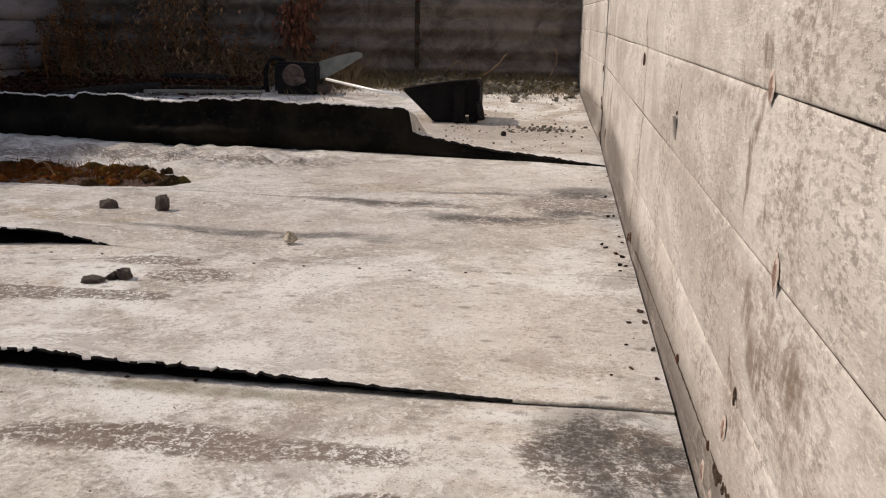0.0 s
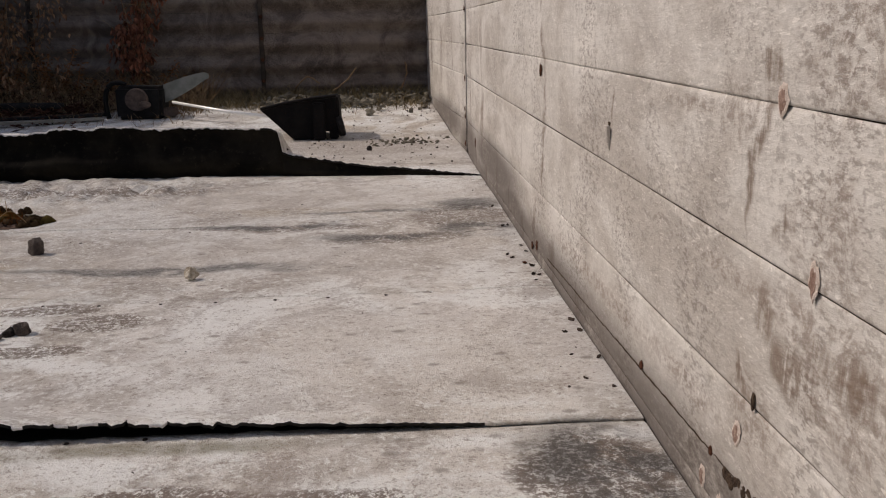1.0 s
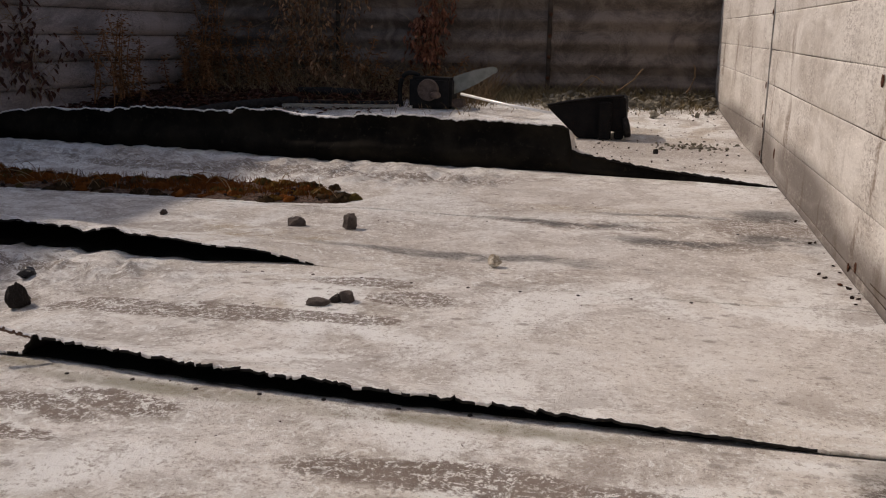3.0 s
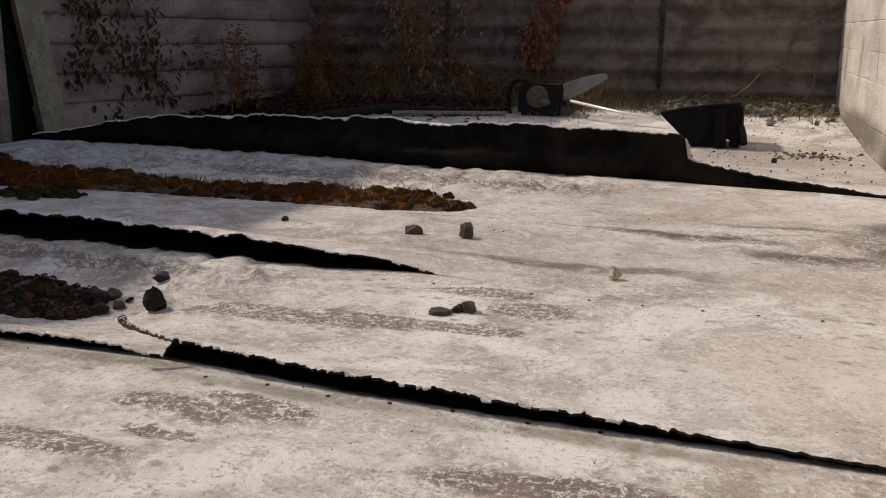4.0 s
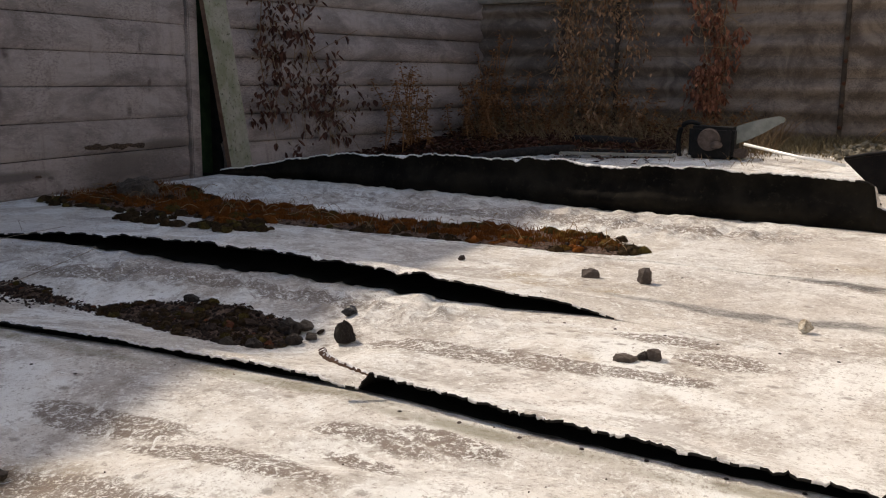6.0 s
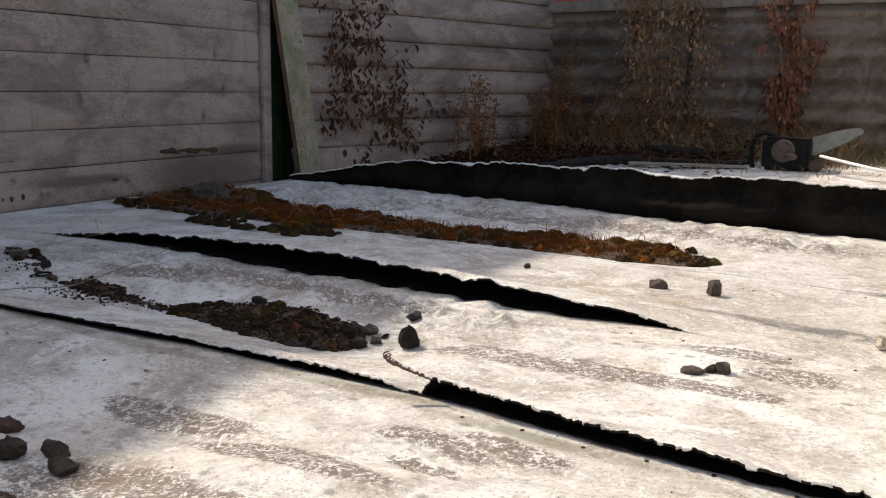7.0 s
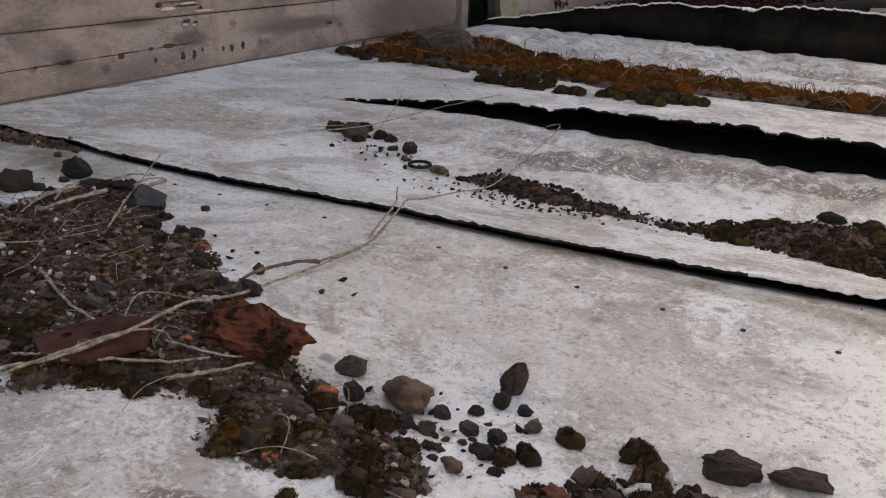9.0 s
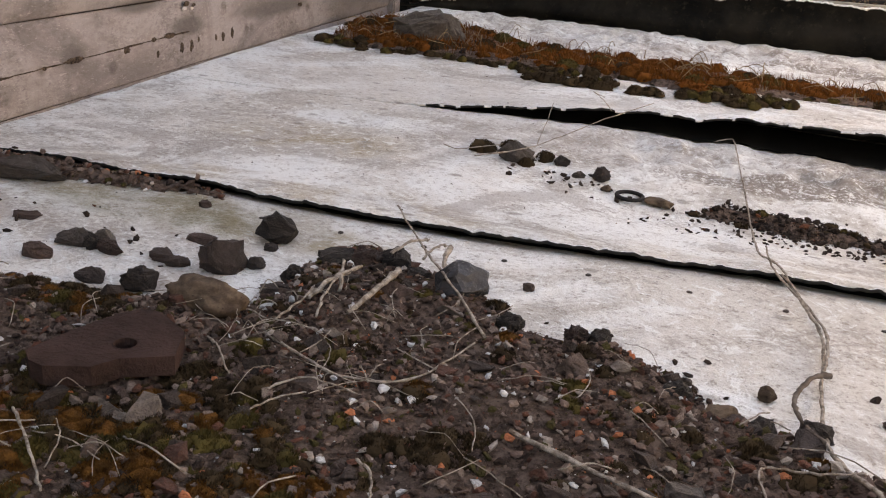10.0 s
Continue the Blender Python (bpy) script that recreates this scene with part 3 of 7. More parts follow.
def tube(points, radii, sides=7, bm=None, wob=0.0, rng=random):
    """A round, tapering rod through the points; radii: one or one for each."""
    bm = bm or bmesh.new()
    pts = [Vector(p) for p in points]
    rads = radii if isinstance(radii, (list, tuple)) else [radii] * len(pts)
    rings = []
    for i, p in enumerate(pts):
        ahead = (pts[min(i + 1, len(pts) - 1)] - pts[max(i - 1, 0)]).normalized()
        side = ahead.cross((0, 0, 1) if abs(ahead.z) < 0.9 else (1, 0, 0)).normalized()
        up = side.cross(ahead)
        r = rads[i] * (1 + wob * rng.uniform(-1, 1))
        rings.append([bm.verts.new(p + r * (math.cos(a) * side + math.sin(a) * up)) for a in (2 * math.pi * k / sides for k in range(sides))])
    for a, b in zip(rings, rings[1:]):
        for k in range(sides):
            bm.faces.new((a[k], a[(k + 1) % sides], b[(k + 1) % sides], b[k]))
    bm.faces.new(rings[0][::-1])
    bm.faces.new(rings[-1])
    return bm


def bent(points, steps=6, wander=0.0, rng=random):
    """A smooth line through a few points, with small kinks."""
    pts = [Vector(p) for p in points]
    out = []
    for i in range(len(pts) - 1):
        a, b, c, d = pts[max(i - 1, 0)], pts[i], pts[i + 1], pts[min(i + 2, len(pts) - 1)]
        for k in range(steps):
            t = k / steps
            p = 0.5 * (2 * b + (c - a) * t + (2 * a - 5 * b + 4 * c - d) * t * t + (3 * b - a - 3 * c + d) * t**3)
            out.append(p + Vector([rng.uniform(-wander, wander) for _ in range(3)]))
    return out + [pts[-1]]


def knots(x, table):
    return float(np.interp(x, [a for a, _ in table], [b for _, b in table]))


def smooth01(u):
    u = min(1.0, max(0.0, u))
    return u * u * (3 - 2 * u)


def hill(v, mid, wide):
    return math.exp(-(((v - mid) / wide) ** 2))


def wave(x, y, s, seed=0.0):
    return noise.noise(Vector((x * s, y * s, seed)))


# ---- plan ----
FAR = 6.22
BOARD = 0.157


def left_x(y):
    """The left wall's face."""
    if y < 3.72:
        return -3.64 - 0.09 * (y - 1.4)
    return -3.86 + (y - 3.72) * 0.19


def right_x(y):
    """The right wall's face."""
    return 0.262 - max(0.0, y - 4.0) * 0.036


# ---- felt roof ----
LAP_A = [(-3.9, 1.095), (-3.5, 1.098), (-3.2, 1.100), (-2.94, 1.084), (-2.7, 1.092), (-2.44, 1.115), (-1.74, 1.16), (-1.24, 1.18), (-0.84, 1.155), (-0.54, 1.135), (-0.14, 1.125), (0.27, 1.12)]
LIFT_A = [(-3.9, 0.006), (-3.3, 0.012), (-2.94, 0.013), (-2.6, 0.013), (-2.4, 0.013), (-1.74, 0.018), (-1.30, 0.020), (-1.20, 0.015), (-1.155, 0.006), (-1.118, 0.008), (-1.096, 0.036), (-0.75, 0.031), (-0.4, 0.023), (-0.14, 0.012), (0.0, 0.006), (0.15, 0.0025), (0.27, 0.0015)]
LAP_B = [(-3.9, 1.80), (-3.13, 1.84), (-2.8, 1.872), (-2.5, 1.89), (-2.0, 1.86), (-1.5, 1.845), (-1.2, 1.83), (-0.95, 1.86), (-0.85, 1.85), (-0.6, 1.80), (-0.1, 1.80), (0.27, 1.82)]
LIFT_B = [(-3.9, 0.001), (-3.13, 0.001), (-2.8, 0.028), (-2.5, 0.05), (-2.15, 0.069), (-1.85, 0.066), (-1.45, 0.057), (-1.2, 0.048), (-1.0, 0.026), (-0.88, 0.002), (-0.84, 0.001), (0.27, 0.001)]
LAP_C = [(-3.9, 2.60), (-2.2, 2.56), (-0.96, 2.57), (-0.7, 2.53), (-0.22, 2.58), (0.1, 2.70), (0.27, 2.76)]
LIFT_C = [(-3.9, 0.002), (-0.9, 0.002), (-0.4, 0.001), (0.27, 0.001)]
LAP_D = [(-3.95, 3.72), (-3.4, 3.84), (-2.64, 3.73), (-2.24, 3.68), (-1.69, 3.61), (-1.14, 3.55), (-0.55, 3.53), (-0.44, 3.515), (-0.04, 3.45), (0.27, 3.39)]
LIFT_D = [(-3.95, 0.004), (-3.78, 0.012), (-3.4, 0.085), (-3.0, 0.14), (-2.64, 0.168), (-2.24, 0.176), (-1.69, 0.192), (-1.14, 0.19), (-0.58, 0.178), (-0.515, 0.174), (-0.492, 0.162), (-0.478, 0.088), (-0.44, 0.074), (-0.15, 0.036), (0.27, 0.004)]


def ground_z(x, y):
    """The lie of the roof under the felt's loose edges."""
    z = 0.005 * wave(x, y, 1.6, 3.1) + 0.0018 * wave(x, y, 7.0, 1.7)
    z -= 0.034 * smooth01((-1.05 - x) / 0.35) * smooth01((x + 2.36) / 0.26) * hill(y, 0.66, 0.30)
    fold = smooth01((x + 1.55) / 0.25) * smooth01((-0.45 - x) / 0.4)
    z += fold * (0.009 * hill(y, 0.735 + 0.27 * (x + 1.4), 0.045) - 0.006 * hill(y, 0.82 + 0.30 * (x + 1.4), 0.05))
    left = smooth01((-1.15 - x) / 0.25) * smooth01((x + 2.9) / 0.4)
    z -= 0.030 * left * hill(y, 1.42, 0.13)
    rough = smooth01((-0.95 - x) / 0.4) * (0.25 + 0.75 * smooth01((x + 2.95) / 0.5))
    z += rough * (0.010 * wave(x, y, 5.0, 9.0) + 0.019 * wave(x, y, 12.0, 4.0) + 0.015 * wave(x, y, 26.0, 2.0) + 0.005 * wave(x, y, 62.0, 6.0)) * hill(y, knots(x, LAP_B) - 0.12, 0.15)
    far_on = smooth01((-0.45 - x) / 0.5) * smooth01((x + 3.7) / 0.3)
    dip = smooth01((-0.9 - x) / 0.35) * smooth01((x + 3.7) / 0.3)
    z -= 0.022 * dip * hill(y, 2.80, 0.17)
    z += far_on * (0.016 * wave(x, y, 4.5, 7.0) + 0.026 * wave(x, y, 11.0, 2.0) + 0.017 * wave(x, y, 23.0, 5.0) + 0.006 * wave(x, y, 50.0, 8.0)) * hill(y, knots(x, LAP_D) - 0.30, 0.30)
    return z + 0.020 * max(0.0, y - 3.55) + 0.043 * max(0.0, y - 4.6)


SHEETS = [(None, None, 0.0, LAP_A), (LAP_A, LIFT_A, 0.11, LAP_B), (LAP_B, LIFT_B, 0.30, LAP_C), (LAP_C, LIFT_C, 0.05, LAP_D), (LAP_D, LIFT_D, 0.62, None)]


def sheet_z(k, x, y):
    front, lift, run, behind = SHEETS[k]
    z = ground_z(x, y) + 0.004
    if front:
        s = y - knots(x, front)
        h = knots(x, lift)
        u = max(0.0, s) / run
        z += h * (1 - smooth01(u)) if u < 1 else 0.0
    if behind:
        z -= 0.007 * smooth01((y - knots(x, behind) - 0.004) / 0.02)
    return z


def roof_z(x, y):
    """The top of the felt that shows at this place."""
    k = 0
    for i in range(1, 5):
        if y >= knots(x, SHEETS[i][0]):
            k = i
    return sheet_z(k, x, y)


def rim(x):
    """How the rolled-back edge buckles up and down along its length."""
    fold = 0.022 * abs(wave(x, 2, 5.0, 1.0)) - 0.012 + 0.009 * abs(wave(x, 3, 13.0, 2.0))
    crease = -0.020 * hill(x, -1.93, 0.018) - 0.014 * hill(x, -1.18, 0.02) - 0.012 * hill(x, -2.55, 0.025)
    return (0.016 * wave(x, 1, 3.5, 3.0) + fold + crease) * 0.75 * (1 - 0.65 * smooth01((x + 1.5) / 0.5))


def felt_sheet(k, columns, rows):
    front, lift, run, behind = SHEETS[k]
    nx, ny = columns + 1, len(rows)
    top, low = [], []
    for r in rows:
        for i in range(nx):
            u = i / columns
            x = left_x(min(2.5, r if front is None else knots(-2, front) + r)) * (1 - u) + 0.262 * u
            if front is None:
                y = r
            else:
                edge = knots(x, front) + 0.012 * wave(x, k, 2.3, 5.0)
                tear = smooth01((x + 1.30) / 0.15) * smooth01((-0.12 - x) / 0.25) if k == 1 else 0.25 if k == 2 else 0.6
                rag = 0.0022 * wave(x, k, 45, 2.0) + (0.002 + 0.006 * tear) * wave(x, k, 190, 8.0) + 0.003 * wave(x, k, 11, 6.0) + 0.020 * tear * max(0.0, wave(x, k, 75, 4.0) - 0.22) - 0.010 * tear * max(0.0, wave(x, k, 60, 9.0) - 0.28)
                y = edge + r + rag * max(0.0, 1 - r / 0.03)
            x = min(max(x, left_x(y) + 0.002), right_x(y) - 0.004)
            z = sheet_z(k, x, y)
            if front is not None:
                loose = min(1.0, knots(x, lift) / 0.02)
                if k == 4:
                    z += loose * rim(x) * max(0.0, 1 - r / 0.4)
                z += loose * (0.005 * wave(x, k, 9, 4.0)) * max(0.0, 1 - r / 0.12)
                z += loose * (0.45 if k == 2 else 1.0) * (0.004 * wave(x, k, 40, 1.0) + 0.0045 * wave(x, k, 95, 3.0) + (0.0 if k < 4 else 0.006)) * max(0.0, 1 - r / 0.02)
            top.append((x, y, z))
            low.append((x, y, z - (0.0065 if k == 4 else 0.0045)))
    verts, faces, slots = top + low, [], []
    n = len(top)
    for j in range(ny - 1):
        for i in range(columns):
            a, b, c, d = j * nx + i, j * nx + i + 1, (j + 1) * nx + i + 1, (j + 1) * nx + i
            faces.append((a, b, c, d))
            # pale torn rim; its white also paints the highlight along the edge
            lip = front is not None and rows[j] < (0.003 if k < 4 else 0.018) and knots(top[a][0], lift) > (0.012 if k < 4 else 0.03) and wave(top[a][0], k, 7.0, 3.0) + 0.7 * wave(top[a][0], k, 41.0, 3.0) > (0.06 if k < 4 else -0.12) and not (k == 4 and top[a][0] > -0.56)
            slots.append(2 if lip else 0)
            faces.append((n + d, n + c, n + b, n + a))
            slots.append(1)
    for i in range(columns):
        faces.append((i, n + i, n + i + 1, i + 1))
        slots.append((2 if (k == 4 and top[i][0] < -0.56) or (k < 4 and wave(top[i][0], k, 33.0, 7.0) > (-0.25 if k == 1 and top[i][0] < -1.12 else 0.12) and (k != 1 or -1.9 < top[i][0] < -0.3)) else 1) if knots(top[i][0], lift or LIFT_C) > 0.005 else 0)
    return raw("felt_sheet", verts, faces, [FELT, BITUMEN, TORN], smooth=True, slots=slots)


FELT_LABELS = [
    "pale weathered roofing felt sheet, mottled with dirt",
    "pale roofing felt sheet with lifted torn front edge",
    "pale roofing felt sheet lifted along its lap",
    "pale roofing felt sheet with a moss-filled valley",
    "pale roofing felt sheet rolled back from its lap",
]
NEAR_ROWS = [0.0, 0.003, 0.008, 0.016, 0.03, 0.05, 0.075, 0.10, 0.13, 0.165, 0.20, 0.25, 0.30, 0.36, 0.42, 0.48, 0.54, 0.60, 0.66, 0.72, 0.78, 0.84, 0.92, 1.02, 1.12]
sheets = []
for k in range(5):
    if k == 0:
        rows = [-2.0 + 0.1 * i for i in range(20)] + [0.03 * i for i in range(47)]
    elif k == 4:
        rows = NEAR_ROWS[:-2] + [1.0 + 0.1 * i for i in range(20)]
    else:
        rows = NEAR_ROWS[:9] + [0.13 + 0.016 * i for i in range(66)]
    ob = felt_sheet(k, (260, 900, 800, 520, 800)[k], rows)
    sheets.append(tagged(ob, FELT_LABELS[k], "roofing felt", "felt sheets of the roof"))


def lap_shade_band(k, depth):
    """A black bitumen selvedge under a loose lap that also paints its shade."""
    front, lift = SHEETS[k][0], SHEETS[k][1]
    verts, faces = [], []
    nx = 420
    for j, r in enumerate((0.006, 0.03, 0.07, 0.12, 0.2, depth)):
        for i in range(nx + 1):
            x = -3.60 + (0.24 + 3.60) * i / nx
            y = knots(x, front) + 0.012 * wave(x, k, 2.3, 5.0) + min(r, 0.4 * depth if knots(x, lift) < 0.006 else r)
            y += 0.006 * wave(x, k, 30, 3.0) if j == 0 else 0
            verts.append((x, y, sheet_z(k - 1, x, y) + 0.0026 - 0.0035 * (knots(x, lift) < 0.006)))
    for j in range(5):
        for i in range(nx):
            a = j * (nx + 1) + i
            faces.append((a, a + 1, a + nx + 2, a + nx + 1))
    raw("lap_shade_band", verts, faces, BITUMEN, sheets[k - 1], "black bitumen band deepening the shade under the lap", smooth=True)


lap_shade_band(1, 0.10)
lap_shade_band(2, 0.26)
lap_shade_band(4, 0.5)


def folded_face(x0, x1, name):
    """The black underside of the rolled-back edge, turned to the front."""
    verts, faces = [], []
    nx, nv = 420, 12
    for i in range(nx + 1):
        x = x0 + (x1 - x0) * i / nx
        edge = knots(x, LAP_D) + 0.012 * wave(x, 4, 2.3, 5.0)
        h = knots(x, LIFT_D)
        g = ground_z(x, edge)
        for j in range(nv + 1):
            v = j / nv
            up = rim(x) * min(1.0, h / 0.02)
            y = edge + 0.004 + (h / 0.18) * (0.022 * math.sin(v * 3.1) - 0.045 * math.sin(math.pi * v**1.6) ** 2) + 0.012 * wave(x, v, 5, 2.0) * math.sin(math.pi * v) * (h / 0.18)
            verts.append((x, y, g - 0.006 + (h + 0.008 + up) * (1 - v)))
    for i in range(nx):
        for j in range(nv):
            a = i * (nv + 1) + j
            faces.append((a, a + 1, a + nv + 2, a + nv + 1))
    raw(name, verts, faces, BITUMEN_AGED, sheets[4], "dark curled underside of the felt", smooth=True)


folded_face(-3.86, -0.478, "curled_edge")
folded_face(-0.484, 0.2, "curled_tail")

# torn strip that peels back from the first lap
sliver = [(-1.092, 1.166, 0.042), (-1.110, 1.158, 0.049), (-1.130, 1.150, 0.057), (-1.148, 1.143, 0.065), (-1.162, 1.139, 0.072), (-1.169, 1.142, 0.079)]
curl = tube(bent(sliver, 6, 0.0006, random.Random(4)), [0.0034 + 0.0042 * (i / 30) ** 1.5 for i in range(31)], 9, wob=0.22, rng=random.Random(9))
bmesh.ops.recalc_face_normals(curl, faces=curl.faces)
# faces turned upwards are white, all others brown
for f in curl.faces:
    f.material_index = 0 if f.normal.z > 0.55 and f.normal.y < 0.6 else 1
part("torn_sliver", curl, [TORN, BROWN_WOOD], sheets[1], "brown rolled strip of torn felt with a white edge")

deck = bmesh.new()
box(deck, (-4.3, -2.2, -0.40), (0.6, 6.6, -0.06))
tagged(part("floor", deck, DECK), "dark boarded roof deck under the felt", "roof deck", kind="structure")
land = bmesh.new()
bmesh.ops.create_grid(land, x_segments=2, y_segments=2, size=1500, matrix=Matrix.Translation((0, 0, -3.0)))
tagged(part("ground", land, LAND), "rough ground far below the roof", "ground", kind="structure")


# ---- walls ----
def board(name, a, b, z0, pitch, out, material, parent, seed, cup=0.002, label="", z1=None, pitch1=None, gap=0.0028, ribbed=False):
    """One shiplap board from a to b (x, y) whose face bows a little; out: the way that the wall faces."""
    a, b = Vector((*a, 0)), Vector((*b, 0))
    face = Vector((*out, 0)).normalized()
    n = max(2, int((b - a).length / 0.09))
    # across the board: share of its height, depth of the rebate (metres) or share of the bow
    prof = [(0.0, -0.012, None), (0.0, -0.001, None), (0.012, None, 0.30), (0.03, None, 0.45), (0.12, None, 0.8), (0.3, None, 1.0), (0.5, None, 0.92), (0.7, None, 0.6), (0.86, None, 0.25), (0.955, None, 0.05), (1 - gap / pitch, -0.001, None), (1 - gap / pitch, -0.012, None), (1.0, -0.012, None)]
    if ribbed:
        prof = [(k / 12, None, 0.5 - 0.5 * math.cos(math.pi * k / 6)) for k in range(13)]
    verts, faces = [], []
    for i in range(n + 1):
        p = a.lerp(b, i / n)
        foot = z0 + ((z0 if z1 is None else z1) - z0) * i / n
        tall = pitch + ((pitch if pitch1 is None else pitch1) - pitch) * i / n
        for t, d, bow in prof:
            depth = d if bow is None else bow * cup
            if bow is not None:
                depth += 0.0016 * noise.noise(Vector((p.x * 3, p.y * 3, seed + t * 2)))
            sag = 0.0015 * noise.noise(Vector((p.x * 2, p.y * 2, seed * 1.7)))
            verts.append(p + face * depth + Vector((0, 0, foot + t * tall + sag)))
    m = len(prof)
    for i in range(n):
        for j in range(m - 1):
            q = i * m + j
            faces.append((q, q + 1, q + m + 1, q + m))
    deep = [0 if ribbed or 0 < k % (m - 1) < m - 3 else 1 for k in range(len(faces))]
    ob = raw(name, [tuple(v) for v in verts], faces, [material, ROT], parent, label, slots=deep)
    ob.data.polygons.foreach_set("use_smooth", [ribbed or 0 < k % (m - 1) < m - 3 for k in range(len(faces))])
    return ob


def wall(name, label, a, b, out, height, first, pitch, material, behind=0.10, cup=0.002, joints=(), gap=0.0011, ribbed=False):
    """The core of a wall behind its boards."""
    a, b, o = Vector((*a, 0)), Vector((*b, 0)), Vector((*out, 0)).normalized()
    bm = bmesh.new()
    foot = [a - o * 0.009, b - o * 0.009, b - o * (0.009 + behind), a - o * (0.009 + behind)]
    low = [bm.verts.new((p.x, p.y, -0.4)) for p in foot]
    high = [bm.verts.new((p.x, p.y, height)) for p in foot]
    for i in range(4):
        bm.faces.new((low[i], low[(i + 1) % 4], high[(i + 1) % 4], high[i]))
    bm.faces.new(low[::-1])
    bm.faces.new(high)
    bmesh.ops.recalc_face_normals(bm, faces=bm.faces)
    core = tagged(part(name, bm, BITUMEN), label, "wall", kind="structure")
    z, seed = first, sum(map(ord, name)) % 97
    for (n0, s0), (n1, s1) in zip(joints, joints[1:]):
        low_a, low_b, top_a, top_b = n0 + s0 * (a.y - 0.6), n0 + s0 * (b.y - 0.6), n1 + s1 * (a.y - 0.6), n1 + s1 * (b.y - 0.6)
        board("board", (a.x, a.y), (b.x, b.y), low_a, top_a - low_a, out, material, core, seed + n0 * 10, cup, z1=low_b, pitch1=top_b - low_b, gap=gap)
    if joints:
        return core
    while z < height - 0.05:
        board("board", (a.x, a.y), (b.x, b.y), z, min(pitch, height - z), out, material, core, seed + z * 10, cup, gap=gap, ribbed=ribbed)
        z += pitch
    return core


R_FIRST = 0.150 - 2 * BOARD
R_JOINTS = [(-0.12, 0.0), (0.022, 0.0), (0.166, -0.005), (0.306, 0.0105), (0.444, 0.009)] + [(0.444 + 0.142 * k, 0.009) for k in range(1, 11)]
wall_r = wall("wall_right", "weathered white-painted shiplap board wall with knots", (0.262, -2.0), (0.262, 3.99), (-1, 0), 1.9, R_FIRST, BOARD, PAINT, cup=0.0022, joints=R_JOINTS)
wall_rf = wall("wall_right_far", "weathered white-painted shiplap boards beyond the joint strip", (0.262, 4.09), (right_x(FAR), FAR), (-1, -0.036), 1.9, R_FIRST + 0.004, BOARD, PAINT, cup=0.0008, joints=R_JOINTS)
L_FIRST = 0.165 - 2 * BOARD
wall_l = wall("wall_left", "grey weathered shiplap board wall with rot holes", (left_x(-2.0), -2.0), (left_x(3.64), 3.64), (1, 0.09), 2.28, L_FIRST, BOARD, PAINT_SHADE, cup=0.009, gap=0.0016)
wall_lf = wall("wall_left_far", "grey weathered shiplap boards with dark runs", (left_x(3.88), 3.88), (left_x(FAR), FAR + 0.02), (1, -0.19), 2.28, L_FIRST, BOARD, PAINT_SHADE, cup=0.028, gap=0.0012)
wall_f = wall("wall_far", "dark weathered ribbed board wall under a coping", (left_x(FAR) - 0.1, FAR), (0.20, FAR), (0, -1), 1.060, 0.01 - 2 * 0.135, 0.135, TIMBER, cup=0.034, ribbed=True)
wall_b = wall("wall_back", "plain grey weathered board wall", (left_x(-2.0), -2.0), (0.268, -2.0), (0, 1), 0.5, L_FIRST, BOARD, PAINT_SHADE)

cope = bmesh.new()
for x0 in (-3.50, -2.54, -1.58, -0.62):
    box(cope, (x0, FAR - 0.05, 1.063), (min(x0 + 0.955, 0.17), FAR + 0.16, 1.140), 0.008)
tagged(part("coping", cope, CONCRETE), "grey concrete coping on the far wall", "coping", kind="structure")

# joint strip between the two lengths of the right wall
strip = empty("cover_strip", (0.25, 4.04, 0), "pale wooden cover strip over the wall joint", "cover strip")
bm = bmesh.new()
box(bm, (0.2575, 4.012, 0.0), (0.270, 4.068, 1.9), 0.002)
adopt(part("strip", bm, PAINT), strip)
for z in (0.17, 0.20, 0.05, 0.33, 0.62):
    bm = bmesh.new()
    bmesh.ops.create_uvsphere(bm, u_segments=8, v_segments=5, radius=0.011, matrix=pose(0.2575, 4.03 + 0.02 * math.sin(z * 40), z) @ Matrix.Diagonal((0.4, 1, 1.3, 1)))
    adopt(part("nail_stain", bm, RUST, None, "rusted nail head"), strip)
tagged(strip, kind="structure")

# corner post at the end of the left wall
post = bmesh.new()
box(post, (left_x(3.64) - 0.06, 3.645, -0.1), (left_x(3.64) + 0.03, 3.715, 2.28), 0.006)
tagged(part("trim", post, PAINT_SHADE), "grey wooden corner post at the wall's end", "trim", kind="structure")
# joint posts of the far wall
for x in (-0.885, -2.33):
    bm = bmesh.new()
    box(bm, (x - 0.014, FAR - 0.044, -0.05), (x + 0.014, FAR - 0.001, 1.055), 0.005)
    ob = tagged(part("trim", bm, BATTEN), "dark stained joint batten on the far wall", "trim", kind="structure")
    for z in (0.25, 0.385, 0.52, 0.655, 0.79):
        nb = bmesh.new()
        bmesh.ops.create_uvsphere(nb, u_segments=8, v_segments=5, radius=0.013, matrix=pose(x + 0.006 * math.sin(z * 50), FAR - 0.046, z))
        part("bolt_head", nb, RUST, ob)
# green boarding in the gap behind the leaning plank
bm = bmesh.new()
box(bm, (-3.96, 3.60, -0.1), (-3.905, 3.99, 2.28), 0.004)
tagged(part("door_1", bm, GREEN_DOOR), "dark green boarded door in the gap", "door", kind="structure")
# red wall of a neighbouring shed that shows over the coping
shed = empty("neighbouring_shed", (-4.5, 8.6, -3.0), "red painted shed seen over the far wall", "shed")
bm = bmesh.new()
box(bm, (-5.4, 8.2, -3.0), (-3.62, 9.4, 1.62), 0.01)
adopt(part("wall", bm, RED_WALL), shed)
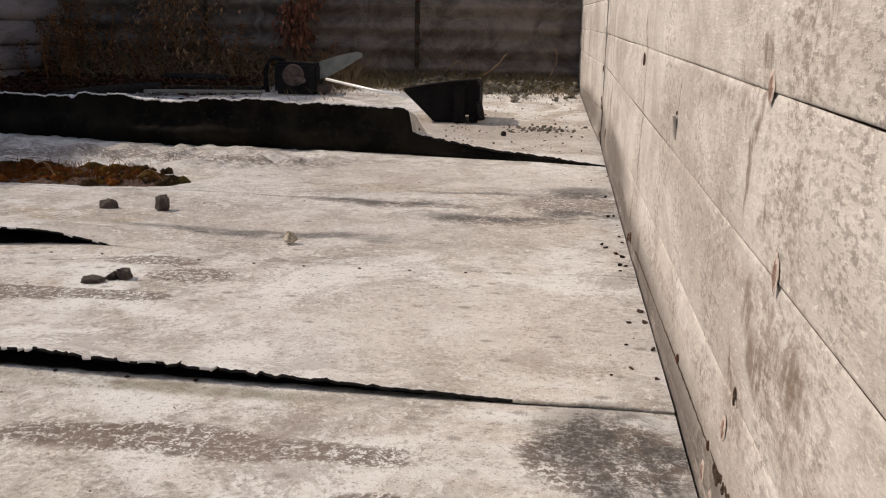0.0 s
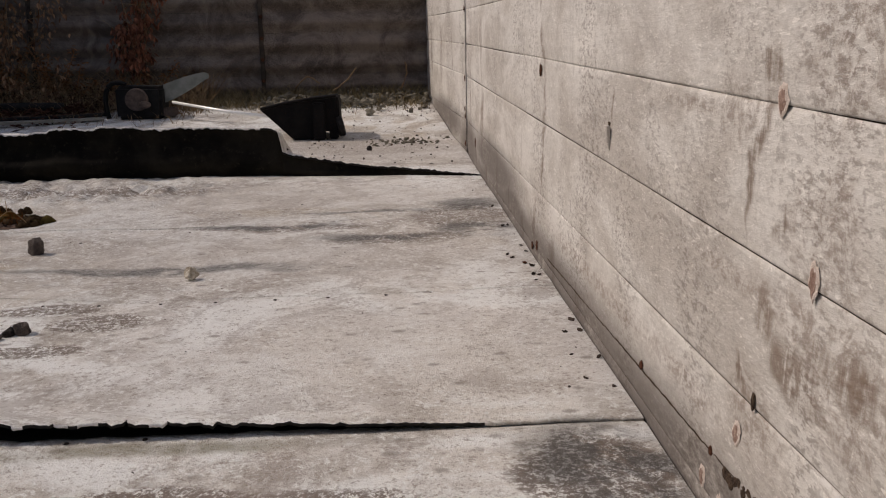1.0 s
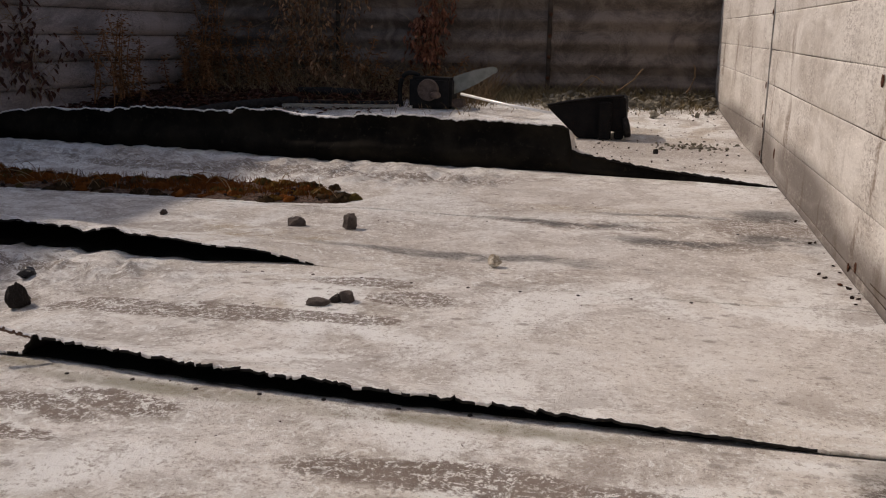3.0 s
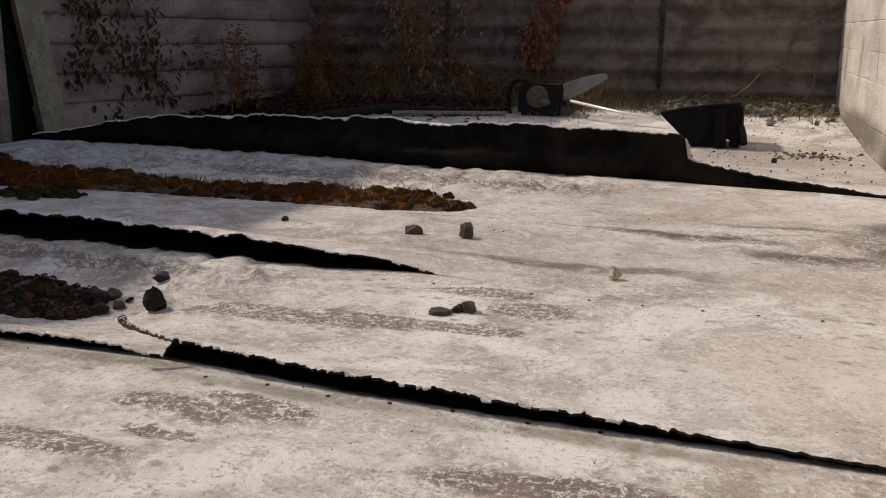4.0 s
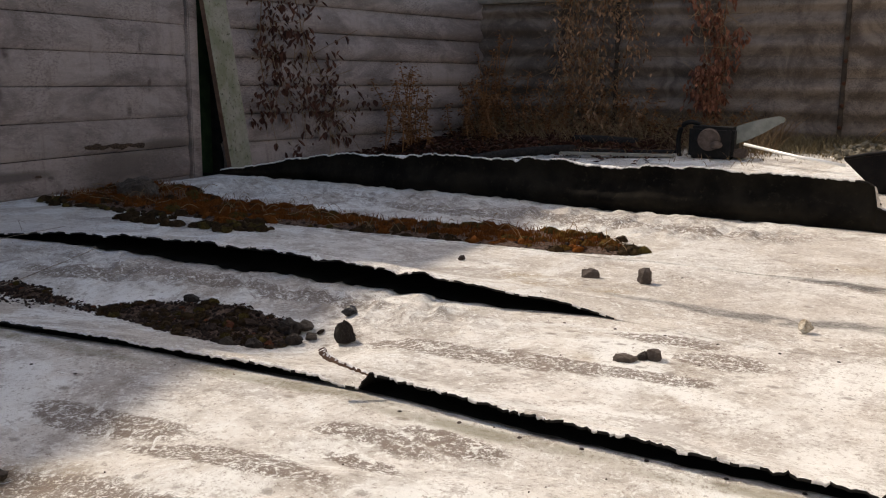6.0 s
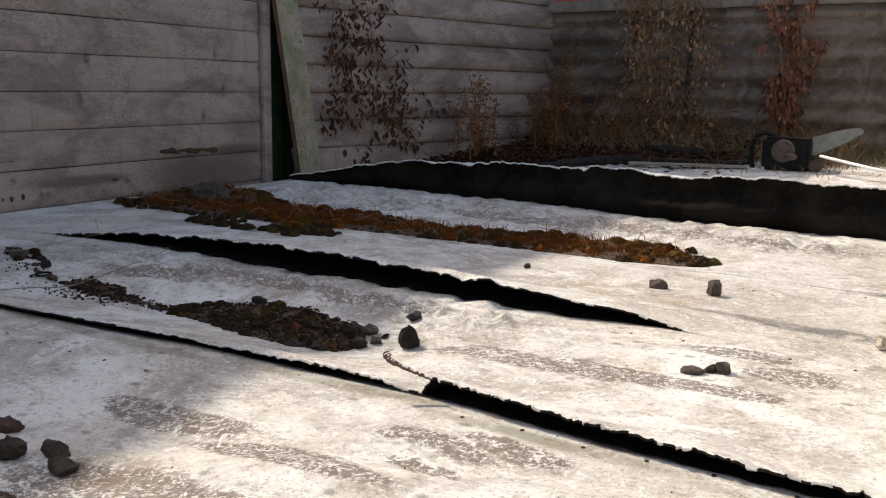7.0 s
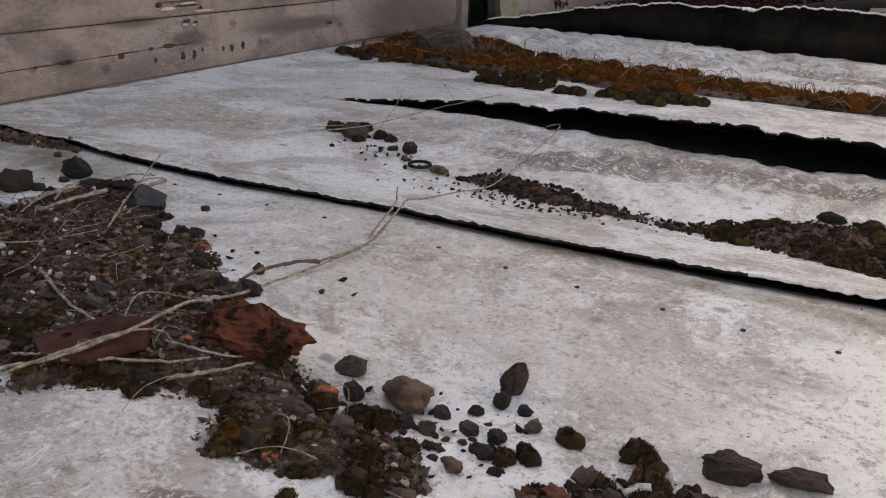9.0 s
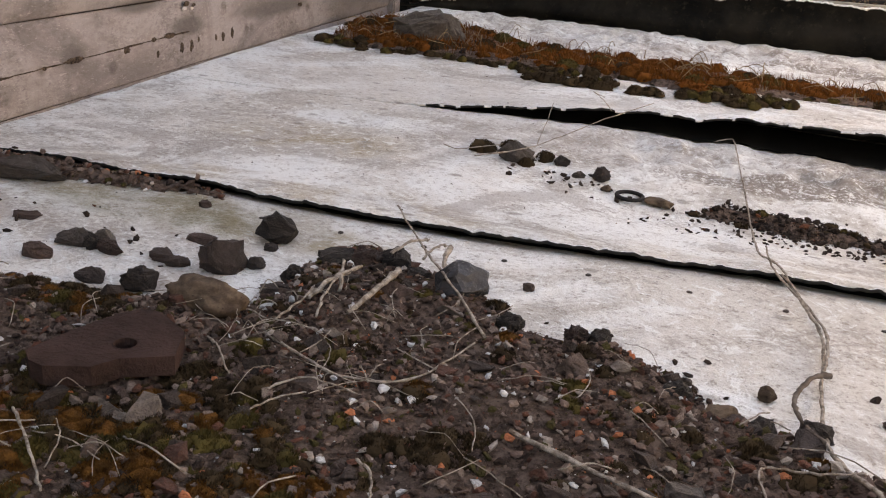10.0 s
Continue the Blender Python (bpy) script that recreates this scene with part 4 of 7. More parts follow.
bm = bmesh.new()
box(bm, (-5.5, 8.1, 1.62), (-3.55, 9.5, 1.70), 0.01)
adopt(part("roof", bm, CONCRETE), shed)

# knots, nails and holes in the right wall: y, z, half width, half height
def wall_spot(name, y, z, ry, rz, mat, proud=0.002, sharp=1.0, label="", left=False, parent=None):
    """A flat, pointed oval patch that stands a little out of the boards."""
    bm = bmesh.new()
    n, rings = 22, ((1.0, 0.0), (0.85, 0.7), (0.5, 1.0))
    grid = []
    for k, d in rings:
        row = []
        for i in range(n):
            t = 2 * math.pi * i / n
            c, s = math.cos(t), math.sin(t)
            c *= abs(c) ** (sharp - 1) if c else 1
            wob = 1 + 0.30 * noise.noise(Vector((c * 2.6, s * 2.6, y * 50))) + 0.22 * noise.noise(Vector((c * 6, s * 6, y * 50)))
            yy, depth = y + ry * c * k * wob, proud * d + 0.0006 * noise.noise(Vector((c * 9, s * 9, k * 5)))
            row.append(bm.verts.new((left_x(yy) + 0.0085 + depth if left else 0.2598 - depth, yy, z + rz * s * k * wob)))
        grid.append(row)
    for p, q in zip(grid, grid[1:]):
        for i in range(n):
            bm.faces.new((p[i], p[(i + 1) % n], q[(i + 1) % n], q[i]))
    bm.faces.new(grid[-1])
    bmesh.ops.recalc_face_normals(bm, faces=bm.faces)
    return part(name, bm, mat, parent or (wall_l if left else wall_r), label)


for y, z, ry, rz in ((0.744, 0.449, 0.0105, 0.0155), (0.667, 0.314, 0.0095, 0.0155), (0.807, 0.127, 0.0105, 0.0145), (0.897, 0.037, 0.0095, 0.014), (0.843, 0.028, 0.0095, 0.015)):
    rim = wall_spot("knot_ring", y, z, ry, rz, KNOT_RING, 0.0010, 1.4, "bleached rim of a knot")
    wall_spot("knot", y + 0.0008, z - 0.001, ry * 0.7, rz * 0.78, KNOT, 0.0016, 1.3, "pinkish brown wood knot", parent=rim)
# brown rotted patches, slightly raised, paint the dark inside open holes
for y, z, ry, rz in ((1.360, 0.3745, 0.008, 0.0035), (0.771, 0.173, 0.0045, 0.009)):
    wall_spot("knot_hole", y, z, ry, rz, ROT, 0.0014, 1.0, "dark patch for the shade in an open knot hole")
for y, z, r in ((2.003, 0.431, 0.012), (1.149, 0.072, 0.006), (2.051, 0.036, 0.011), (2.12, 0.02, 0.009), (0.873, 0.077, 0.005), (3.6, 0.10, 0.018)):
    wall_spot("nail_head", y, z, r, r * 1.1, RUST, 0.0025, 1.0, "rusted nail head")
# split and rotted stretch of the lowest board
rw = random.Random(8)
for i in range(34):
    y = 0.70 + 0.036 * i
    wall_spot("split", y, 0.083 - 0.037 * (y - 0.7) + rw.uniform(-0.0006, 0.0006), 0.021, rw.uniform(0.0007, 0.0015), ROT, 0.0009, 1.0, "long split in the board")
for i in range(46):
    u = rw.random()
    y = 0.705 + 0.125 * u
    size = rw.uniform(0.0018, 0.0048) * (1.5 if u > 0.75 else 1.0)
    wall_spot("rot_patch", y, 0.081 - 0.037 * (y - 0.7) + rw.gauss(0, 0.0024) - (0.007 * rw.random() if u > 0.75 else 0), size * 1.2, size, ROT, rw.uniform(0.0010, 0.0024), 1.0, "rotted brown wood in the split")
# rot in the lowest board of the left wall: round holes, a long split and a gouge
for y, z, ry, rz in ((1.636, 0.078, 0.012, 0.007), (1.76, 0.055, 0.007, 0.008), (1.868, 0.056, 0.012, 0.014), (1.915, 0.055, 0.012, 0.014), (1.952, 0.064, 0.006, 0.007), (2.045, 0.059, 0.007, 0.009),
                     (2.085, 0.057, 0.011, 0.012), (2.138, 0.059, 0.010, 0.014), (1.745, 0.087, 0.010, 0.005), (1.815, 0.088, 0.026, 0.007), (1.455, 0.082, 0.028, 0.006), (1.148, 0.077, 0.034, 0.004), (1.362, 0.080, 0.007, 0.004), (1.24, 0.080, 0.008, 0.003), (2.62, 0.092, 0.020, 0.006)):
    wall_spot("rot_hole", y, z, ry, rz, ROT, 0.0016, 1.0, "dark rot hole in the board", True)
for i in range(12):
    wall_spot("split", 1.10 + 0.07 * i, 0.0775 + 0.0009 * i, 0.040, 0.0009 + 0.0006 * (i % 3), ROT, 0.0014, 1.0, "long split in the board", True)
for y, z, ry, rz in ((1.87, 0.206, 0.09, 0.0022), (2.04, 0.206, 0.085, 0.0016), (1.785, 0.200, 0.014, 0.008), (1.90, 0.193, 0.05, 0.003), (1.955, 0.184, 0.008, 0.005), (1.895, 0.150, 0.016, 0.006), (1.93, 0.145, 0.010, 0.004)):
    wall_spot("gouge", y, z, ry, rz, ROT, 0.0016, 1.0, "rotted gouge in the board", True)
for i in range(9):
    wall_spot("gouge", 2.93 + 0.042 * i, 0.200 - 0.001 * i + 0.004 * math.sin(i * 2.3), 0.034, 0.011 + 0.004 * math.sin(i * 1.7), ROT, 0.0036, 1.0, "dark rotted stretch of the board", True)
for y, z, ry, rz in ((1.82, 0.188, 0.028, 0.005), (1.97, 0.175, 0.045, 0.0025), (1.90, 0.199, 0.03, 0.003), (1.885, 0.140, 0.012, 0.004), (1.92, 0.138, 0.008, 0.003)):
    wall_spot("pale_splinter", y, z, ry, rz, KNOT_RING, 0.0022, 1.0, "pale splintered wood", True)
# sprung splinter beside the open knot hole
bm = bmesh.new()
for i, (dy, z, d) in enumerate(((0.0, 0.372, 0.008), (0.006, 0.350, 0.006), (0.004, 0.335, 0.001))):
    for w in (-0.011, 0.011):
        bm.verts.new((0.260 - d, 1.355 + dy + w * (1 - i * 0.3), z))
        bm.verts.new((0.260 - d + 0.004, 1.355 + dy + w * (1 - i * 0.3), z))
bmesh.ops.convex_hull(bm, input=bm.verts)
part("splinter", bm, PAINT, wall_r)


# ---- stones ----
def stone_bm(size, seed, detail=2, rough=0.28, angular=True):
    bm = bmesh.new()
    bmesh.ops.create_icosphere(bm, subdivisions=detail, radius=0.5)
    off = Vector((seed * 3.7, seed * 1.3, seed * 2.1))
    for v in bm.verts:
        d = v.co.normalized()
        p = d * 0.5 * (1 + rough * noise.noise(d * 1.4 + off))
        if angular:
            for n in range(8):
                cut = Vector((math.sin(seed * 5 + n * 2.1), math.cos(seed * 3 + n * 1.7), math.sin(seed + n * 2.9))).normalized()
                over = p.dot(cut) - (0.33 + 0.05 * math.sin(seed * 7 + n))
                if over > 0:
                    p -= cut * over * 0.8
        p *= 1 + 0.5 * rough * noise.noise(d * 3.4 + off) + 0.28 * rough * noise.noise(d * 8 + off) + 0.14 * rough * noise.noise(d * 19 + off)
        v.co = Vector((p.x * size[0], p.y * size[1], p.z * size[2]))
    low = min(v.co.z for v in bm.verts)
    for v in bm.verts:
        v.co.z -= low
    return bm


def fit_box(bm, size):
    """Scales and seats a shape so that it fills the given length, depth and height."""
    lo = [min(v.co[k] for v in bm.verts) for k in range(3)]
    hi = [max(v.co[k] for v in bm.verts) for k in range(3)]
    for v in bm.verts:
        for k in range(3):
            u = (v.co[k] - lo[k]) / (hi[k] - lo[k])
            v.co[k] = size[k] * (u if k == 2 else u - 0.5)
    return bm


def rock_bm(size, seed, points=13, flat=0.0, rough=0.05):
    """A broken, angular stone: the hull of a few points, chipped along its edges."""
    rng = random.Random(int(seed * 1000) + 7)
    bm = bmesh.new()
    for i in range(points):
        d = Vector((rng.gauss(0, 1), rng.gauss(0, 1), rng.gauss(0, 1))).normalized()
        d.z = d.z * (1 - flat) + flat * math.copysign(0.75, d.z)
        bm.verts.new(d * rng.uniform(0.85, 1.0))
    made = bmesh.ops.convex_hull(bm, input=bm.verts)
    bmesh.ops.delete(bm, geom=[g for g in made["geom_interior"] if isinstance(g, bmesh.types.BMVert)], context="VERTS")
    bmesh.ops.bevel(bm, geom=list(bm.edges), offset=0.05, segments=1, affect="EDGES", clamp_overlap=True)
    bmesh.ops.triangulate(bm, faces=bm.faces)
    bmesh.ops.subdivide_edges(bm, edges=list(bm.edges), cuts=2, use_grid_fill=True)
    bmesh.ops.triangulate(bm, faces=bm.faces)
    off = Vector((seed * 9.1, seed * 2.3, 0))
    for v in bm.verts:
        d = v.co.normalized()
        k = rough * (noise.noise(d * 2.5 + off) + 0.7 * noise.noise(d * 6 + off) + 0.5 * noise.noise(d * 14 + off) + 0.3 * noise.noise(d * 30 + off))
        v.co += d * k * 1.6
    foot = min(v.co.z for v in bm.verts) + 0.42
    for v in bm.verts:
        if v.co.z < foot:
            v.co.z = foot + 0.12 * (v.co.z - foot)
    return fit_box(bm, size)


def stone(x, y, size, seed, material, label, name="stone", category="stone", group="loose stones on the felt", turn=0.0, detail=2, tilt=0.0, sink=0.0, smooth=False, rough=0.28):
    smooth = smooth or material is TAN_STONE
    ob = part(name, rock_bm(size, seed, 22, 0.45, 0.09) if material in (SLATE, SUNLIT_SLATE) and size[0] < 0.2 else rock_bm(size, seed, 24 if material is GREY_STONE else 34, 0.0, 0.08 if material is GREY_STONE else 0.10) if material in (DARK_STONE, GREY_STONE, CRUMB) else fit_box(stone_bm(size, seed, detail, rough, angular=material not in (RED_ROCK, TAN_STONE)), size), material, smooth=smooth)
    ob.matrix_world = pose(x, y, roof_z(x, y) - 0.001 - sink * size[2], tilt, tilt * 0.4, turn)
    return tagged(ob, label, category, group)


# single stones: x, y, length, depth, height, turn
SINGLES = [
    (-0.777, 1.575, 0.048, 0.032, 0.014, 15, SUNLIT_SLATE, "flat grey slate chip beside two stones"),
    (-0.752, 1.597, 0.026, 0.022, 0.018, 50, DARK_STONE, "small dark wedge stone between two others"),
    (-0.731, 1.607, 0.034, 0.030, 0.024, 80, SUNLIT_SLATE, "rounded grey stone on stained felt"),
    (-0.505, 1.962, 0.034, 0.030, 0.031, 20, PALE_STONE, "pale yellowish quartz stone on the felt"),
    (-0.945, 2.270, 0.040, 0.036, 0.044, 30, SUNLIT_SLATE, "pointed brown stone on the felt"),
    (-1.094, 2.270, 0.052, 0.034, 0.026, 10, SUNLIT_SLATE, "oblong grey-brown stone on the felt"),
    (-1.353, 1.478, 0.046, 0.042, 0.054, 25, DARK_STONE, "dark upright angular stone by the moss"),
    (-1.436, 1.615, 0.040, 0.030, 0.026, 60, FLINT, "dark glassy speckled stone on the felt"),
    (-1.728, 0.755, 0.06, 0.036, 0.018, 20, SLATE, "flat grey-brown slate piece"),
    (-1.620, 0.736, 0.05, 0.038, 0.022, 35, SLATE, "flat reddish-grey slate piece"),
    (-1.517, 0.675, 0.050, 0.044, 0.036, 10, DARK_STONE, "dark rough stone near the mossy gravel"),
    (-1.466, 0.714, 0.062, 0.032, 0.024, -8, SLATE, "dark layered flat stone"),
    (-1.406, 0.683, 0.048, 0.036, 0.026, 40, GREY_STONE, "grey angular stone on the felt"),
    (-1.358, 0.558, 0.045, 0.040, 0.027, 0, DARK_STONE, "round dark mossy stone on the felt"),
    (-1.785, 0.737, 0.056, 0.036, 0.026, 15, SLATE, "dark flat-topped stone on the felt"),
    (-1.64, 0.653, 0.028, 0.026, 0.018, 15, DARK_STONE, "small dark stone by the moss clump"),
    (-2.018, 0.755, 0.036, 0.018, 0.038, 65, DARK_STONE, "pointed dark brown stone on the felt"),
    (-2.016, 0.727, 0.020, 0.020, 0.017, 0, DARK_STONE, "small black pebble beside a pointed stone"),
    (-2.098, 0.677, 0.066, 0.042, 0.028, -12, TAN_STONE, "grey and ochre flat stone among pebbles"),
    (-2.975, 0.963, 0.052, 0.044, 0.038, 20, DARK_STONE, "black angular cinder lump"),
    (-2.985, 0.853, 0.060, 0.046, 0.040, 50, DARK_STONE, "black rough mossy cinder lump"),
    (-2.939, 0.742, 0.088, 0.050, 0.042, -5, TAN_STONE, "tan rounded pebble with dark patches"),
    (-2.872, 0.915, 0.050, 0.036, 0.026, 30, DARK_STONE, "dark cracked stone in the gravel"),
    (-3.056, 0.848, 0.038, 0.026, 0.014, 0, SLATE, "flat grey pebble on the felt"),
    (-2.812, 1.535, 0.066, 0.05, 0.034, 10, GREY_STONE, "grey angular stone beside dark moss"),
    (-2.660, 1.520, 0.032, 0.028, 0.026, 35, DARK_STONE, "small dark angular stone"),
    (-2.560, 1.470, 0.050, 0.026, 0.016, -15, TAN_STONE, "flat brown pebble beside a rubber ring"),
    (-1.500, 2.295, 0.022, 0.018, 0.016, 5, DARK_STONE, "small dark crumb on the felt"),
    (-0.168, 4.165, 0.026, 0.022, 0.024, 5, DARK_STONE, "small dark stone on the far felt"),
]
SINGLES += [
    (-3.172, 0.845, 0.046, 0.034, 0.018, 10, GREY_STONE, "grey hollow stone on the felt"), (-3.125, 0.842, 0.05, 0.022, 0.014, -20, DARK_STONE, "dark crumbly cinder strip"),
    (-3.27, 0.885, 0.040, 0.016, 0.010, 10, SLATE, "thin dark slate sliver on the felt"),
    (-3.00, 0.885, 0.040, 0.022, 0.010, 0, SLATE, "thin flat stone behind a cinder"), (-2.905, 0.862, 0.028, 0.022, 0.022, 30, DARK_STONE, "small black pointed cinder"),
    (-2.967, 0.932, 0.018, 0.014, 0.010, 30, DARK_STONE, "small black pebble by the cinders"), (-2.80, 0.835, 0.036, 0.028, 0.018, 30, SLATE, "reddish-brown flat stone in the gravel"),
    (-2.655, 0.842, 0.034, 0.024, 0.020, 30, DARK_STONE, "dark mossy pebble at the gravel's edge"), (-2.587, 0.838, 0.028, 0.024, 0.022, 10, DARK_STONE, "grey-brown pointed pebble at the edge"),
    (-2.735, 1.560, 0.030, 0.024, 0.018, 30, DARK_STONE, "small dark stone beside the moss"), (-2.697, 1.512, 0.024, 0.018, 0.012, 10, GREY_STONE, "small grey pebble in a row"),
    (-2.645, 1.480, 0.016, 0.014, 0.012, 10, TAN_STONE, "tiny tan pebble on the felt"), (-2.408, 0.800, 0.017, 0.014, 0.016, 0, TAN_STONE, "small round tan pebble on the felt"),
    (-2.177, 0.688, 0.036, 0.026, 0.022, 20, GREY_STONE, "grey glinting stone by the brick lump"), (-2.146, 0.651, 0.024, 0.020, 0.022, 20, DARK_STONE, "black upright pebble by the brick lump"),
    (-2.82, 0.62, 0.036, 0.026, 0.020, 40, GREY_STONE, "grey split stone in the gravel"),
    (-2.75, 0.60, 0.050, 0.036, 0.020, 70, DARK_STONE, "large dark flat stone in the gravel"), (-2.56, 0.66, 0.046, 0.036, 0.014, 10, SLATE, "flat dark slate in the gravel"),
    (-2.47, 0.60, 0.034, 0.026, 0.024, 10, GREY_STONE, "grey rounded stone in the gravel"), (-2.865, 0.775, 0.036, 0.024, 0.012, 10, CRUMB, "orange brick flake in the gravel"),
]
SINGLES += [
    (-3.034, 0.838, 0.030, 0.020, 0.012, 25, SLATE, "flat dark pebble on the felt"), (-3.049, 0.915, 0.046, 0.020, 0.010, -8, SLATE, "flat dark stone lying behind a cinder"),
    (-3.177, 0.790, 0.036, 0.026, 0.018, 5, SLATE, "brown rounded stone beside moss"), (-3.089, 0.762, 0.034, 0.022, 0.016, 20, SLATE, "grey-brown stone at the moss edge"),
    (-3.031, 0.766, 0.042, 0.030, 0.026, 50, DARK_STONE, "dark angular stone beside a tan pebble"), (-3.113, 1.030, 0.018, 0.015, 0.010, 0, SLATE, "small brown pebble under the lap"),
    (-2.958, 0.876, 0.024, 0.020, 0.014, 30, DARK_STONE, "small black cinder on pale felt"), (-2.565, 0.842, 0.030, 0.022, 0.022, 70, DARK_STONE, "dark mossy stone at the gravel's edge"),
    (-2.661, 0.955, 0.014, 0.012, 0.009, 10, SLATE, "small brown pebble on the felt"), (-2.782, 0.842, 0.048, 0.034, 0.030, 12, SLATE, "reddish-brown stone under bleached roots"),
    (-2.433, 0.735, 0.026, 0.020, 0.014, 20, SLATE, "flat brown pebble at the gravel's edge"), (-2.486, 0.768, 0.030, 0.024, 0.018, 40, DARK_STONE, "dark stone at the gravel's edge"),
]
SINGLES += [(x, y, s, s * 0.75, 0.006, 40 * i, CRUMB, "small orange brick flake in the gravel") for i, (x, y, s) in enumerate(
    ((-2.714, 0.651, 0.026), (-2.706, 0.631, 0.018), (-2.730, 0.625, 0.012), (-2.721, 0.512, 0.013), (-2.688, 0.506, 0.018), (-3.09, 0.643, 0.026), (-2.535, 0.828, 0.018), (-2.392, 0.666, 0.018), (-2.62, 0.60, 0.012), (-2.56, 0.55, 0.014), (-2.60, 0.48, 0.016)))]
SINGLES += [
    (-2.372, 0.742, 0.034, 0.028, 0.022, 15, DARK_STONE, "black rough cinder beside the stalk"), (-2.378, 0.715, 0.046, 0.030, 0.020, 60, SLATE, "dark grey stone behind the brick lump"),
    (-2.415, 0.735, 0.030, 0.022, 0.018, 15, DARK_STONE, "dark pebble at the gravel's edge"), (-2.447, 0.748, 0.036, 0.020, 0.014, 35, TAN_STONE, "tan and white chipped pebble"),
    (-2.480, 0.796, 0.014, 0.012, 0.012, 5, GREY_STONE, "small rounded grey pebble on the felt"), (-2.72, 0.559, 0.050, 0.032, 0.010, 25, SLATE, "flat dark slate lying in the gravel"),
    (-2.76, 0.618, 0.040, 0.024, 0.016, 10, PALE_FLINT, "pale chipped flint in the gravel"), (-2.842, 0.666, 0.044, 0.026, 0.020, -20, SLATE, "grey angular stone beside the iron plate"),
    (-2.977, 0.536, 0.030, 0.018, 0.016, 12, GREY_STONE, "grey pebble lying in orange moss"), (-2.842, 0.925, 0.048, 0.036, 0.030, 40, DARK_STONE, "dark broken cinder by bleached roots"), (-2.812, 0.938, 0.046, 0.034, 0.032, -20, DARK_STONE, "black split cinder leaning on others"),
    (-2.775, 0.915, 0.034, 0.026, 0.020, 10, DARK_STONE, "small black cinder by the roots"), (-2.835, 0.905, 0.046, 0.034, 0.016, 60, SLATE, "flat dark stone under the cinders"),
    (-1.478, 1.505, 0.044, 0.034, 0.024, 5, GREY_STONE, "grey rounded stone at the moss row's end"), (-1.500, 1.480, 0.066, 0.046, 0.036, -8, DARK_STONE, "black squarish stone in the moss row"), (-1.455, 1.435, 0.040, 0.030, 0.024, 30, DARK_STONE, "dark stone at the moss row's end"),
    (-1.435, 1.47, 0.026, 0.022, 0.018, 30, GREY_STONE, "small grey stone beside the moss row"), (-1.49, 1.35, 0.040, 0.030, 0.022, 80, DARK_STONE, "dark lumpy stone by the lap"), (-1.545, 1.325, 0.036, 0.026, 0.020, 10, GREY_STONE, "grey stone at the moss row's front"),
    (-1.53, 1.40, 0.020, 0.018, 0.018, 10, TAN_STONE, "small pale tan pebble in the moss row"), (-1.85, 1.55, 0.050, 0.026, 0.020, 0, DARK_STONE, "long dark clod on the moss row"),
    (-2.772, 0.815, 0.034, 0.026, 0.018, 20, SLATE, "reddish-grey stone under a bent stalk"), (-2.64, 0.66, 0.046, 0.034, 0.012, 70, SLATE, "dark flat stone in the gravel"),
    (-2.60, 0.70, 0.036, 0.026, 0.014, 30, SLATE, "dark brown flat stone in the gravel"), (-2.90, 0.825, 0.050, 0.034, 0.010, 15, DARK_STONE, "dark flat cinder beside a tan pebble"),
    (-3.143, 0.858, 0.030, 0.020, 0.020, 5, GREY_STONE, "grey notched stone on the felt"), (-3.145, 0.840, 0.020, 0.016, 0.018, 45, DARK_STONE, "small brown lump on the felt"),
]
SINGLES += [
    (-2.112, 0.638, 0.020, 0.016, 0.013, 20, DARK_STONE, "small black cinder among pebbles"), (-2.075, 0.638, 0.022, 0.018, 0.014, 60, DARK_STONE, "small dark angular pebble on the felt"),
    (-2.051, 0.642, 0.020, 0.017, 0.013, 10, SLATE, "small rounded grey-brown pebble"), (-2.018, 0.665, 0.022, 0.018, 0.012, 0, SLATE, "reddish-brown pebble on the felt"),
    (-1.988, 0.667, 0.020, 0.018, 0.014, 35, DARK_STONE, "small dark pebble on the felt"), (-1.968, 0.705, 0.022, 0.014, 0.013, 65, GREY_STONE, "small angular grey pebble on the felt"),
    (-1.989, 0.728, 0.018, 0.014, 0.011, 15, DARK_STONE, "small dark pebble near a pointed stone"), (-1.997, 0.600, 0.026, 0.018, 0.012, -20, TAN_STONE, "tan and ochre chipped pebble"),
    (-2.159, 0.578, 0.042, 0.032, 0.026, 10, SLATE, "dark grey stone standing in moss"), (-2.132, 0.508, 0.020, 0.016, 0.012, 30, CRUMB, "orange brick crumb in moss"),
    (-2.057, 0.677, 0.024, 0.016, 0.012, -10, SLATE, "flat grey pebble on the felt"), (-2.030, 0.700, 0.018, 0.014, 0.011, 40, DARK_STONE, "small black pebble on the felt"),
    (-2.165, 0.632, 0.026, 0.020, 0.016, 40, CRUMB, "orange-brown brick piece by pebbles"), (-1.985, 0.635, 0.022, 0.018, 0.014, 5, DARK_STONE, "small dark stone beside moss"),
]
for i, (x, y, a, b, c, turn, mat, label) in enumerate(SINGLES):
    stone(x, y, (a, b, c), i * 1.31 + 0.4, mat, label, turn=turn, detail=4)

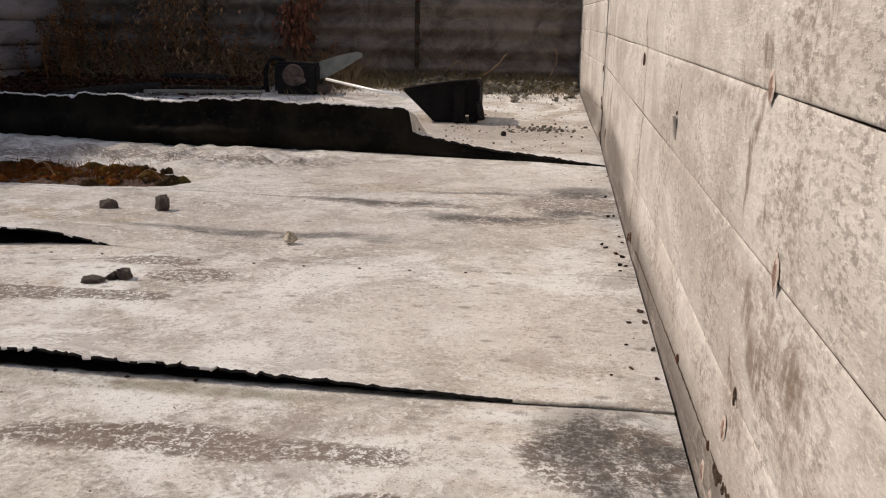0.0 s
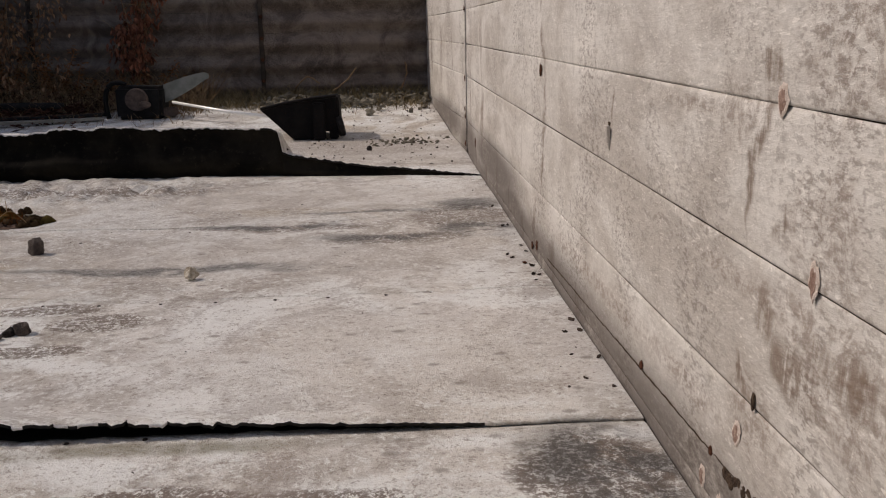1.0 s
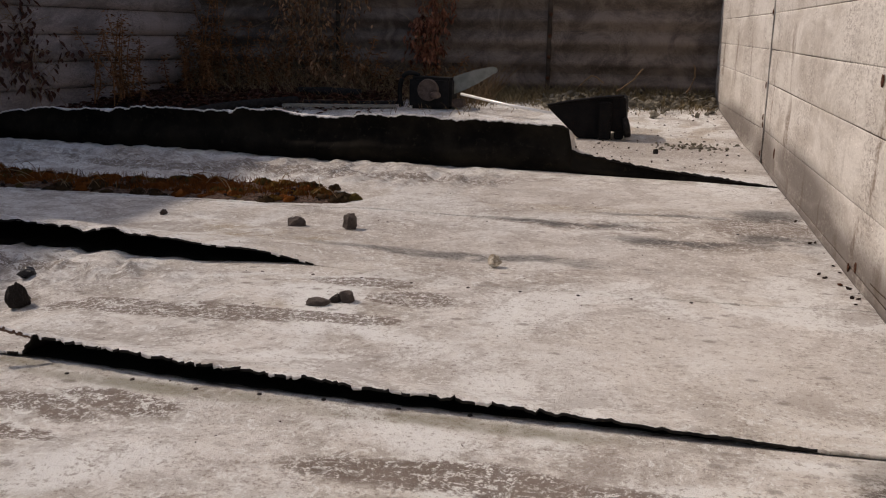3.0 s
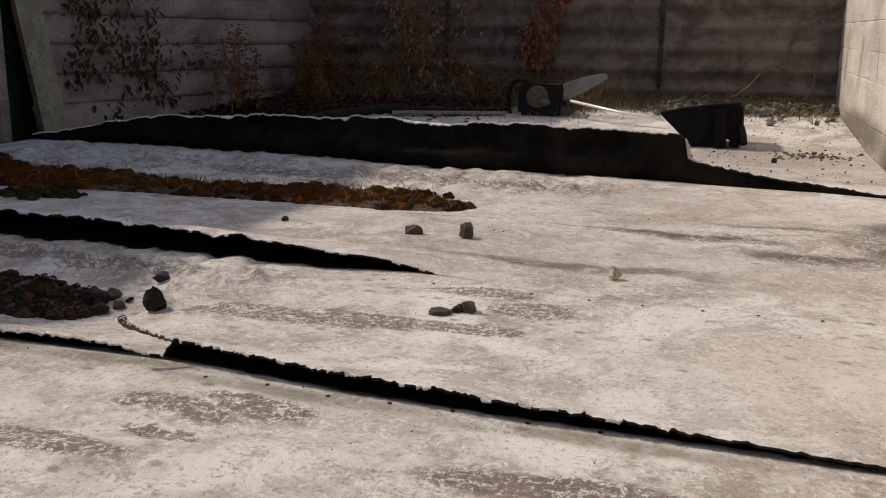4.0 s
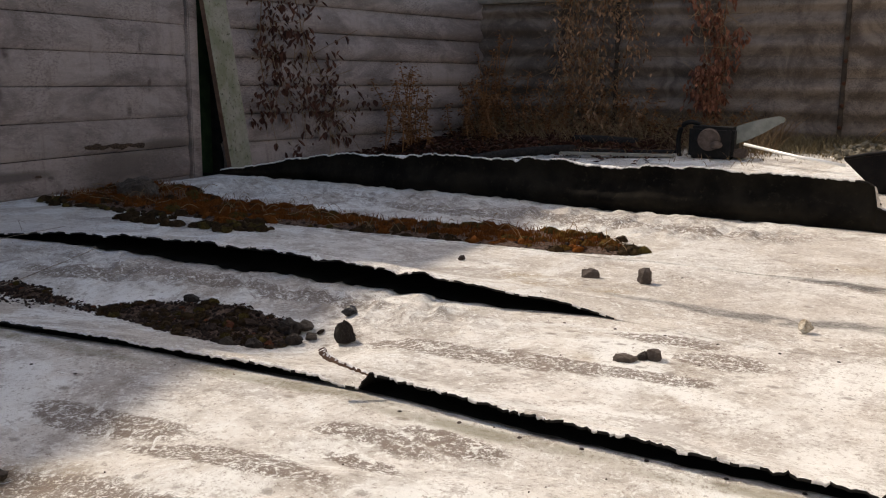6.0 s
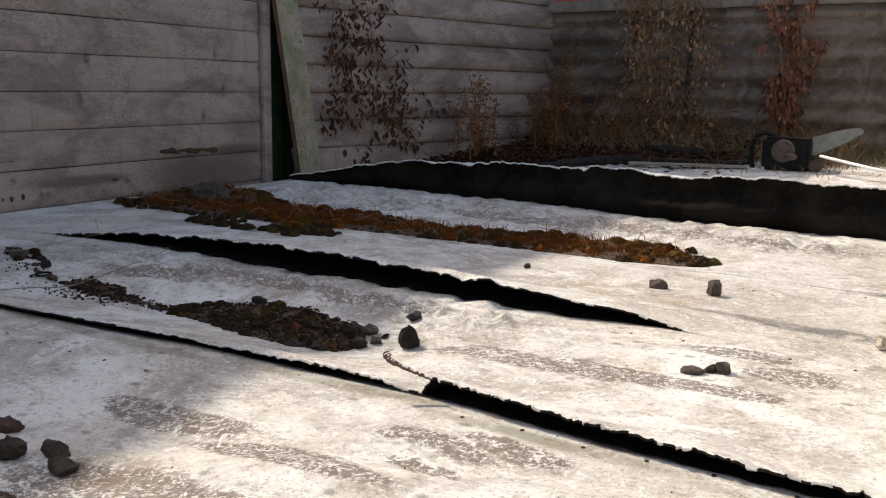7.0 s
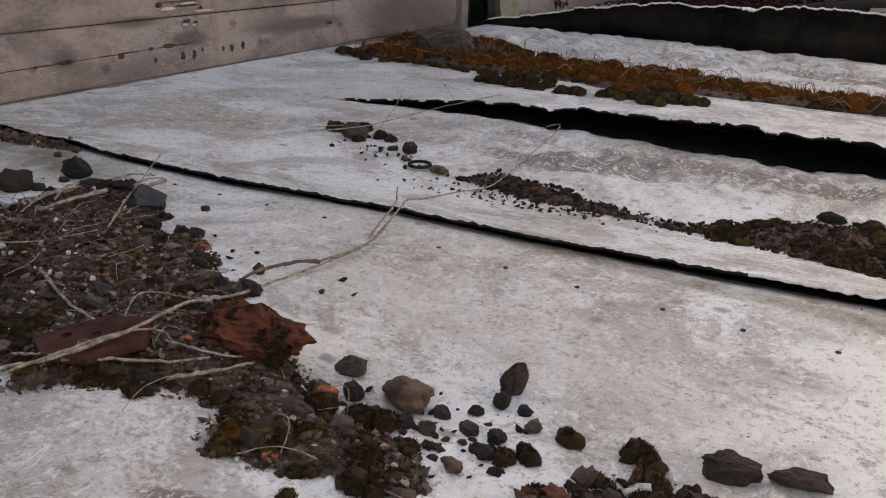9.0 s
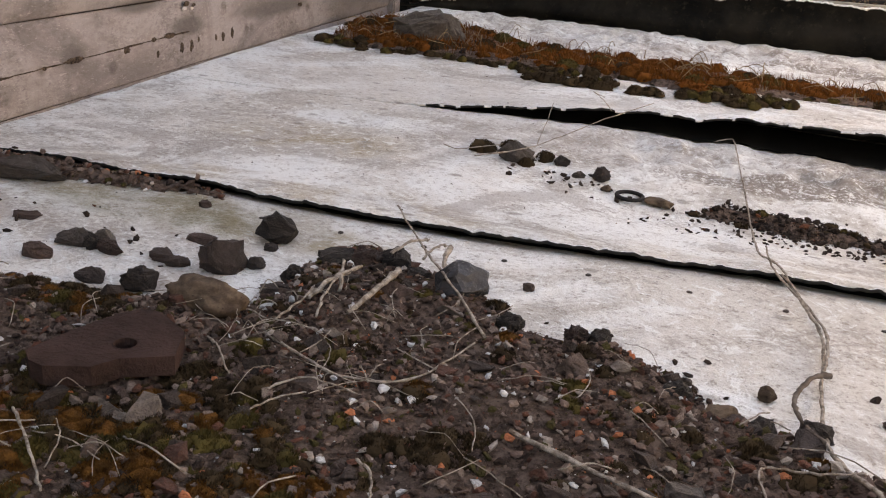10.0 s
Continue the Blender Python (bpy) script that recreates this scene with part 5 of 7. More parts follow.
stone(-3.41, 2.87, (0.25, 0.115, 0.11), 7.7, GREY_STONE, "large squarish grey stone lying on the moss", turn=8)
stone(-3.38, 1.02, (0.12, 0.05, 0.032), 3.3, GREY_STONE, "long grey mortar lump at the lap", turn=10, detail=3)
stone(-2.272, 0.630, (0.150, 0.080, 0.054), 12.6, RED_ROCK, "large rough red brick lump with dark mossy patches", name="brick_lump", category="brick", turn=-6, detail=5, rough=0.46)
stone(-2.721, 0.892, (0.060, 0.046, 0.046), 21.0, FLINT, "grey glassy flint stone in the gravel", turn=20, detail=3)
for x, y, s in ((-1.832, 0.695, 0.015), (-1.70, 0.62, 0.012)):
    ob = stone(x, y, (s, s, s * 0.8), x * 9, PALE_FLINT, "small clear glassy pebble", name="glass_pebble", category="pebble", smooth=True)


def ring_thing():
    bm = bmesh.new()
    n, m = 28, 8
    vs = [[bm.verts.new(((0.021 + 0.0035 * math.cos(b)) * math.cos(a), (0.021 + 0.0035 * math.cos(b)) * math.sin(a), 0.0035 * math.sin(b) + 0.0035))
           for b in (2 * math.pi * j / m for j in range(m))] for a in (2 * math.pi * i / n for i in range(n))]
    for i in range(n):
        for j in range(m):
            bm.faces.new((vs[i][j], vs[(i + 1) % n][j], vs[(i + 1) % n][(j + 1) % m], vs[i][(j + 1) % m]))
    ob = part("rubber_ring", bm, RUBBER, smooth=True)
    ob.matrix_world = pose(-2.606, 1.475, roof_z(-2.606, 1.475) + 0.001, 2, 1, 0)
    tagged(ob, "black rubber ring lying on the felt", "ring")


ring_thing()


# felt nails in a row in front of the laps
def clout_nail():
    bm = bmesh.new()
    bmesh.ops.create_cone(bm, cap_ends=True, segments=12, radius1=0.0038, radius2=0.003, depth=0.0012, matrix=Matrix.Translation((0, 0, 0.0006)))
    return part("clout_nail", bm, DARK_STONE)


nail = tagged(clout_nail(), "small rusty clout nail head in the felt", "nail", "nails along the laps")
rng = random.Random(5)
spots = [(-3.03 + 0.1075 * i, 1.025 + 0.008 * math.sin(i * 0.4) if i < 20 else 1.04, 1) for i in range(14)]
spots += [(-0.98 + 0.112 * i, 1.775 + 0.008 * math.sin(i), 1) for i in range(9)]
spots += [(-1.006 + 0.1015 * i, 1.128 + 0.004 * math.sin(i * 2.1), 1) for i in range(7)]
spots += [(-0.87, 2.38, 0), (-0.62, 2.47, 0), (-0.35, 2.87, 0), (-0.52, 2.72, 0), (0.05, 2.5, 0)]
for i, (x, y, _) in enumerate(spots):
    m = pose(x + rng.uniform(-0.006, 0.006), y, roof_z(x, y) + 0.0005, rng.uniform(-4, 4), rng.uniform(-4, 4), rng.uniform(0, 90))
    if i == 0:
        nail.matrix_world = m
    else:
        copy_thing(nail, m)


# ---- beds of gravel and moss ----
def inside(x, y, poly):
    hit = False
    for (x1, y1), (x2, y2) in zip(poly, poly[1:] + poly[:1]):
        if (y1 > y) != (y2 > y) and x < (x2 - x1) * (y - y1) / (y2 - y1) + x1:
            hit = not hit
    return hit


def edge_far(x, y, poly):
    best = 9.0
    for (x1, y1), (x2, y2) in zip(poly, poly[1:] + poly[:1]):
        dx, dy = x2 - x1, y2 - y1
        t = min(1, max(0, ((x - x1) * dx + (y - y1) * dy) / (dx * dx + dy * dy)))
        best = min(best, math.hypot(x1 + t * dx - x, y1 + t * dy - y))
    return best


class Bed:
    """A mound over a patch of the roof: its height at a place, and places in it."""

    def __init__(self, poly, height, seed, wide=0.06, lumps=0.5, grain=14):
        self.poly, self.h, self.seed, self.wide, self.lumps, self.grain = poly, height, seed, wide, lumps, grain
        self.rng = random.Random(seed)
        self.lo = (min(p[0] for p in poly), min(p[1] for p in poly))
        self.hi = (max(p[0] for p in poly), max(p[1] for p in poly))

    def rise(self, x, y):
        e = edge_far(x, y, self.poly) + 0.35 * self.wide * noise.noise(Vector((x * 22, y * 22, self.seed)))
        k = smooth01(e / self.wide) if inside(x, y, self.poly) else 0.0
        return self.h * k * (1 + self.lumps * noise.noise(Vector((x * self.grain, y * self.grain, self.seed + 5))))

    def spot(self):
        while True:
            x, y = self.rng.uniform(self.lo[0], self.hi[0]), self.rng.uniform(self.lo[1], self.hi[1])
            if inside(x, y, self.poly) and edge_far(x, y, self.poly) > 0.012 * noise.noise(Vector((x * 30, y * 30, 2))):
                return x, y

    def mound(self, material, parent, name="soil", step=0.008):
        verts, faces, at = [], [], {}
        nx, ny = int((self.hi[0] - self.lo[0]) / step) + 2, int((self.hi[1] - self.lo[1]) / step) + 2
        for i in range(nx):
            for j in range(ny):
                x, y = self.lo[0] + i * step, self.lo[1] + j * step
                r = self.rise(x, y)
                if r > 0.0005:
                    at[i, j] = len(verts)
                    verts.append((x, y, roof_z(x, y) + r - 0.001 + 0.0015 * noise.noise(Vector((x * 90, y * 90, 1)))))
        for (i, j), a in at.items():
            q = [at.get(k) for k in ((i + 1, j), (i + 1, j + 1), (i, j + 1))]
            if None not in q:
                faces.append((a, *q))
        return raw(name, verts, faces, material, parent, smooth=True)

    def top(self, x, y):
        return roof_z(x, y) + self.rise(x, y)


ICO = bmesh.new()
bmesh.ops.create_icosphere(ICO, subdivisions=1, radius=0.5)
ICO_V, ICO_F = [v.co.copy() for v in ICO.verts], [tuple(v.index for v in f.verts) for f in ICO.faces]
ICO.free()
ICO2 = bmesh.new()
bmesh.ops.create_icosphere(ICO2, subdivisions=2, radius=0.5)
ICO2_V, ICO2_F = [v.co.copy() for v in ICO2.verts], [tuple(v.index for v in f.verts) for f in ICO2.faces]
ICO2.free()


def chips(name, places, material, parent, rng, label="", smooth=False):
    """Many small stones in one mesh. places: (x, y, z, size)."""
    verts, faces = [], []
    for x, y, z, s in places:
        base, fs = (ICO2_V, ICO2_F) if s > 0.014 else (ICO_V, ICO_F)
        m = Euler((rng.uniform(-0.6, 0.6), rng.uniform(-0.6, 0.6), rng.uniform(0, 6.3))).to_matrix()
        sx, sy, sz = s * rng.uniform(0.8, 1.35), s * rng.uniform(0.6, 1.0), s * rng.uniform(0.3, 0.75)
        off = Vector((rng.uniform(0, 50), rng.uniform(0, 50), 0))
        n0 = len(verts)
        for v in base:
            k = 1 + 0.95 * noise.noise(v * 2.9 + off)
            verts.append(tuple(m @ Vector((v.x * sx * k, v.y * sy * k, v.z * sz * k)) + Vector((x, y, z + sz * 0.28))))
        faces += [tuple(i + n0 for i in f) for f in fs]
    return tagged(raw(name, verts, faces, material, parent, label, smooth), kind="stuff")


def blades(name, places, material, parent, rng, label=""):
    """Many thin leaves or moss shoots in one mesh. places: (x, y, z, height, lean, width)."""
    verts, faces = [], []
    for x, y, z, h, lean, w in places:
        a, b = rng.uniform(0, 6.3), rng.uniform(0, 6.3)
        dx, dy = math.cos(a) * w, math.sin(a) * w
        lx, ly = math.cos(b) * lean * h, math.sin(b) * lean * h
        n0 = len(verts)
        verts += [(x - dx, y - dy, z), (x + dx, y + dy, z), (x + lx * 0.45 + dx * 0.8, y + ly * 0.45 + dy * 0.8, z + h * 0.6),
                  (x + lx * 0.45 - dx * 0.8, y + ly * 0.45 - dy * 0.8, z + h * 0.6), (x + lx, y + ly, z + h)]
        faces += [(n0, n0 + 1, n0 + 2, n0 + 3), (n0 + 3, n0 + 2, n0 + 4)]
    return tagged(raw(name, verts, faces, material, parent, label), kind="stuff")


def cushion(x, y, z, r, h, rng, verts, faces, n):
    """A round moss cushion made of many short shoots that point outwards."""
    for _ in range(n):
        a, q = rng.uniform(0, 6.3), math.sqrt(rng.random())
        px, py = math.cos(a) * q, math.sin(a) * q
        up = math.sqrt(max(0, 1 - q * q))
        p = Vector((x + px * r, y + py * r, z + up * h * 0.9))
        d = Vector((px * 0.7, py * 0.7, up + 0.35)).normalized()
        d = (d + Vector((rng.uniform(-0.5, 0.5), rng.uniform(-0.5, 0.5), rng.uniform(-0.2, 0.4)))).normalized()
        side = d.cross((math.sin(a * 7), math.cos(a * 5), 0.3)).normalized()
        l, w = rng.uniform(0.0004, 0.0021), rng.uniform(0.0004, 0.0009)
        n0 = len(verts)
        verts += [tuple(p - side * w - d * 0.003), tuple(p + side * w - d * 0.003), tuple(p + d * l)]
        faces.append((n0, n0 + 1, n0 + 2))


def cushion_core(x, y, z, r, h, rng, verts, faces):
    off, n0 = Vector((rng.uniform(0, 90), 0, 0)), len(verts)
    for v in ICO2_V:
        k = 1 + 0.7 * noise.noise(v * 4 + off) + 0.4 * noise.noise(v * 9 + off)
        verts.append((x + v.x * 2 * r * k, y + v.y * 2 * r * k, z + max(-0.2 * h, v.z * 2 * h * k)))
    faces += [tuple(i + n0 for i in f) for f in ICO2_F]


def moss_patch(name, label, places, shoots, materials, rng):
    """places: (x, y, z, r, h, which material)."""
    thing = empty(name, (places[0][0], places[0][1], places[0][2]), label, "moss", "moss on the felt", "stuff")
    for k, mat in enumerate(materials):
        cv, cf, sv, sf = [], [], [], []
        for x, y, z, r, h, which in places:
            if which == k:
                cushion_core(x, y, z, r * 0.84, h * 0.82, rng, cv, cf)
                cushion(x, y, z, r, h, rng, sv, sf, int(2.0 * shoots * (r / 0.02) ** 2))
        if cv:
            adopt(tagged(raw("moss_body", cv, cf, mat, smooth=True), kind="stuff"), thing)
            adopt(tagged(raw("moss_shoots", sv, sf, mat), kind="stuff"), thing)
    return thing


# main gravel bed
G_POLY = [(-3.5, 0.66), (-3.2, 0.735), (-3.05, 0.745), (-2.92, 0.79), (-2.915, 0.88), (-2.905, 0.97), (-2.87, 1.005), (-2.79, 0.955), (-2.71, 0.925), (-2.645, 0.85), (-2.595, 0.842), (-2.56, 0.86), (-2.495, 0.82), (-2.445, 0.765), (-2.39, 0.745), (-2.357, 0.711),
          (-2.27, 0.69), (-2.18, 0.645), (-2.137, 0.617), (-2.05, 0.625), (-1.99, 0.557), (-1.991, 0.51), (-2.047, 0.529), (-2.09, 0.50), (-2.152, 0.476), (-2.20, 0.476), (-2.233, 0.537), (-2.30, 0.50), (-2.389, 0.423), (-2.45, 0.457), (-2.54, 0.443), (-2.65, 0.424), (-2.80, 0.37), (-2.95, 0.38), (-3.1, 0.33), (-3.3, 0.36), (-3.5, 0.30)]
g_bed = Bed(G_POLY, 0.014, 3, wide=0.05, lumps=0.7)
gravel = empty("gravel_bed", (-2.6, 0.65, 0.01), "dark gravel, soil and brick crumbs heaped on the felt", "gravel", kind="stuff")
adopt(tagged(g_bed.mound(SOIL, None), kind="stuff"), gravel)
rg = g_bed.rng
spots = []
for i in range(26000):
    x, y = g_bed.spot()
    s = 0.0016 + 0.0095 * rg.random() ** 4
    spots.append((x, y, g_bed.top(x, y), s))
adopt(chips("gravel", spots, GRAVEL, None, rg), gravel)
# larger pebbles that lie loose on it
shapes = []
for i in range(14):
    ob = part("pebble", rock_bm((1.0, rg.uniform(0.6, 0.9), rg.uniform(0.3, 0.6)), 40 + i * 1.7, 11, 0.3 if i % 2 else 0.0, 0.05), PEBBLE)
    shapes.append(ob.data)
    bpy.data.objects.remove(ob)
for i in range(290):
    x, y = g_bed.spot()
    s = 0.009 + 0.025 * rg.random() ** 2.2
    ob = new("pebble", shapes[i % 14])
    ob.matrix_world = pose(x, y, g_bed.top(x, y) - 0.08 * s, rg.uniform(-22, 22), rg.uniform(-22, 22), rg.uniform(0, 360)) @ Matrix.Diagonal((s, s, s, 1))
    adopt(tagged(ob, ""), gravel)
# loose pebbles scattered round the bed
rs = random.Random(41)
spots = []
for cx, cy, rx, ry, n, a, b in ((-2.06, 0.655, 0.10, 0.05, 40, 0.003, 0.012), (-2.02, 0.61, 0.06, 0.04, 20, 0.006, 0.016), (-2.52, 0.83, 0.22, 0.04, 16, 0.003, 0.010), (-3.05, 0.88, 0.16, 0.08, 14, 0.004, 0.011),
                                (-2.70, 1.50, 0.09, 0.05, 40, 0.004, 0.014), (-2.35, 1.40, 0.22, 0.07, 150, 0.003, 0.010), (-3.25, 0.90, 0.2, 0.08, 14, 0.004, 0.012), (-1.70, 0.66, 0.10, 0.06, 34, 0.004, 0.018), (-1.63, 0.60, 0.05, 0.05, 24, 0.006, 0.020)):
    for i in range(n):
        x, y = rs.gauss(cx, rx * 0.55), rs.gauss(cy, ry * 0.55)
        spots.append((x, y, roof_z(x, y), rs.uniform(a, b)))
tagged(chips("scattered_pebbles", spots, PEBBLES, None, rs), "small dark pebbles scattered on the felt", "pebbles", kind="stuff")
# sparse crumbs over the whole felt
spots = []
for i in range(420):
    x, y = rs.uniform(-3.5, 0.24), rs.uniform(0.3, 3.2)
    spots.append((x, y, roof_z(x, y), rs.uniform(0.0015, 0.0036)))
for i in range(160):
    x, y = rs.uniform(-0.5, 0.2), rs.uniform(3.6, 5.6)
    spots.append((x, y, roof_z(x, y), rs.uniform(0.004, 0.014)))
for i in range(26):
    y = rs.uniform(1.2, 3.2)
    x = 0.255 - abs(rs.gauss(0, 0.03))
    spots.append((x, y, roof_z(x, y), rs.uniform(0.005, 0.014)))
crumbs = tagged(chips("felt_crumbs", spots, PEBBLES, None, rs), "tiny grit crumbs strewn over the felt", "grit", kind="stuff")

# dark gravel and moss row in the first valley
B_POLY = [(-2.52, 1.46), (-2.46, 1.52), (-2.32, 1.505), (-2.16, 1.465), (-2.06, 1.455), (-1.98, 1.50), (-1.88, 1.545), (-1.69, 1.565), (-1.56, 1.54), (-1.45, 1.45), (-1.46, 1.36), (-1.53, 1.325), (-1.66, 1.32), (-1.78, 1.35), (-1.90, 1.385), (-2.1, 1.41), (-2.35, 1.415)]
b_bed = Bed(B_POLY, 0.009, 11, wide=0.045, lumps=0.9, grain=22)
row = empty("gravel_row", (-2.0, 1.43, 0.0), "dark gravel and soil gathered in the felt's valley", "gravel", kind="stuff")
adopt(tagged(b_bed.mound(SOIL, None), kind="stuff"), row)
spots = []
for i in range(3600):
    x, y = b_bed.spot()
    spots.append((x, y, b_bed.top(x, y), 0.002 + 0.011 * b_bed.rng.random() ** 3))
for i in range(16):
    x, y = b_bed.rng.uniform(-1.75, -1.42), b_bed.rng.uniform(1.33, 1.52)
    spots.append((x, y, b_bed.top(x, y), b_bed.rng.uniform(0.014, 0.032)))
adopt(chips("gravel", spots, PEBBLES, None, b_bed.rng), row)
places = []
for i in range(620):
    x, y = b_bed.spot()
    if (x > -2.04 and wave(x, y, 15, 6.0) > 0.0) or b_bed.rng.random() < 0.06:
        r = 0.006 + 0.013 * b_bed.rng.random() ** 1.6
        places.append((x, y, b_bed.top(x, y) - 0.002, r, r * b_bed.rng.uniform(0.4, 0.9), b_bed.rng.choice((0, 0, 0, 0, 0, 0, 1))))
moss_patch("dark_moss", "dark olive-brown moss cushions among gravel in the valley", places, 260, [MOSS_DARK, MOSS_GREEN], b_bed.rng)

# moss clump by the stones
A_POLY = [(-1.80, 0.465), (-1.868, 0.515), (-1.90, 0.56), (-1.935, 0.602), (-1.893, 0.654), (-1.85, 0.70), (-1.787, 0.695), (-1.735, 0.665), (-1.696, 0.668), (-1.65, 0.63), (-1.605, 0.60), (-1.60, 0.555), (-1.66, 0.509), (-1.703, 0.471), (-1.741, 0.501)]
a_bed = Bed(A_POLY, 0.004, 17, wide=0.05, lumps=0.9, grain=30)
heap = empty("moss_heap", (-1.76, 0.53, 0), "dark moss and gravel heap on the felt", "gravel", kind="stuff")
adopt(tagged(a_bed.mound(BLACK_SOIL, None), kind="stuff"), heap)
spots = [(x, y, a_bed.top(x, y), 0.003 + 0.015 * a_bed.rng.random() ** 2) for x, y in (a_bed.spot() for _ in range(700))]
adopt(chips("gravel", spots, PEBBLES, None, a_bed.rng), heap)
spots = [(x, y, a_bed.top(x, y) + 0.004, 0.006 + 0.014 * a_bed.rng.random() ** 2) for x, y in (a_bed.spot() for _ in range(110))]
adopt(chips("pebbles", spots, GRAVEL, None, a_bed.rng), heap)
places = []
for i in range(560):
    x, y = a_bed.spot()
    if wave(x, y, 26, 4.0) < -0.02 or (x > -1.70 and wave(x, y, 26, 4.0) < 0.12):
        continue
    r = 0.005 + 0.012 * a_bed.rng.random() ** 2
    places.append((x, y, a_bed.top(x, y) - 0.002, r, r * a_bed.rng.uniform(0.6, 1.3), 0 if a_bed.rng.random() < 0.97 else 1))
for cx, cy, r in ((-1.63, 0.63, 0.014), (-1.614, 0.622, 0.012), (-1.70, 0.665, 0.016), (-1.86, 0.715, 0.017), (-1.60, 0.60, 0.015), (-1.66, 0.475, 0.020), (-1.70, 0.462, 0.018), (-1.78, 0.480, 0.018), (-1.82, 0.505, 0.014), (-1.95, 0.66, 0.012), (-1.93, 0.70, 0.014), (-1.97, 0.64, 0.012)):
    for i in range(5):
        x, y = cx + a_bed.rng.uniform(-0.6, 0.6) * r, cy + a_bed.rng.uniform(-0.6, 0.6) * r
        places.append((x, y, a_bed.top(x, y) + 0.002, r * a_bed.rng.uniform(0.6, 0.9), r * a_bed.rng.uniform(0.7, 1.1), 0))
for i in range(40):
    x, y = a_bed.rng.gauss(-2.10, 0.055), a_bed.rng.gauss(0.555, 0.03)
    r = a_bed.rng.uniform(0.009, 0.020)
    places.append((x, y, roof_z(x, y) + 0.004, r, r * 0.8, 0))
moss_patch("moss_clumps", "dark brown moss cushions heaped on the felt", places, 300, [MOSS_DARK, MOSS_GOLD], a_bed.rng)

places = [(-2.875, 1.555, roof_z(-2.875, 1.555), 0.026, 0.022, 0), (-2.835, 1.60, roof_z(-2.835, 1.6), 0.022, 0.018, 0), (-2.765, 1.565, roof_z(-2.765, 1.565), 0.018, 0.018, 0), (-2.79, 1.52, roof_z(-2.79, 1.52), 0.016, 0.014, 0)]
moss_patch("dark_moss", "small dark moss cushions beside a grey stone", places, 300, [MOSS_DARK], a_bed.rng)
s_bed = Bed([(-3.55, 1.03), (-3.50, 1.10), (-3.15, 1.10), (-3.05, 1.075), (-3.30, 1.035)], 0.012, 29, wide=0.03)
litter = empty("soil_heap", (-3.3, 1.04, 0), "soil and crumbs gathered under the lap's edge", "soil", kind="stuff")
adopt(tagged(s_bed.mound(SOIL, None), kind="stuff"), litter)
adopt(chips("crumbs", [(x, y, s_bed.top(x, y), s_bed.rng.uniform(0.003, 0.014)) for x, y in (s_bed.spot() for _ in range(260))], GRAVEL, None, s_bed.rng), litter)

# moss within the main gravel
places = []
for i in range(420):
    x, y = g_bed.spot()
    if wave(x, y, 9, 2.0) < -0.1:
        continue
    r = rg.uniform(0.005, 0.017)
    places.append((x, y, g_bed.top(x, y) - 0.003, r, r * 0.6, rg.choice((0, 0, 0, 0, 1, 1, 2))))
for cx, cy, rx, ry, n in ((-2.92, 0.49, 0.10, 0.045, 210), (-3.14, 0.745, 0.05, 0.025, 40), (-3.06, 0.705, 0.03, 0.02, 24), (-2.83, 0.60, 0.03, 0.02, 26), (-2.67, 0.576, 0.025, 0.02, 20), (-2.50, 0.49, 0.05, 0.02, 30), (-2.30, 0.50, 0.06, 0.02, 40)):
    for i in range(n):
        x, y = rg.gauss(cx, rx), rg.gauss(cy, ry)
        if not inside(x, y, G_POLY):
            continue
        r = rg.uniform(0.006, 0.018)
        places.append((x, y, g_bed.top(x, y) - 0.003, r, r * 0.6, rg.choice((0, 0, 1, 1, 2, 2, 2) if cx < -2.85 else (0, 0, 0, 1))))
moss_patch("gravel_moss", "green and orange moss growing in the gravel", places, 480, [MOSS_DARK, MOSS_GREEN, MOSS_RUST], rg)

# long orange moss bed in the second valley
C_POLY = [(-3.66, 2.55), (-3.72, 2.95), (-3.70, 3.25), (-3.40, 3.22), (-3.10, 3.0), (-2.65, 2.98), (-2.29, 2.95), (-1.85, 2.93), (-1.66, 2.98), (-1.30, 2.96), (-1.12, 2.80), (-1.10, 2.66),
          (-1.34, 2.60), (-1.79, 2.60), (-2.21, 2.60), (-2.50, 2.54), (-2.47, 2.33), (-2.62, 2.44), (-2.75, 2.52), (-3.1, 2.50)]
c_bed = Bed(C_POLY, 0.016, 23, wide=0.07, lumps=0.6, grain=9)
rc = c_bed.rng
bed = empty("moss_bed", (-2.4, 2.75, 0), "long bed of soil under the orange moss", "soil", kind="stuff")
adopt(tagged(c_bed.mound(SOIL, None, step=0.012), kind="stuff"), bed)
places = []
for i in range(760):
    x, y = c_bed.spot()
    if wave(x, y, 8, 3.3) < -0.12 and rc.random() < 0.8:
        continue
    r = rc.uniform(0.014, 0.036)
    edge = edge_far(x, y, C_POLY)
    which = 0 if edge > 0.03 and rc.random() < 0.68 + 0.5 * wave(x, y, 5, 1.0) else rc.choice((1, 2, 2))
    if x > -1.5 and rc.random() < 0.6:
        which = rc.choice((1, 3, 3))
    if inside(x, y, [(-3.52, 2.80), (-3.29, 2.83), (-3.29, 2.95), (-3.52, 2.93)]):
        continue
    places.append((x, y, c_bed.top(x, y) - 0.006, r, r * rc.uniform(0.5, 0.9), which))
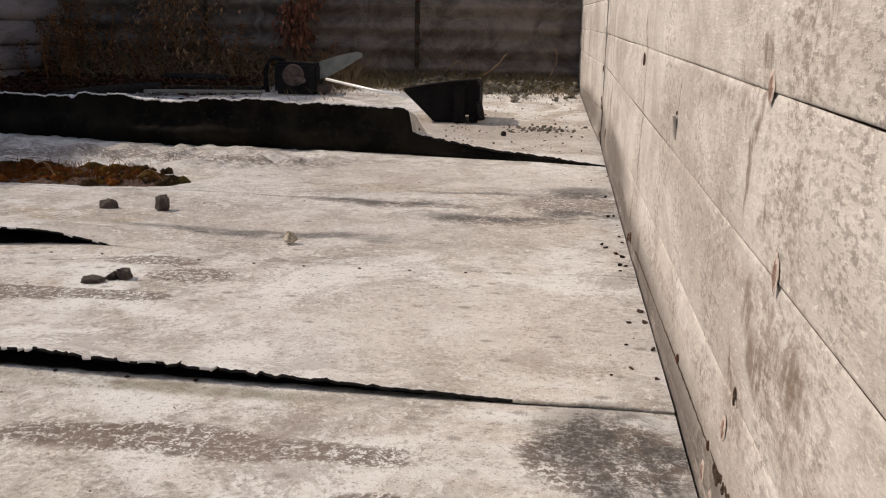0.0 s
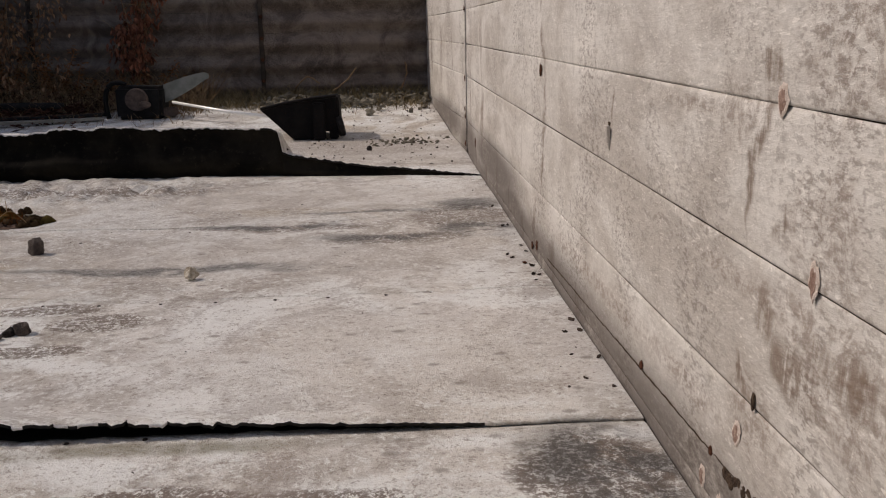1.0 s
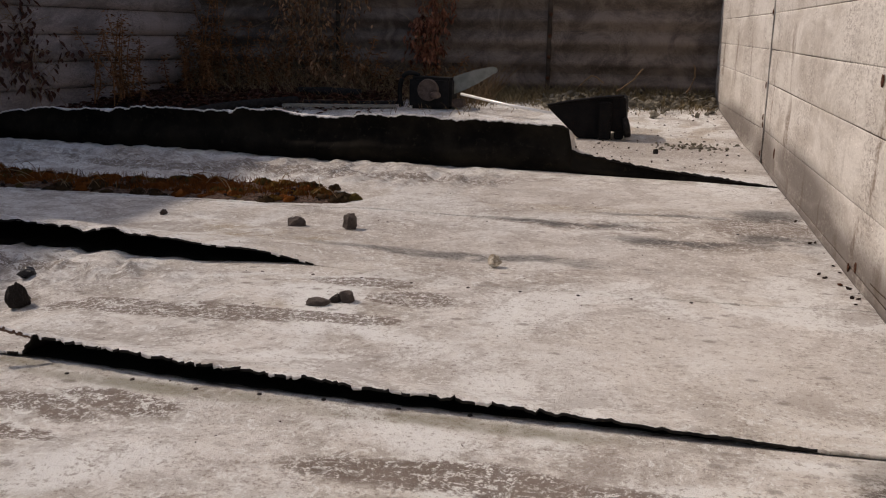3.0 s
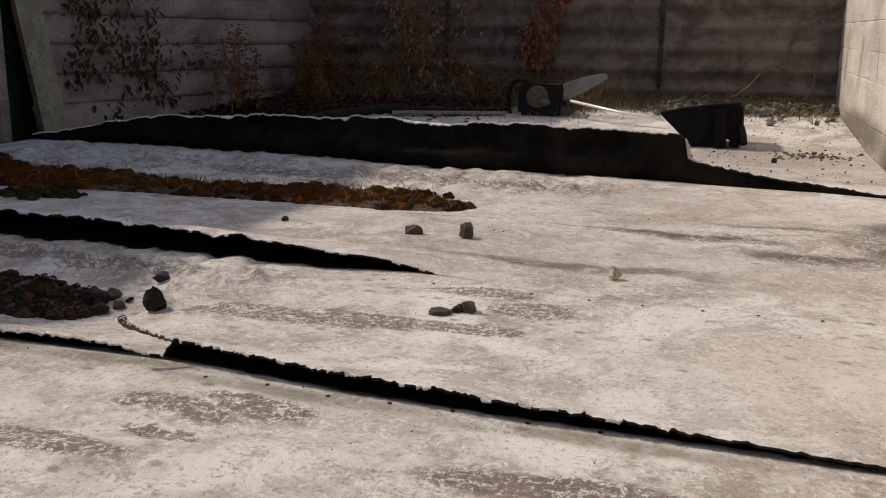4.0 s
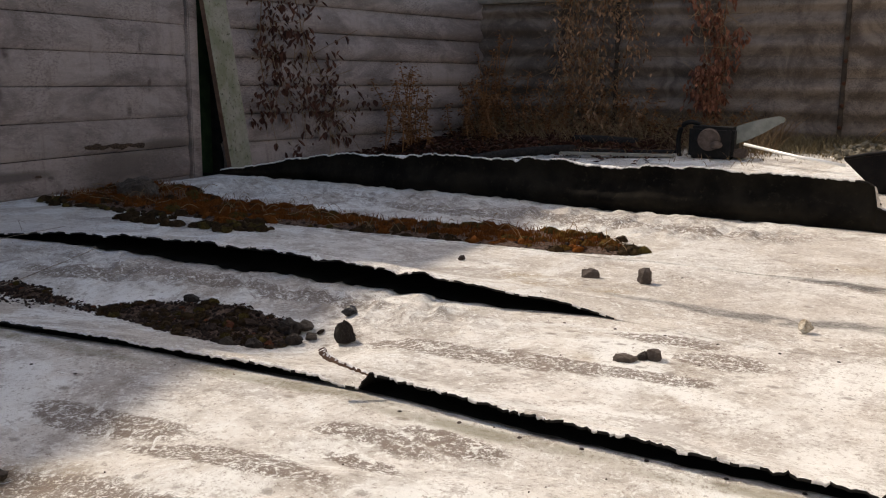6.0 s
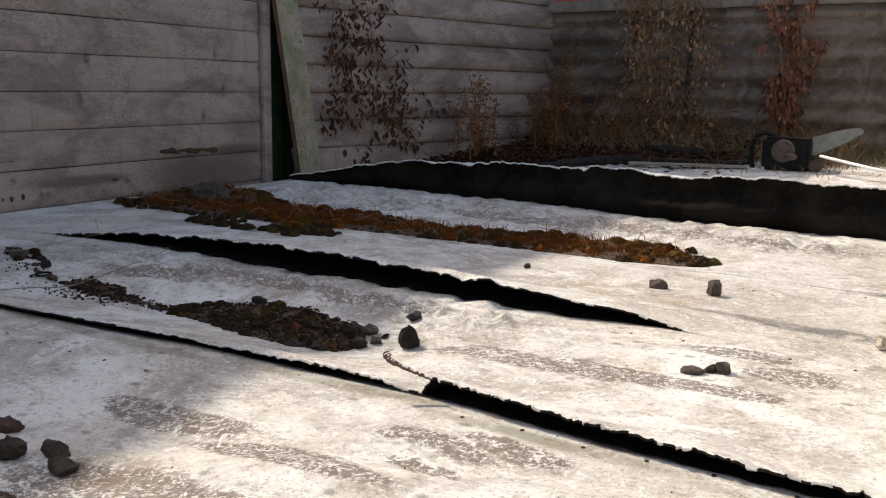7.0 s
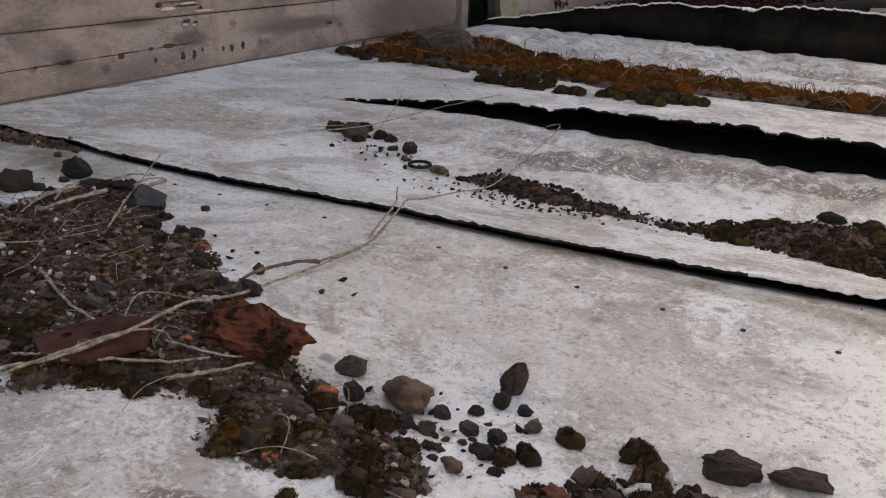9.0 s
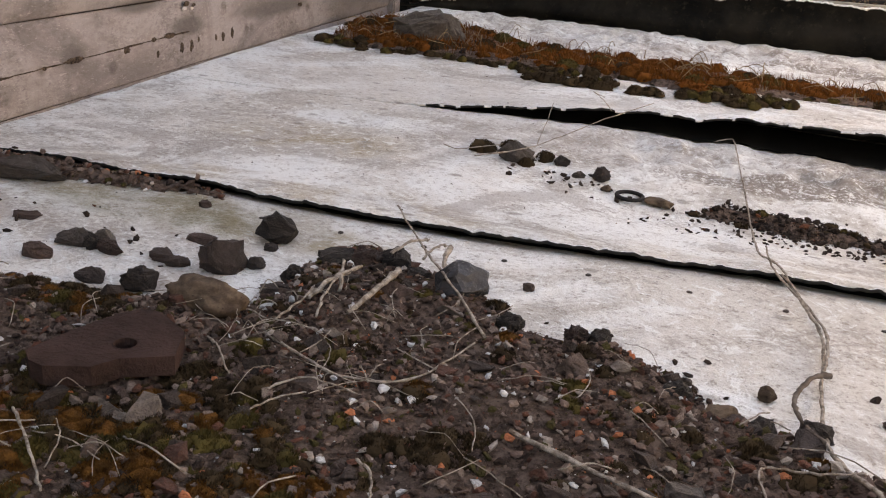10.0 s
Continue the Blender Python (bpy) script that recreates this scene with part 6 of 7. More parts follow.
for cx, cy, rx, ry, n in ((-2.93, 2.36, 0.045, 0.03, 14), (-2.81, 2.35, 0.05, 0.025, 14), (-2.67, 2.33, 0.04, 0.02, 10), (-2.50, 2.36, 0.09, 0.05, 46), (-2.38, 2.42, 0.06, 0.05, 24), (-2.9, 2.46, 0.12, 0.03, 22), (-1.25, 2.90, 0.05, 0.05, 14), (-1.12, 2.74, 0.04, 0.06, 18), (-3.3, 2.5, 0.3, 0.03, 26)):
    for i in range(n):
        x, y = cx + rc.uniform(-rx, rx), cy + rc.uniform(-ry, ry)
        r = rc.uniform(0.010, 0.021)
        places.append((x, y, roof_z(x, y) + 0.008 * rc.random(), r, r * rc.uniform(0.7, 1.1), rc.choice((2, 2, 2, 1))))
for x, y, r in ((-2.93, 2.36, 0.035), (-2.82, 2.36, 0.035), (-2.78, 2.33, 0.03), (-2.66, 2.34, 0.03), (-1.30, 2.92, 0.035), (-1.12, 2.75, 0.03)):
    places.append((x, y, roof_z(x, y), r, r * 0.75, 2))
moss_patch("orange_moss", "orange and green moss bed growing along the lap", places, 170, [MOSS_ORANGE, MOSS_GREEN, MOSS_DARK, MOSS_GOLD], rc)
spots = []
for i in range(9000):
    x, y = c_bed.spot()
    if edge_far(x, y, C_POLY) > 0.04:
        spots.append((x, y, c_bed.top(x, y), rc.uniform(0.012, 0.034), rc.uniform(0.1, 0.9), rc.uniform(0.0006, 0.0013)))
tagged(blades("moss_stalks", spots, MOSS_ORANGE, None, rc), "fine orange stalks standing over the moss", "moss", kind="stuff")
spots = [(x, y, c_bed.top(x, y), rc.uniform(0.005, 0.022)) for x, y in (c_bed.spot() for _ in range(260))]
tagged(chips("moss_bed_pebbles", spots, PEBBLES, None, rc), "pebbles lying in the moss bed", "pebbles", kind="stuff")


# ---- twigs ----
def twig(points, r0, r1, label, name="twig", steps=7, wander=0.0008, seed=1, lift=True, mat=TWIG):
    rng = random.Random(seed)
    line = bent([(x, y, z + (roof_z(x, y) if lift else 0)) for x, y, z in points], steps, wander, rng)
    n = len(line)
    radii = [0.8 * (r0 + (r1 - r0) * i / (n - 1)) for i in range(n)]
    for i in range(3, n, 9):
        radii[i] *= 1.35
    ob = part(name, tube(line, radii, 7, wob=0.20, rng=rng), mat, smooth=True)
    return tagged(ob, label, "twig", "dry stalks on the gravel")


twig([(-2.44, 0.40, 0.015), (-2.39, 0.44, 0.025), (-2.363, 0.475, 0.028), (-2.343, 0.536, 0.035), (-2.337, 0.578, 0.041), (-2.343, 0.617, 0.038), (-2.358, 0.680, 0.018), (-2.364, 0.740, 0.008), (-2.360, 0.835, 0.006), (-2.354, 0.905, 0.007), (-2.354, 0.965, 0.010),
      (-2.387, 1.086, 0.024), (-2.400, 1.125, 0.012), (-2.412, 1.20, 0.008), (-2.416, 1.30, 0.010), (-2.418, 1.431, 0.012), (-2.436, 1.63, 0.010), (-2.452, 1.775, 0.016), (-2.462, 1.80, 0.024), (-2.49, 1.80, 0.022)], 0.0026, 0.0013, "long pale dry stalk lying across the lap", seed=2)
twig([(-2.358, 0.862, 0.010), (-2.350, 0.915, 0.011), (-2.350, 0.965, 0.012), (-2.373, 1.04, 0.018), (-2.390, 1.09, 0.022)], 0.0022, 0.0014, "thick split strand beside the long stalk", seed=35)
twig([(-2.41, 0.415, 0.012), (-2.372, 0.455, 0.028), (-2.350, 0.525, 0.034), (-2.330, 0.565, 0.03), (-2.315, 0.57, 0.02)], 0.0022, 0.0012, "split pale stalk beside the gravel plate", seed=3)
twig([(-2.352, 0.852, 0.012), (-2.366, 0.842, 0.014), (-2.382, 0.805, 0.016), (-2.388, 0.77, 0.016), (-2.380, 0.735, 0.016), (-2.368, 0.71, 0.018)], 0.0034, 0.0018, "dark withered leaf stem beside the stalk", seed=33, mat=WITHERED)
twig([(-2.355, 0.96, 0.014), (-2.375, 1.02, 0.022), (-2.40, 1.09, 0.026), (-2.412, 1.115, 0.045)], 0.0018, 0.0014, "second strand twisted round the stalk", seed=34)
twig([(-2.605, 0.625, 0.02), (-2.493, 0.576, 0.022), (-2.437, 0.561, 0.022), (-2.398, 0.555, 0.022), (-2.337, 0.564, 0.02)], 0.0026, 0.0017, "pale straight stalk across the gravel", seed=6)
twig([(-2.426, 0.465, 0.018), (-2.395, 0.473, 0.022), (-2.37, 0.48, 0.024)], 0.0018, 0.0016, "grey broken stalk on the gravel", seed=4)
twig([(-2.369, 0.478, 0.02), (-2.323, 0.51, 0.022), (-2.285, 0.54, 0.022), (-2.267, 0.574, 0.022)], 0.0022, 0.0014, "grey dry stalk before the brick lump", seed=5)
twig([(-2.319, 0.564, 0.022), (-2.29, 0.574, 0.022), (-2.259, 0.587, 0.022), (-2.242, 0.605, 0.022)], 0.0018, 0.0012, "thin grey stalk by the brick lump", seed=25)
twig([(-2.27, 0.52, 0.018), (-2.254, 0.543, 0.022), (-2.244, 0.566, 0.022), (-2.232, 0.599, 0.022)], 0.0026, 0.0016, "forked grey stalk by the brick lump", seed=26)
twig([(-2.405, 0.583, 0.016), (-2.42, 0.615, 0.03), (-2.415, 0.641, 0.026), (-2.378, 0.647, 0.026), (-2.346, 0.655, 0.03)], 0.0012, 0.0010, "thin curled tendril beside the stalk", seed=11)
twig([(-2.806, 0.599, 0.02), (-2.779, 0.627, 0.026), (-2.73, 0.629, 0.02)], 0.0012, 0.0008, "thin bent stalk on the gravel", seed=10)
twig([(-2.665, 0.777, 0.02), (-2.722, 0.857, 0.03), (-2.791, 0.953, 0.035), (-2.85, 1.04, 0.045)], 0.0018, 0.0014, "thin curved pale stalk on the stones", seed=7)
twig([(-2.788, 0.875, 0.03), (-2.79, 0.82, 0.03), (-2.80, 0.765, 0.024)], 0.0044, 0.0026, "short thick bleached root piece", seed=8)
twig([(-2.758, 0.965, 0.03), (-2.752, 0.924, 0.03), (-2.737, 0.885, 0.02)], 0.0042, 0.0030, "stub of bleached wood in the gravel", seed=9)
twig([(-2.637, 0.413, 0.003), (-2.586, 0.418, 0.003), (-2.525, 0.424, 0.002)], 0.0016, 0.0012, "dark thin stick lying on the felt", seed=27)
twig([(-2.96, 0.50, 0.02), (-2.905, 0.452, 0.03), (-2.872, 0.423, 0.02)], 0.0016, 0.0012, "short bent stalk in the moss", seed=15)
twig([(-2.699, 0.543, 0.02), (-2.681, 0.524, 0.024), (-2.674, 0.506, 0.015)], 0.0016, 0.0010, "small curved pale straw", seed=16)
twig([(-2.893, 0.668, 0.02), (-2.87, 0.645, 0.024), (-2.846, 0.62, 0.016)], 0.0014, 0.0010, "short straight straw by the plate", seed=28)
twig([(-2.854, 0.701, 0.018), (-2.811, 0.672, 0.022), (-2.758, 0.649, 0.022), (-2.704, 0.666, 0.02), (-2.672, 0.765, 0.018)], 0.0018, 0.0010, "long bowed dry stem on the gravel", seed=29)
twig([(-2.804, 0.567, 0.018), (-2.787, 0.601, 0.02), (-2.74, 0.64, 0.018)], 0.0011, 0.0008, "thin pale straw over the gravel", seed=30)
twig([(-2.86, 1.44, 0.02), (-2.78, 1.54, 0.03), (-2.70, 1.68, 0.055), (-2.613, 1.82, 0.075)], 0.0014, 0.0009, "thin dry stem rising over the lap", seed=12)
twig([(-2.79, 1.60, 0.01), (-2.785, 1.64, 0.04), (-2.78, 1.666, 0.075)], 0.0012, 0.0008, "thin upright dry stem", seed=13)
twig([(-2.68, 1.72, 0.06), (-2.70, 1.73, 0.085), (-2.72, 1.74, 0.095), (-2.70, 1.75, 0.09)], 0.0010, 0.0008, "fine curled tendril above the felt", seed=14)
twig([(-2.94, 1.53, 0.008), (-2.90, 1.50, 0.012), (-2.84, 1.55, 0.02)], 0.0012, 0.0008, "fine twig by the moss cushion", seed=31)
for k, (pts, r) in enumerate((
        ([(-2.851, 0.785, 0.020), (-2.842, 0.815, 0.030), (-2.823, 0.858, 0.034)], 0.0036), ([(-2.829, 0.812, 0.022), (-2.838, 0.84, 0.034), (-2.852, 0.875, 0.030)], 0.0026),
        ([(-2.808, 0.905, 0.036), (-2.796, 0.935, 0.040), (-2.785, 0.970, 0.034)], 0.0026), ([(-2.775, 0.915, 0.030), (-2.768, 0.945, 0.036), (-2.765, 0.975, 0.028)], 0.0020),
        ([(-2.829, 0.755, 0.018), (-2.836, 0.80, 0.030), (-2.833, 0.85, 0.028)], 0.0018), ([(-2.86, 0.73, 0.018), (-2.85, 0.775, 0.026), (-2.86, 0.82, 0.020)], 0.0016))):
    twig(pts, r, r * 0.6, "short bleached root in the gravel", seed=50 + k, wander=0.0014)
rt = random.Random(77)
straws = bmesh.new()
for i in range(150):
    x, y = g_bed.spot() if i < 118 else (rt.gauss(-2.82, 0.07), rt.gauss(0.72, 0.06))
    a, l = rt.uniform(0, 6.3), rt.uniform(0.02, 0.085)
    z = g_bed.top(x, y) + 0.006
    line = bent([(x, y, z), (x + math.cos(a) * l * 0.5, y + math.sin(a) * l * 0.5, z + rt.uniform(0, 0.012)), (x + math.cos(a + 0.2) * l, y + math.sin(a + 0.2) * l, z)], 4, 0.0006, rt)
    tube(line, rt.uniform(0.0003, 0.0007), 5, straws)
tagged(part("dry_stalk_litter", straws, TWIG, smooth=True), "short broken straws littering the gravel", "straw", kind="stuff")
moss_straw = bmesh.new()
for i in range(90):
    x, y = c_bed.spot()
    a, l = rt.uniform(0, 6.3), rt.uniform(0.03, 0.10)
    z = c_bed.top(x, y) + 0.012
    tube(bent([(x, y, z), (x + math.cos(a) * l * 0.5, y + math.sin(a) * l * 0.5, z + rt.uniform(0, 0.04)), (x + math.cos(a) * l, y + math.sin(a) * l, z + rt.uniform(0, 0.03))], 4, 0.001, rt), 0.0011, 4, moss_straw)
tagged(part("moss_straws", moss_straw, STRAW, smooth=True), "dry straws lying in the orange moss", "straw", kind="stuff")


# ---- rusty plates ----
def plate(name, outline, thick, holes, at, material, label):
    """A flat broken plate with holes through it: (x, y, r)."""
    thing = empty(name, at, label, "plate")
    bm = bmesh.new()
    loops = [[(x + 0.0012 * noise.noise(Vector((x * 90, y * 90, 0))), y) for x, y in outline]]
    loops += [[(x + r * math.cos(2 * math.pi * k / 14), y + r * math.sin(2 * math.pi * k / 14)) for k in range(14)] for x, y, r in holes]
    edges = []
    for loop in loops:
        vs = [bm.verts.new((x, y, 0)) for x, y in loop]
        edges += [bm.edges.new((p, q)) for p, q in zip(vs, vs[1:] + vs[:1])]
    bmesh.ops.triangle_fill(bm, edges=edges, use_beauty=True, use_dissolve=False)
    made = bmesh.ops.extrude_face_region(bm, geom=list(bm.faces))
    for v in made["geom"]:
        if isinstance(v, bmesh.types.BMVert):
            v.co.z += thick
    bmesh.ops.recalc_face_normals(bm, faces=bm.faces)
    ob = part("slab", bm, material, thing)
    for x, y, r in holes:
        rb = tube([(x + 1.06 * r * math.cos(t), y + 1.06 * r * math.sin(t), thick) for t in (2 * math.pi * k / 14 for k in range(15))], 0.0007, 5)
        part("rim", rb, material, ob)
    return thing


p1 = plate("red_plate", [(-0.052, -0.030), (-0.014, -0.050), (0.035, -0.034), (0.058, 0.02), (0.02, 0.062), (-0.028, 0.040)], 0.008, [(-0.026, -0.010, 0.0058), (-0.001, 0.008, 0.0045), (0.020, 0.028, 0.0055)],
           (-2.378, 0.522, roof_z(-2.378, 0.522) + 0.018), RED_PLATE, "dark red plate with three drilled holes in the gravel")
p1.rotation_euler = (0.06, -0.04, 0.0)
p2 = plate("iron_plate", [(-0.063, -0.043), (-0.051, -0.055), (-0.035, -0.058), (-0.001, -0.043), (0.010, -0.023), (0.047, 0.000), (0.031, 0.040), (-0.007, 0.063), (-0.024, 0.061), (-0.036, 0.046), (-0.044, 0.028), (-0.055, -0.009)], 0.018, [(0.0, 0.0, 0.0095)],
           (-2.930, 0.598, roof_z(-2.930, 0.598) + 0.019), IRON_PLATE, "thick rusty brown plate with one bolt hole")
p2.rotation_euler = (0.03, 0.02, 0.0)


# ---- far end: machine, hood, rod ----
def chainsaw():
    thing = empty("chainsaw", (-1.53, 5.45, roof_z(-1.53, 5.45)), "old black chainsaw with a pale blade, lying on the roof", "chainsaw")
    z0 = roof_z(-1.53, 5.45)
    bm = bmesh.new()
    box(bm, (-1.625, 5.42, z0), (-1.365, 5.60, z0 + 0.185), 0.018)
    for v in bm.verts:
        v.co.z += 0.05 * (v.co.x + 1.40) * -0.5 if v.co.z > z0 + 0.1 else 0
    adopt(part("body", bm, BLACK_PLASTIC), thing)
    bm = bmesh.new()
    bmesh.ops.create_cone(bm, cap_ends=True, segments=32, radius1=0.066, radius2=0.060, depth=0.03, matrix=pose(-1.505, 5.408, z0 + 0.112, 90, 0, 0))
    disc = adopt(part("disc_cover", bm, WORN_DISC, None, "worn brown round starter cover"), thing)
    bm = bmesh.new()
    bmesh.ops.create_uvsphere(bm, u_segments=16, v_segments=10, radius=0.027, matrix=pose(-1.455, 5.384, z0 + 0.085) @ Matrix.Diagonal((1.35, 0.9, 0.8, 1)))
    part("knob", bm, WORN_DISC, disc, smooth=True)
    arch = bent([(-1.58, 5.5, z0 + 0.192), (-1.63, 5.5, z0 + 0.208), (-1.675, 5.5, z0 + 0.19), (-1.70, 5.5, z0 + 0.13), (-1.70, 5.5, z0 + 0.05), (-1.69, 5.5, z0 + 0.0)], 5)
    adopt(part("handle", tube(arch, 0.014, 9), BLACK_PLASTIC, smooth=True), thing)
    bm = bmesh.new()
    outline = []
    root_a, root_b, tip = Vector((-1.37, z0 + 0.085)), Vector((-1.37, z0 + 0.19)), Vector((-1.105, z0 + 0.245))
    for u in np.linspace(0, 1, 12):
        outline.append(root_a.lerp(tip + Vector((-0.02, -0.030)), u) + Vector((0, -0.010 * math.sin(math.pi * u))))
    for a in np.linspace(-1.0, 1.7, 8):
        outline.append(tip + Vector((-0.026 + 0.026 * math.cos(a), -0.012 + 0.020 * math.sin(a))))
    for u in np.linspace(0, 1, 12):
        outline.append((tip + Vector((-0.035, 0.010))).lerp(root_b, u) + Vector((0, 0.006 * math.sin(math.pi * u))))
    front = [bm.verts.new((p.x, 5.50, p.y)) for p in outline]
    rear = [bm.verts.new((p.x, 5.506, p.y)) for p in outline]
    bm.faces.new(front)
    bm.faces.new(rear[::-1])
    for i in range(len(front)):
        bm.faces.new((front[i], rear[i], rear[(i + 1) % len(rear)], front[(i + 1) % len(front)]))
    bmesh.ops.recalc_face_normals(bm, faces=bm.faces)
    adopt(part("blade", bm, STEEL, None, "pale dull metal blade"), thing)
    bm = bmesh.new()
    box(bm, (-1.375, 5.44, z0 + 0.012), (-1.30, 5.54, z0 + 0.06), 0.008)
    adopt(part("guard", bm, WORN_DISC, None, "grey-brown metal guard"), thing)


chainsaw()
rod = tube([(-1.30, 5.40, roof_z(-1.3, 5.4) + 0.10), (-1.0, 5.25, roof_z(-1, 5.25) + 0.067), (-0.735, 5.13, roof_z(-0.735, 5.13) + 0.045)], 0.0085, 12)
tagged(part("metal_rod", rod, CHROME, smooth=True), "bright straight metal rod leaning between saw and hood", "rod")


def iron_hood():
    """A hollow, tapering black hood on its side with two feet."""
    x0, y0 = -0.50, 4.64
    z0 = roof_z(x0, y0)
    thing = empty("iron_hood", (x0, y0, z0), "black rusty iron hood lying on its side on the felt", "hood")
    side = [(-0.70, 0.150), (-0.60, 0.172), (-0.45, 0.196), (-0.33, 0.206), (-0.318, 0.19), (-0.318, 0.045), (-0.36, 0.036), (-0.40, 0.040), (-0.41, 0.075), (-0.43, 0.07), (-0.445, 0.0), (-0.545, 0.0), (-0.60, 0.055)]
    bm = bmesh.new()
    ring = []
    for y, s in ((4.58, 1.0), (4.70, 1.03), (4.82, 0.95)):
        ring.append([bm.verts.new((x0 + (x - x0) * s, y + 0.03 * (x + 0.5), z0 + z * s)) for x, z in side])
    n = len(side)
    for a, b in zip(ring, ring[1:]):
        for i in range(n):
            bm.faces.new((a[i], a[(i + 1) % n], b[(i + 1) % n], b[i]))
    bm.faces.new(ring[0])
    bm.faces.new(ring[-1][::-1])
    bmesh.ops.recalc_face_normals(bm, faces=bm.faces)
    bmesh.ops.bevel(bm, geom=[e for e in bm.edges if e.calc_face_angle(0) > 0.5], offset=0.006, segments=2, affect="EDGES")
    adopt(part("shell", bm, BLUE_BLACK), thing)
    bm = tube([(-0.695, 4.57, z0 + 0.155), (-0.60, 4.568, z0 + 0.176), (-0.45, 4.57, z0 + 0.199), (-0.33, 4.575, z0 + 0.21)], 0.006, 8)
    adopt(part("rolled_rim", bm, BLUE_BLACK, None, "rusty rolled rim"), thing)
    bm = bmesh.new()
    box(bm, (-0.445, 4.55, z0 + 0.0), (-0.385, 4.585, z0 + 0.18), 0.006)
    adopt(part("bracket", bm, BLUE_BLACK), thing)
    bm = bmesh.new()
    bmesh.ops.create_cone(bm, cap_ends=True, segments=20, radius1=0.05, radius2=0.05, depth=0.03, matrix=pose(-0.315, 4.60, z0 + 0.06, 0, 78, 10))
    bmesh.ops.bevel(bm, geom=list(bm.edges), offset=0.004, segments=1, affect="EDGES")
    adopt(part("end_disc", bm, RUBBER, None, "chewed black end disc"), thing)
    bm = bmesh.new()
    box(bm, (-0.37, 4.58, z0), (-0.325, 4.62, z0 + 0.045), 0.006)
    adopt(part("foot", bm, BLUE_BLACK), thing)


iron_hood()
for x, y, s, mat, label in ((-0.80, 3.80, 0.055, RED_ROCK, "red-brown crumbling brick piece on the felt"), (-0.74, 3.82, 0.035, RED_ROCK, "small brick crumb on the felt"),
                            (-1.30, 3.78, 0.05, DARK_STONE, "dark lump behind the rolled edge"), (-0.99, 3.80, 0.04, DARK_STONE, "dark flat lump behind the rolled edge")):
    stone(x, y, (s, s * 0.7, s * 0.6), x * 7, mat, label, detail=3)


# ---- hoses, planks and rubbish in front of the far wall ----
def hose(points, r, label, mat=RUBBER, name="hose"):
    ob = part(name, tube(bent([(x, y, roof_z(x, y) + z) for x, y, z in points], 8), r, 10), mat, smooth=True)
    return tagged(ob, label, "hose", "black hoses by the far wall")


hose([(-2.75, 4.85, 0.02), (-2.60, 5.05, 0.035), (-2.35, 5.25, 0.045), (-2.30, 5.32, 0.04)], 0.026, "thick black hose end on the roof")
hose([(-2.45, 5.75, 0.04), (-2.25, 5.70, 0.05), (-2.02, 5.72, 0.04)], 0.034, "thick black rubber roll by the wall")
hose([(-3.3, 5.5, 0.02), (-2.9, 5.45, 0.02), (-2.4, 5.4, 0.022), (-1.9, 5.48, 0.02), (-1.72, 5.55, 0.02)], 0.012, "thin black cable lying along the wall")
for pts, label in ((((-2.35, 5.22), (-1.70, 5.42)), "narrow grey weathered plank lying by the saw"), (((-2.9, 5.36), (-1.75, 5.62)), "dark flat batten lying by the far wall")):
    (xa, ya), (xb, yb) = pts
    l = math.hypot(xb - xa, yb - ya)
    bm = bmesh.new()
    box(bm, (-l / 2, -0.03, 0), (l / 2, 0.03, 0.016), 0.003)
    ob = part("plank", bm, GREY_WOOD if "grey" in label else BROWN_WOOD)
    xm, ym = (xa + xb) / 2, (ya + yb) / 2
    ob.matrix_world = pose(xm, ym, roof_z(xm, ym) + 0.012, 0, 0, math.degrees(math.atan2(yb - ya, xb - xa)))
    tagged(ob, label, "plank")


def leaning_plank():
    thing = empty("leaning_plank", (-3.74, 3.82, roof_z(-3.74, 3.82)), "green-stained old plank leaning against the wall", "plank")
    bm = bmesh.new()
    zb = roof_z(-3.74, 3.82)
    n = 24
    for i in range(n + 1):
        u = i / n
        y = 3.82 - 0.24 * u
        x = -3.70 - 0.10 * u
        z = zb + 1.75 * u
        w = 0.175
        j = 0.003 * noise.noise(Vector((u * 30, 0, 3)))
        for dx, dy in ((0.0, j), (0.0, w + j), (-0.03, w), (-0.03, 0)):
            bm.verts.new((x + dx, y + dy, z))
    bm.verts.ensure_lookup_table()
    for i in range(n):
        for k in range(4):
            a, b = 4 * i + k, 4 * i + (k + 1) % 4
            f = bm.faces.new((bm.verts[a], bm.verts[b], bm.verts[b + 4], bm.verts[a + 4]))
            f.material_index = 1 if k == 3 else 0
    bm.faces.new([bm.verts[k] for k in range(4)])
    bm.faces.new([bm.verts[4 * n + k] for k in range(4)][::-1])
    bmesh.ops.recalc_face_normals(bm, faces=bm.faces)
    adopt(part("board", bm, [MOULD_WOOD, BROWN_WOOD]), thing)


leaning_plank()


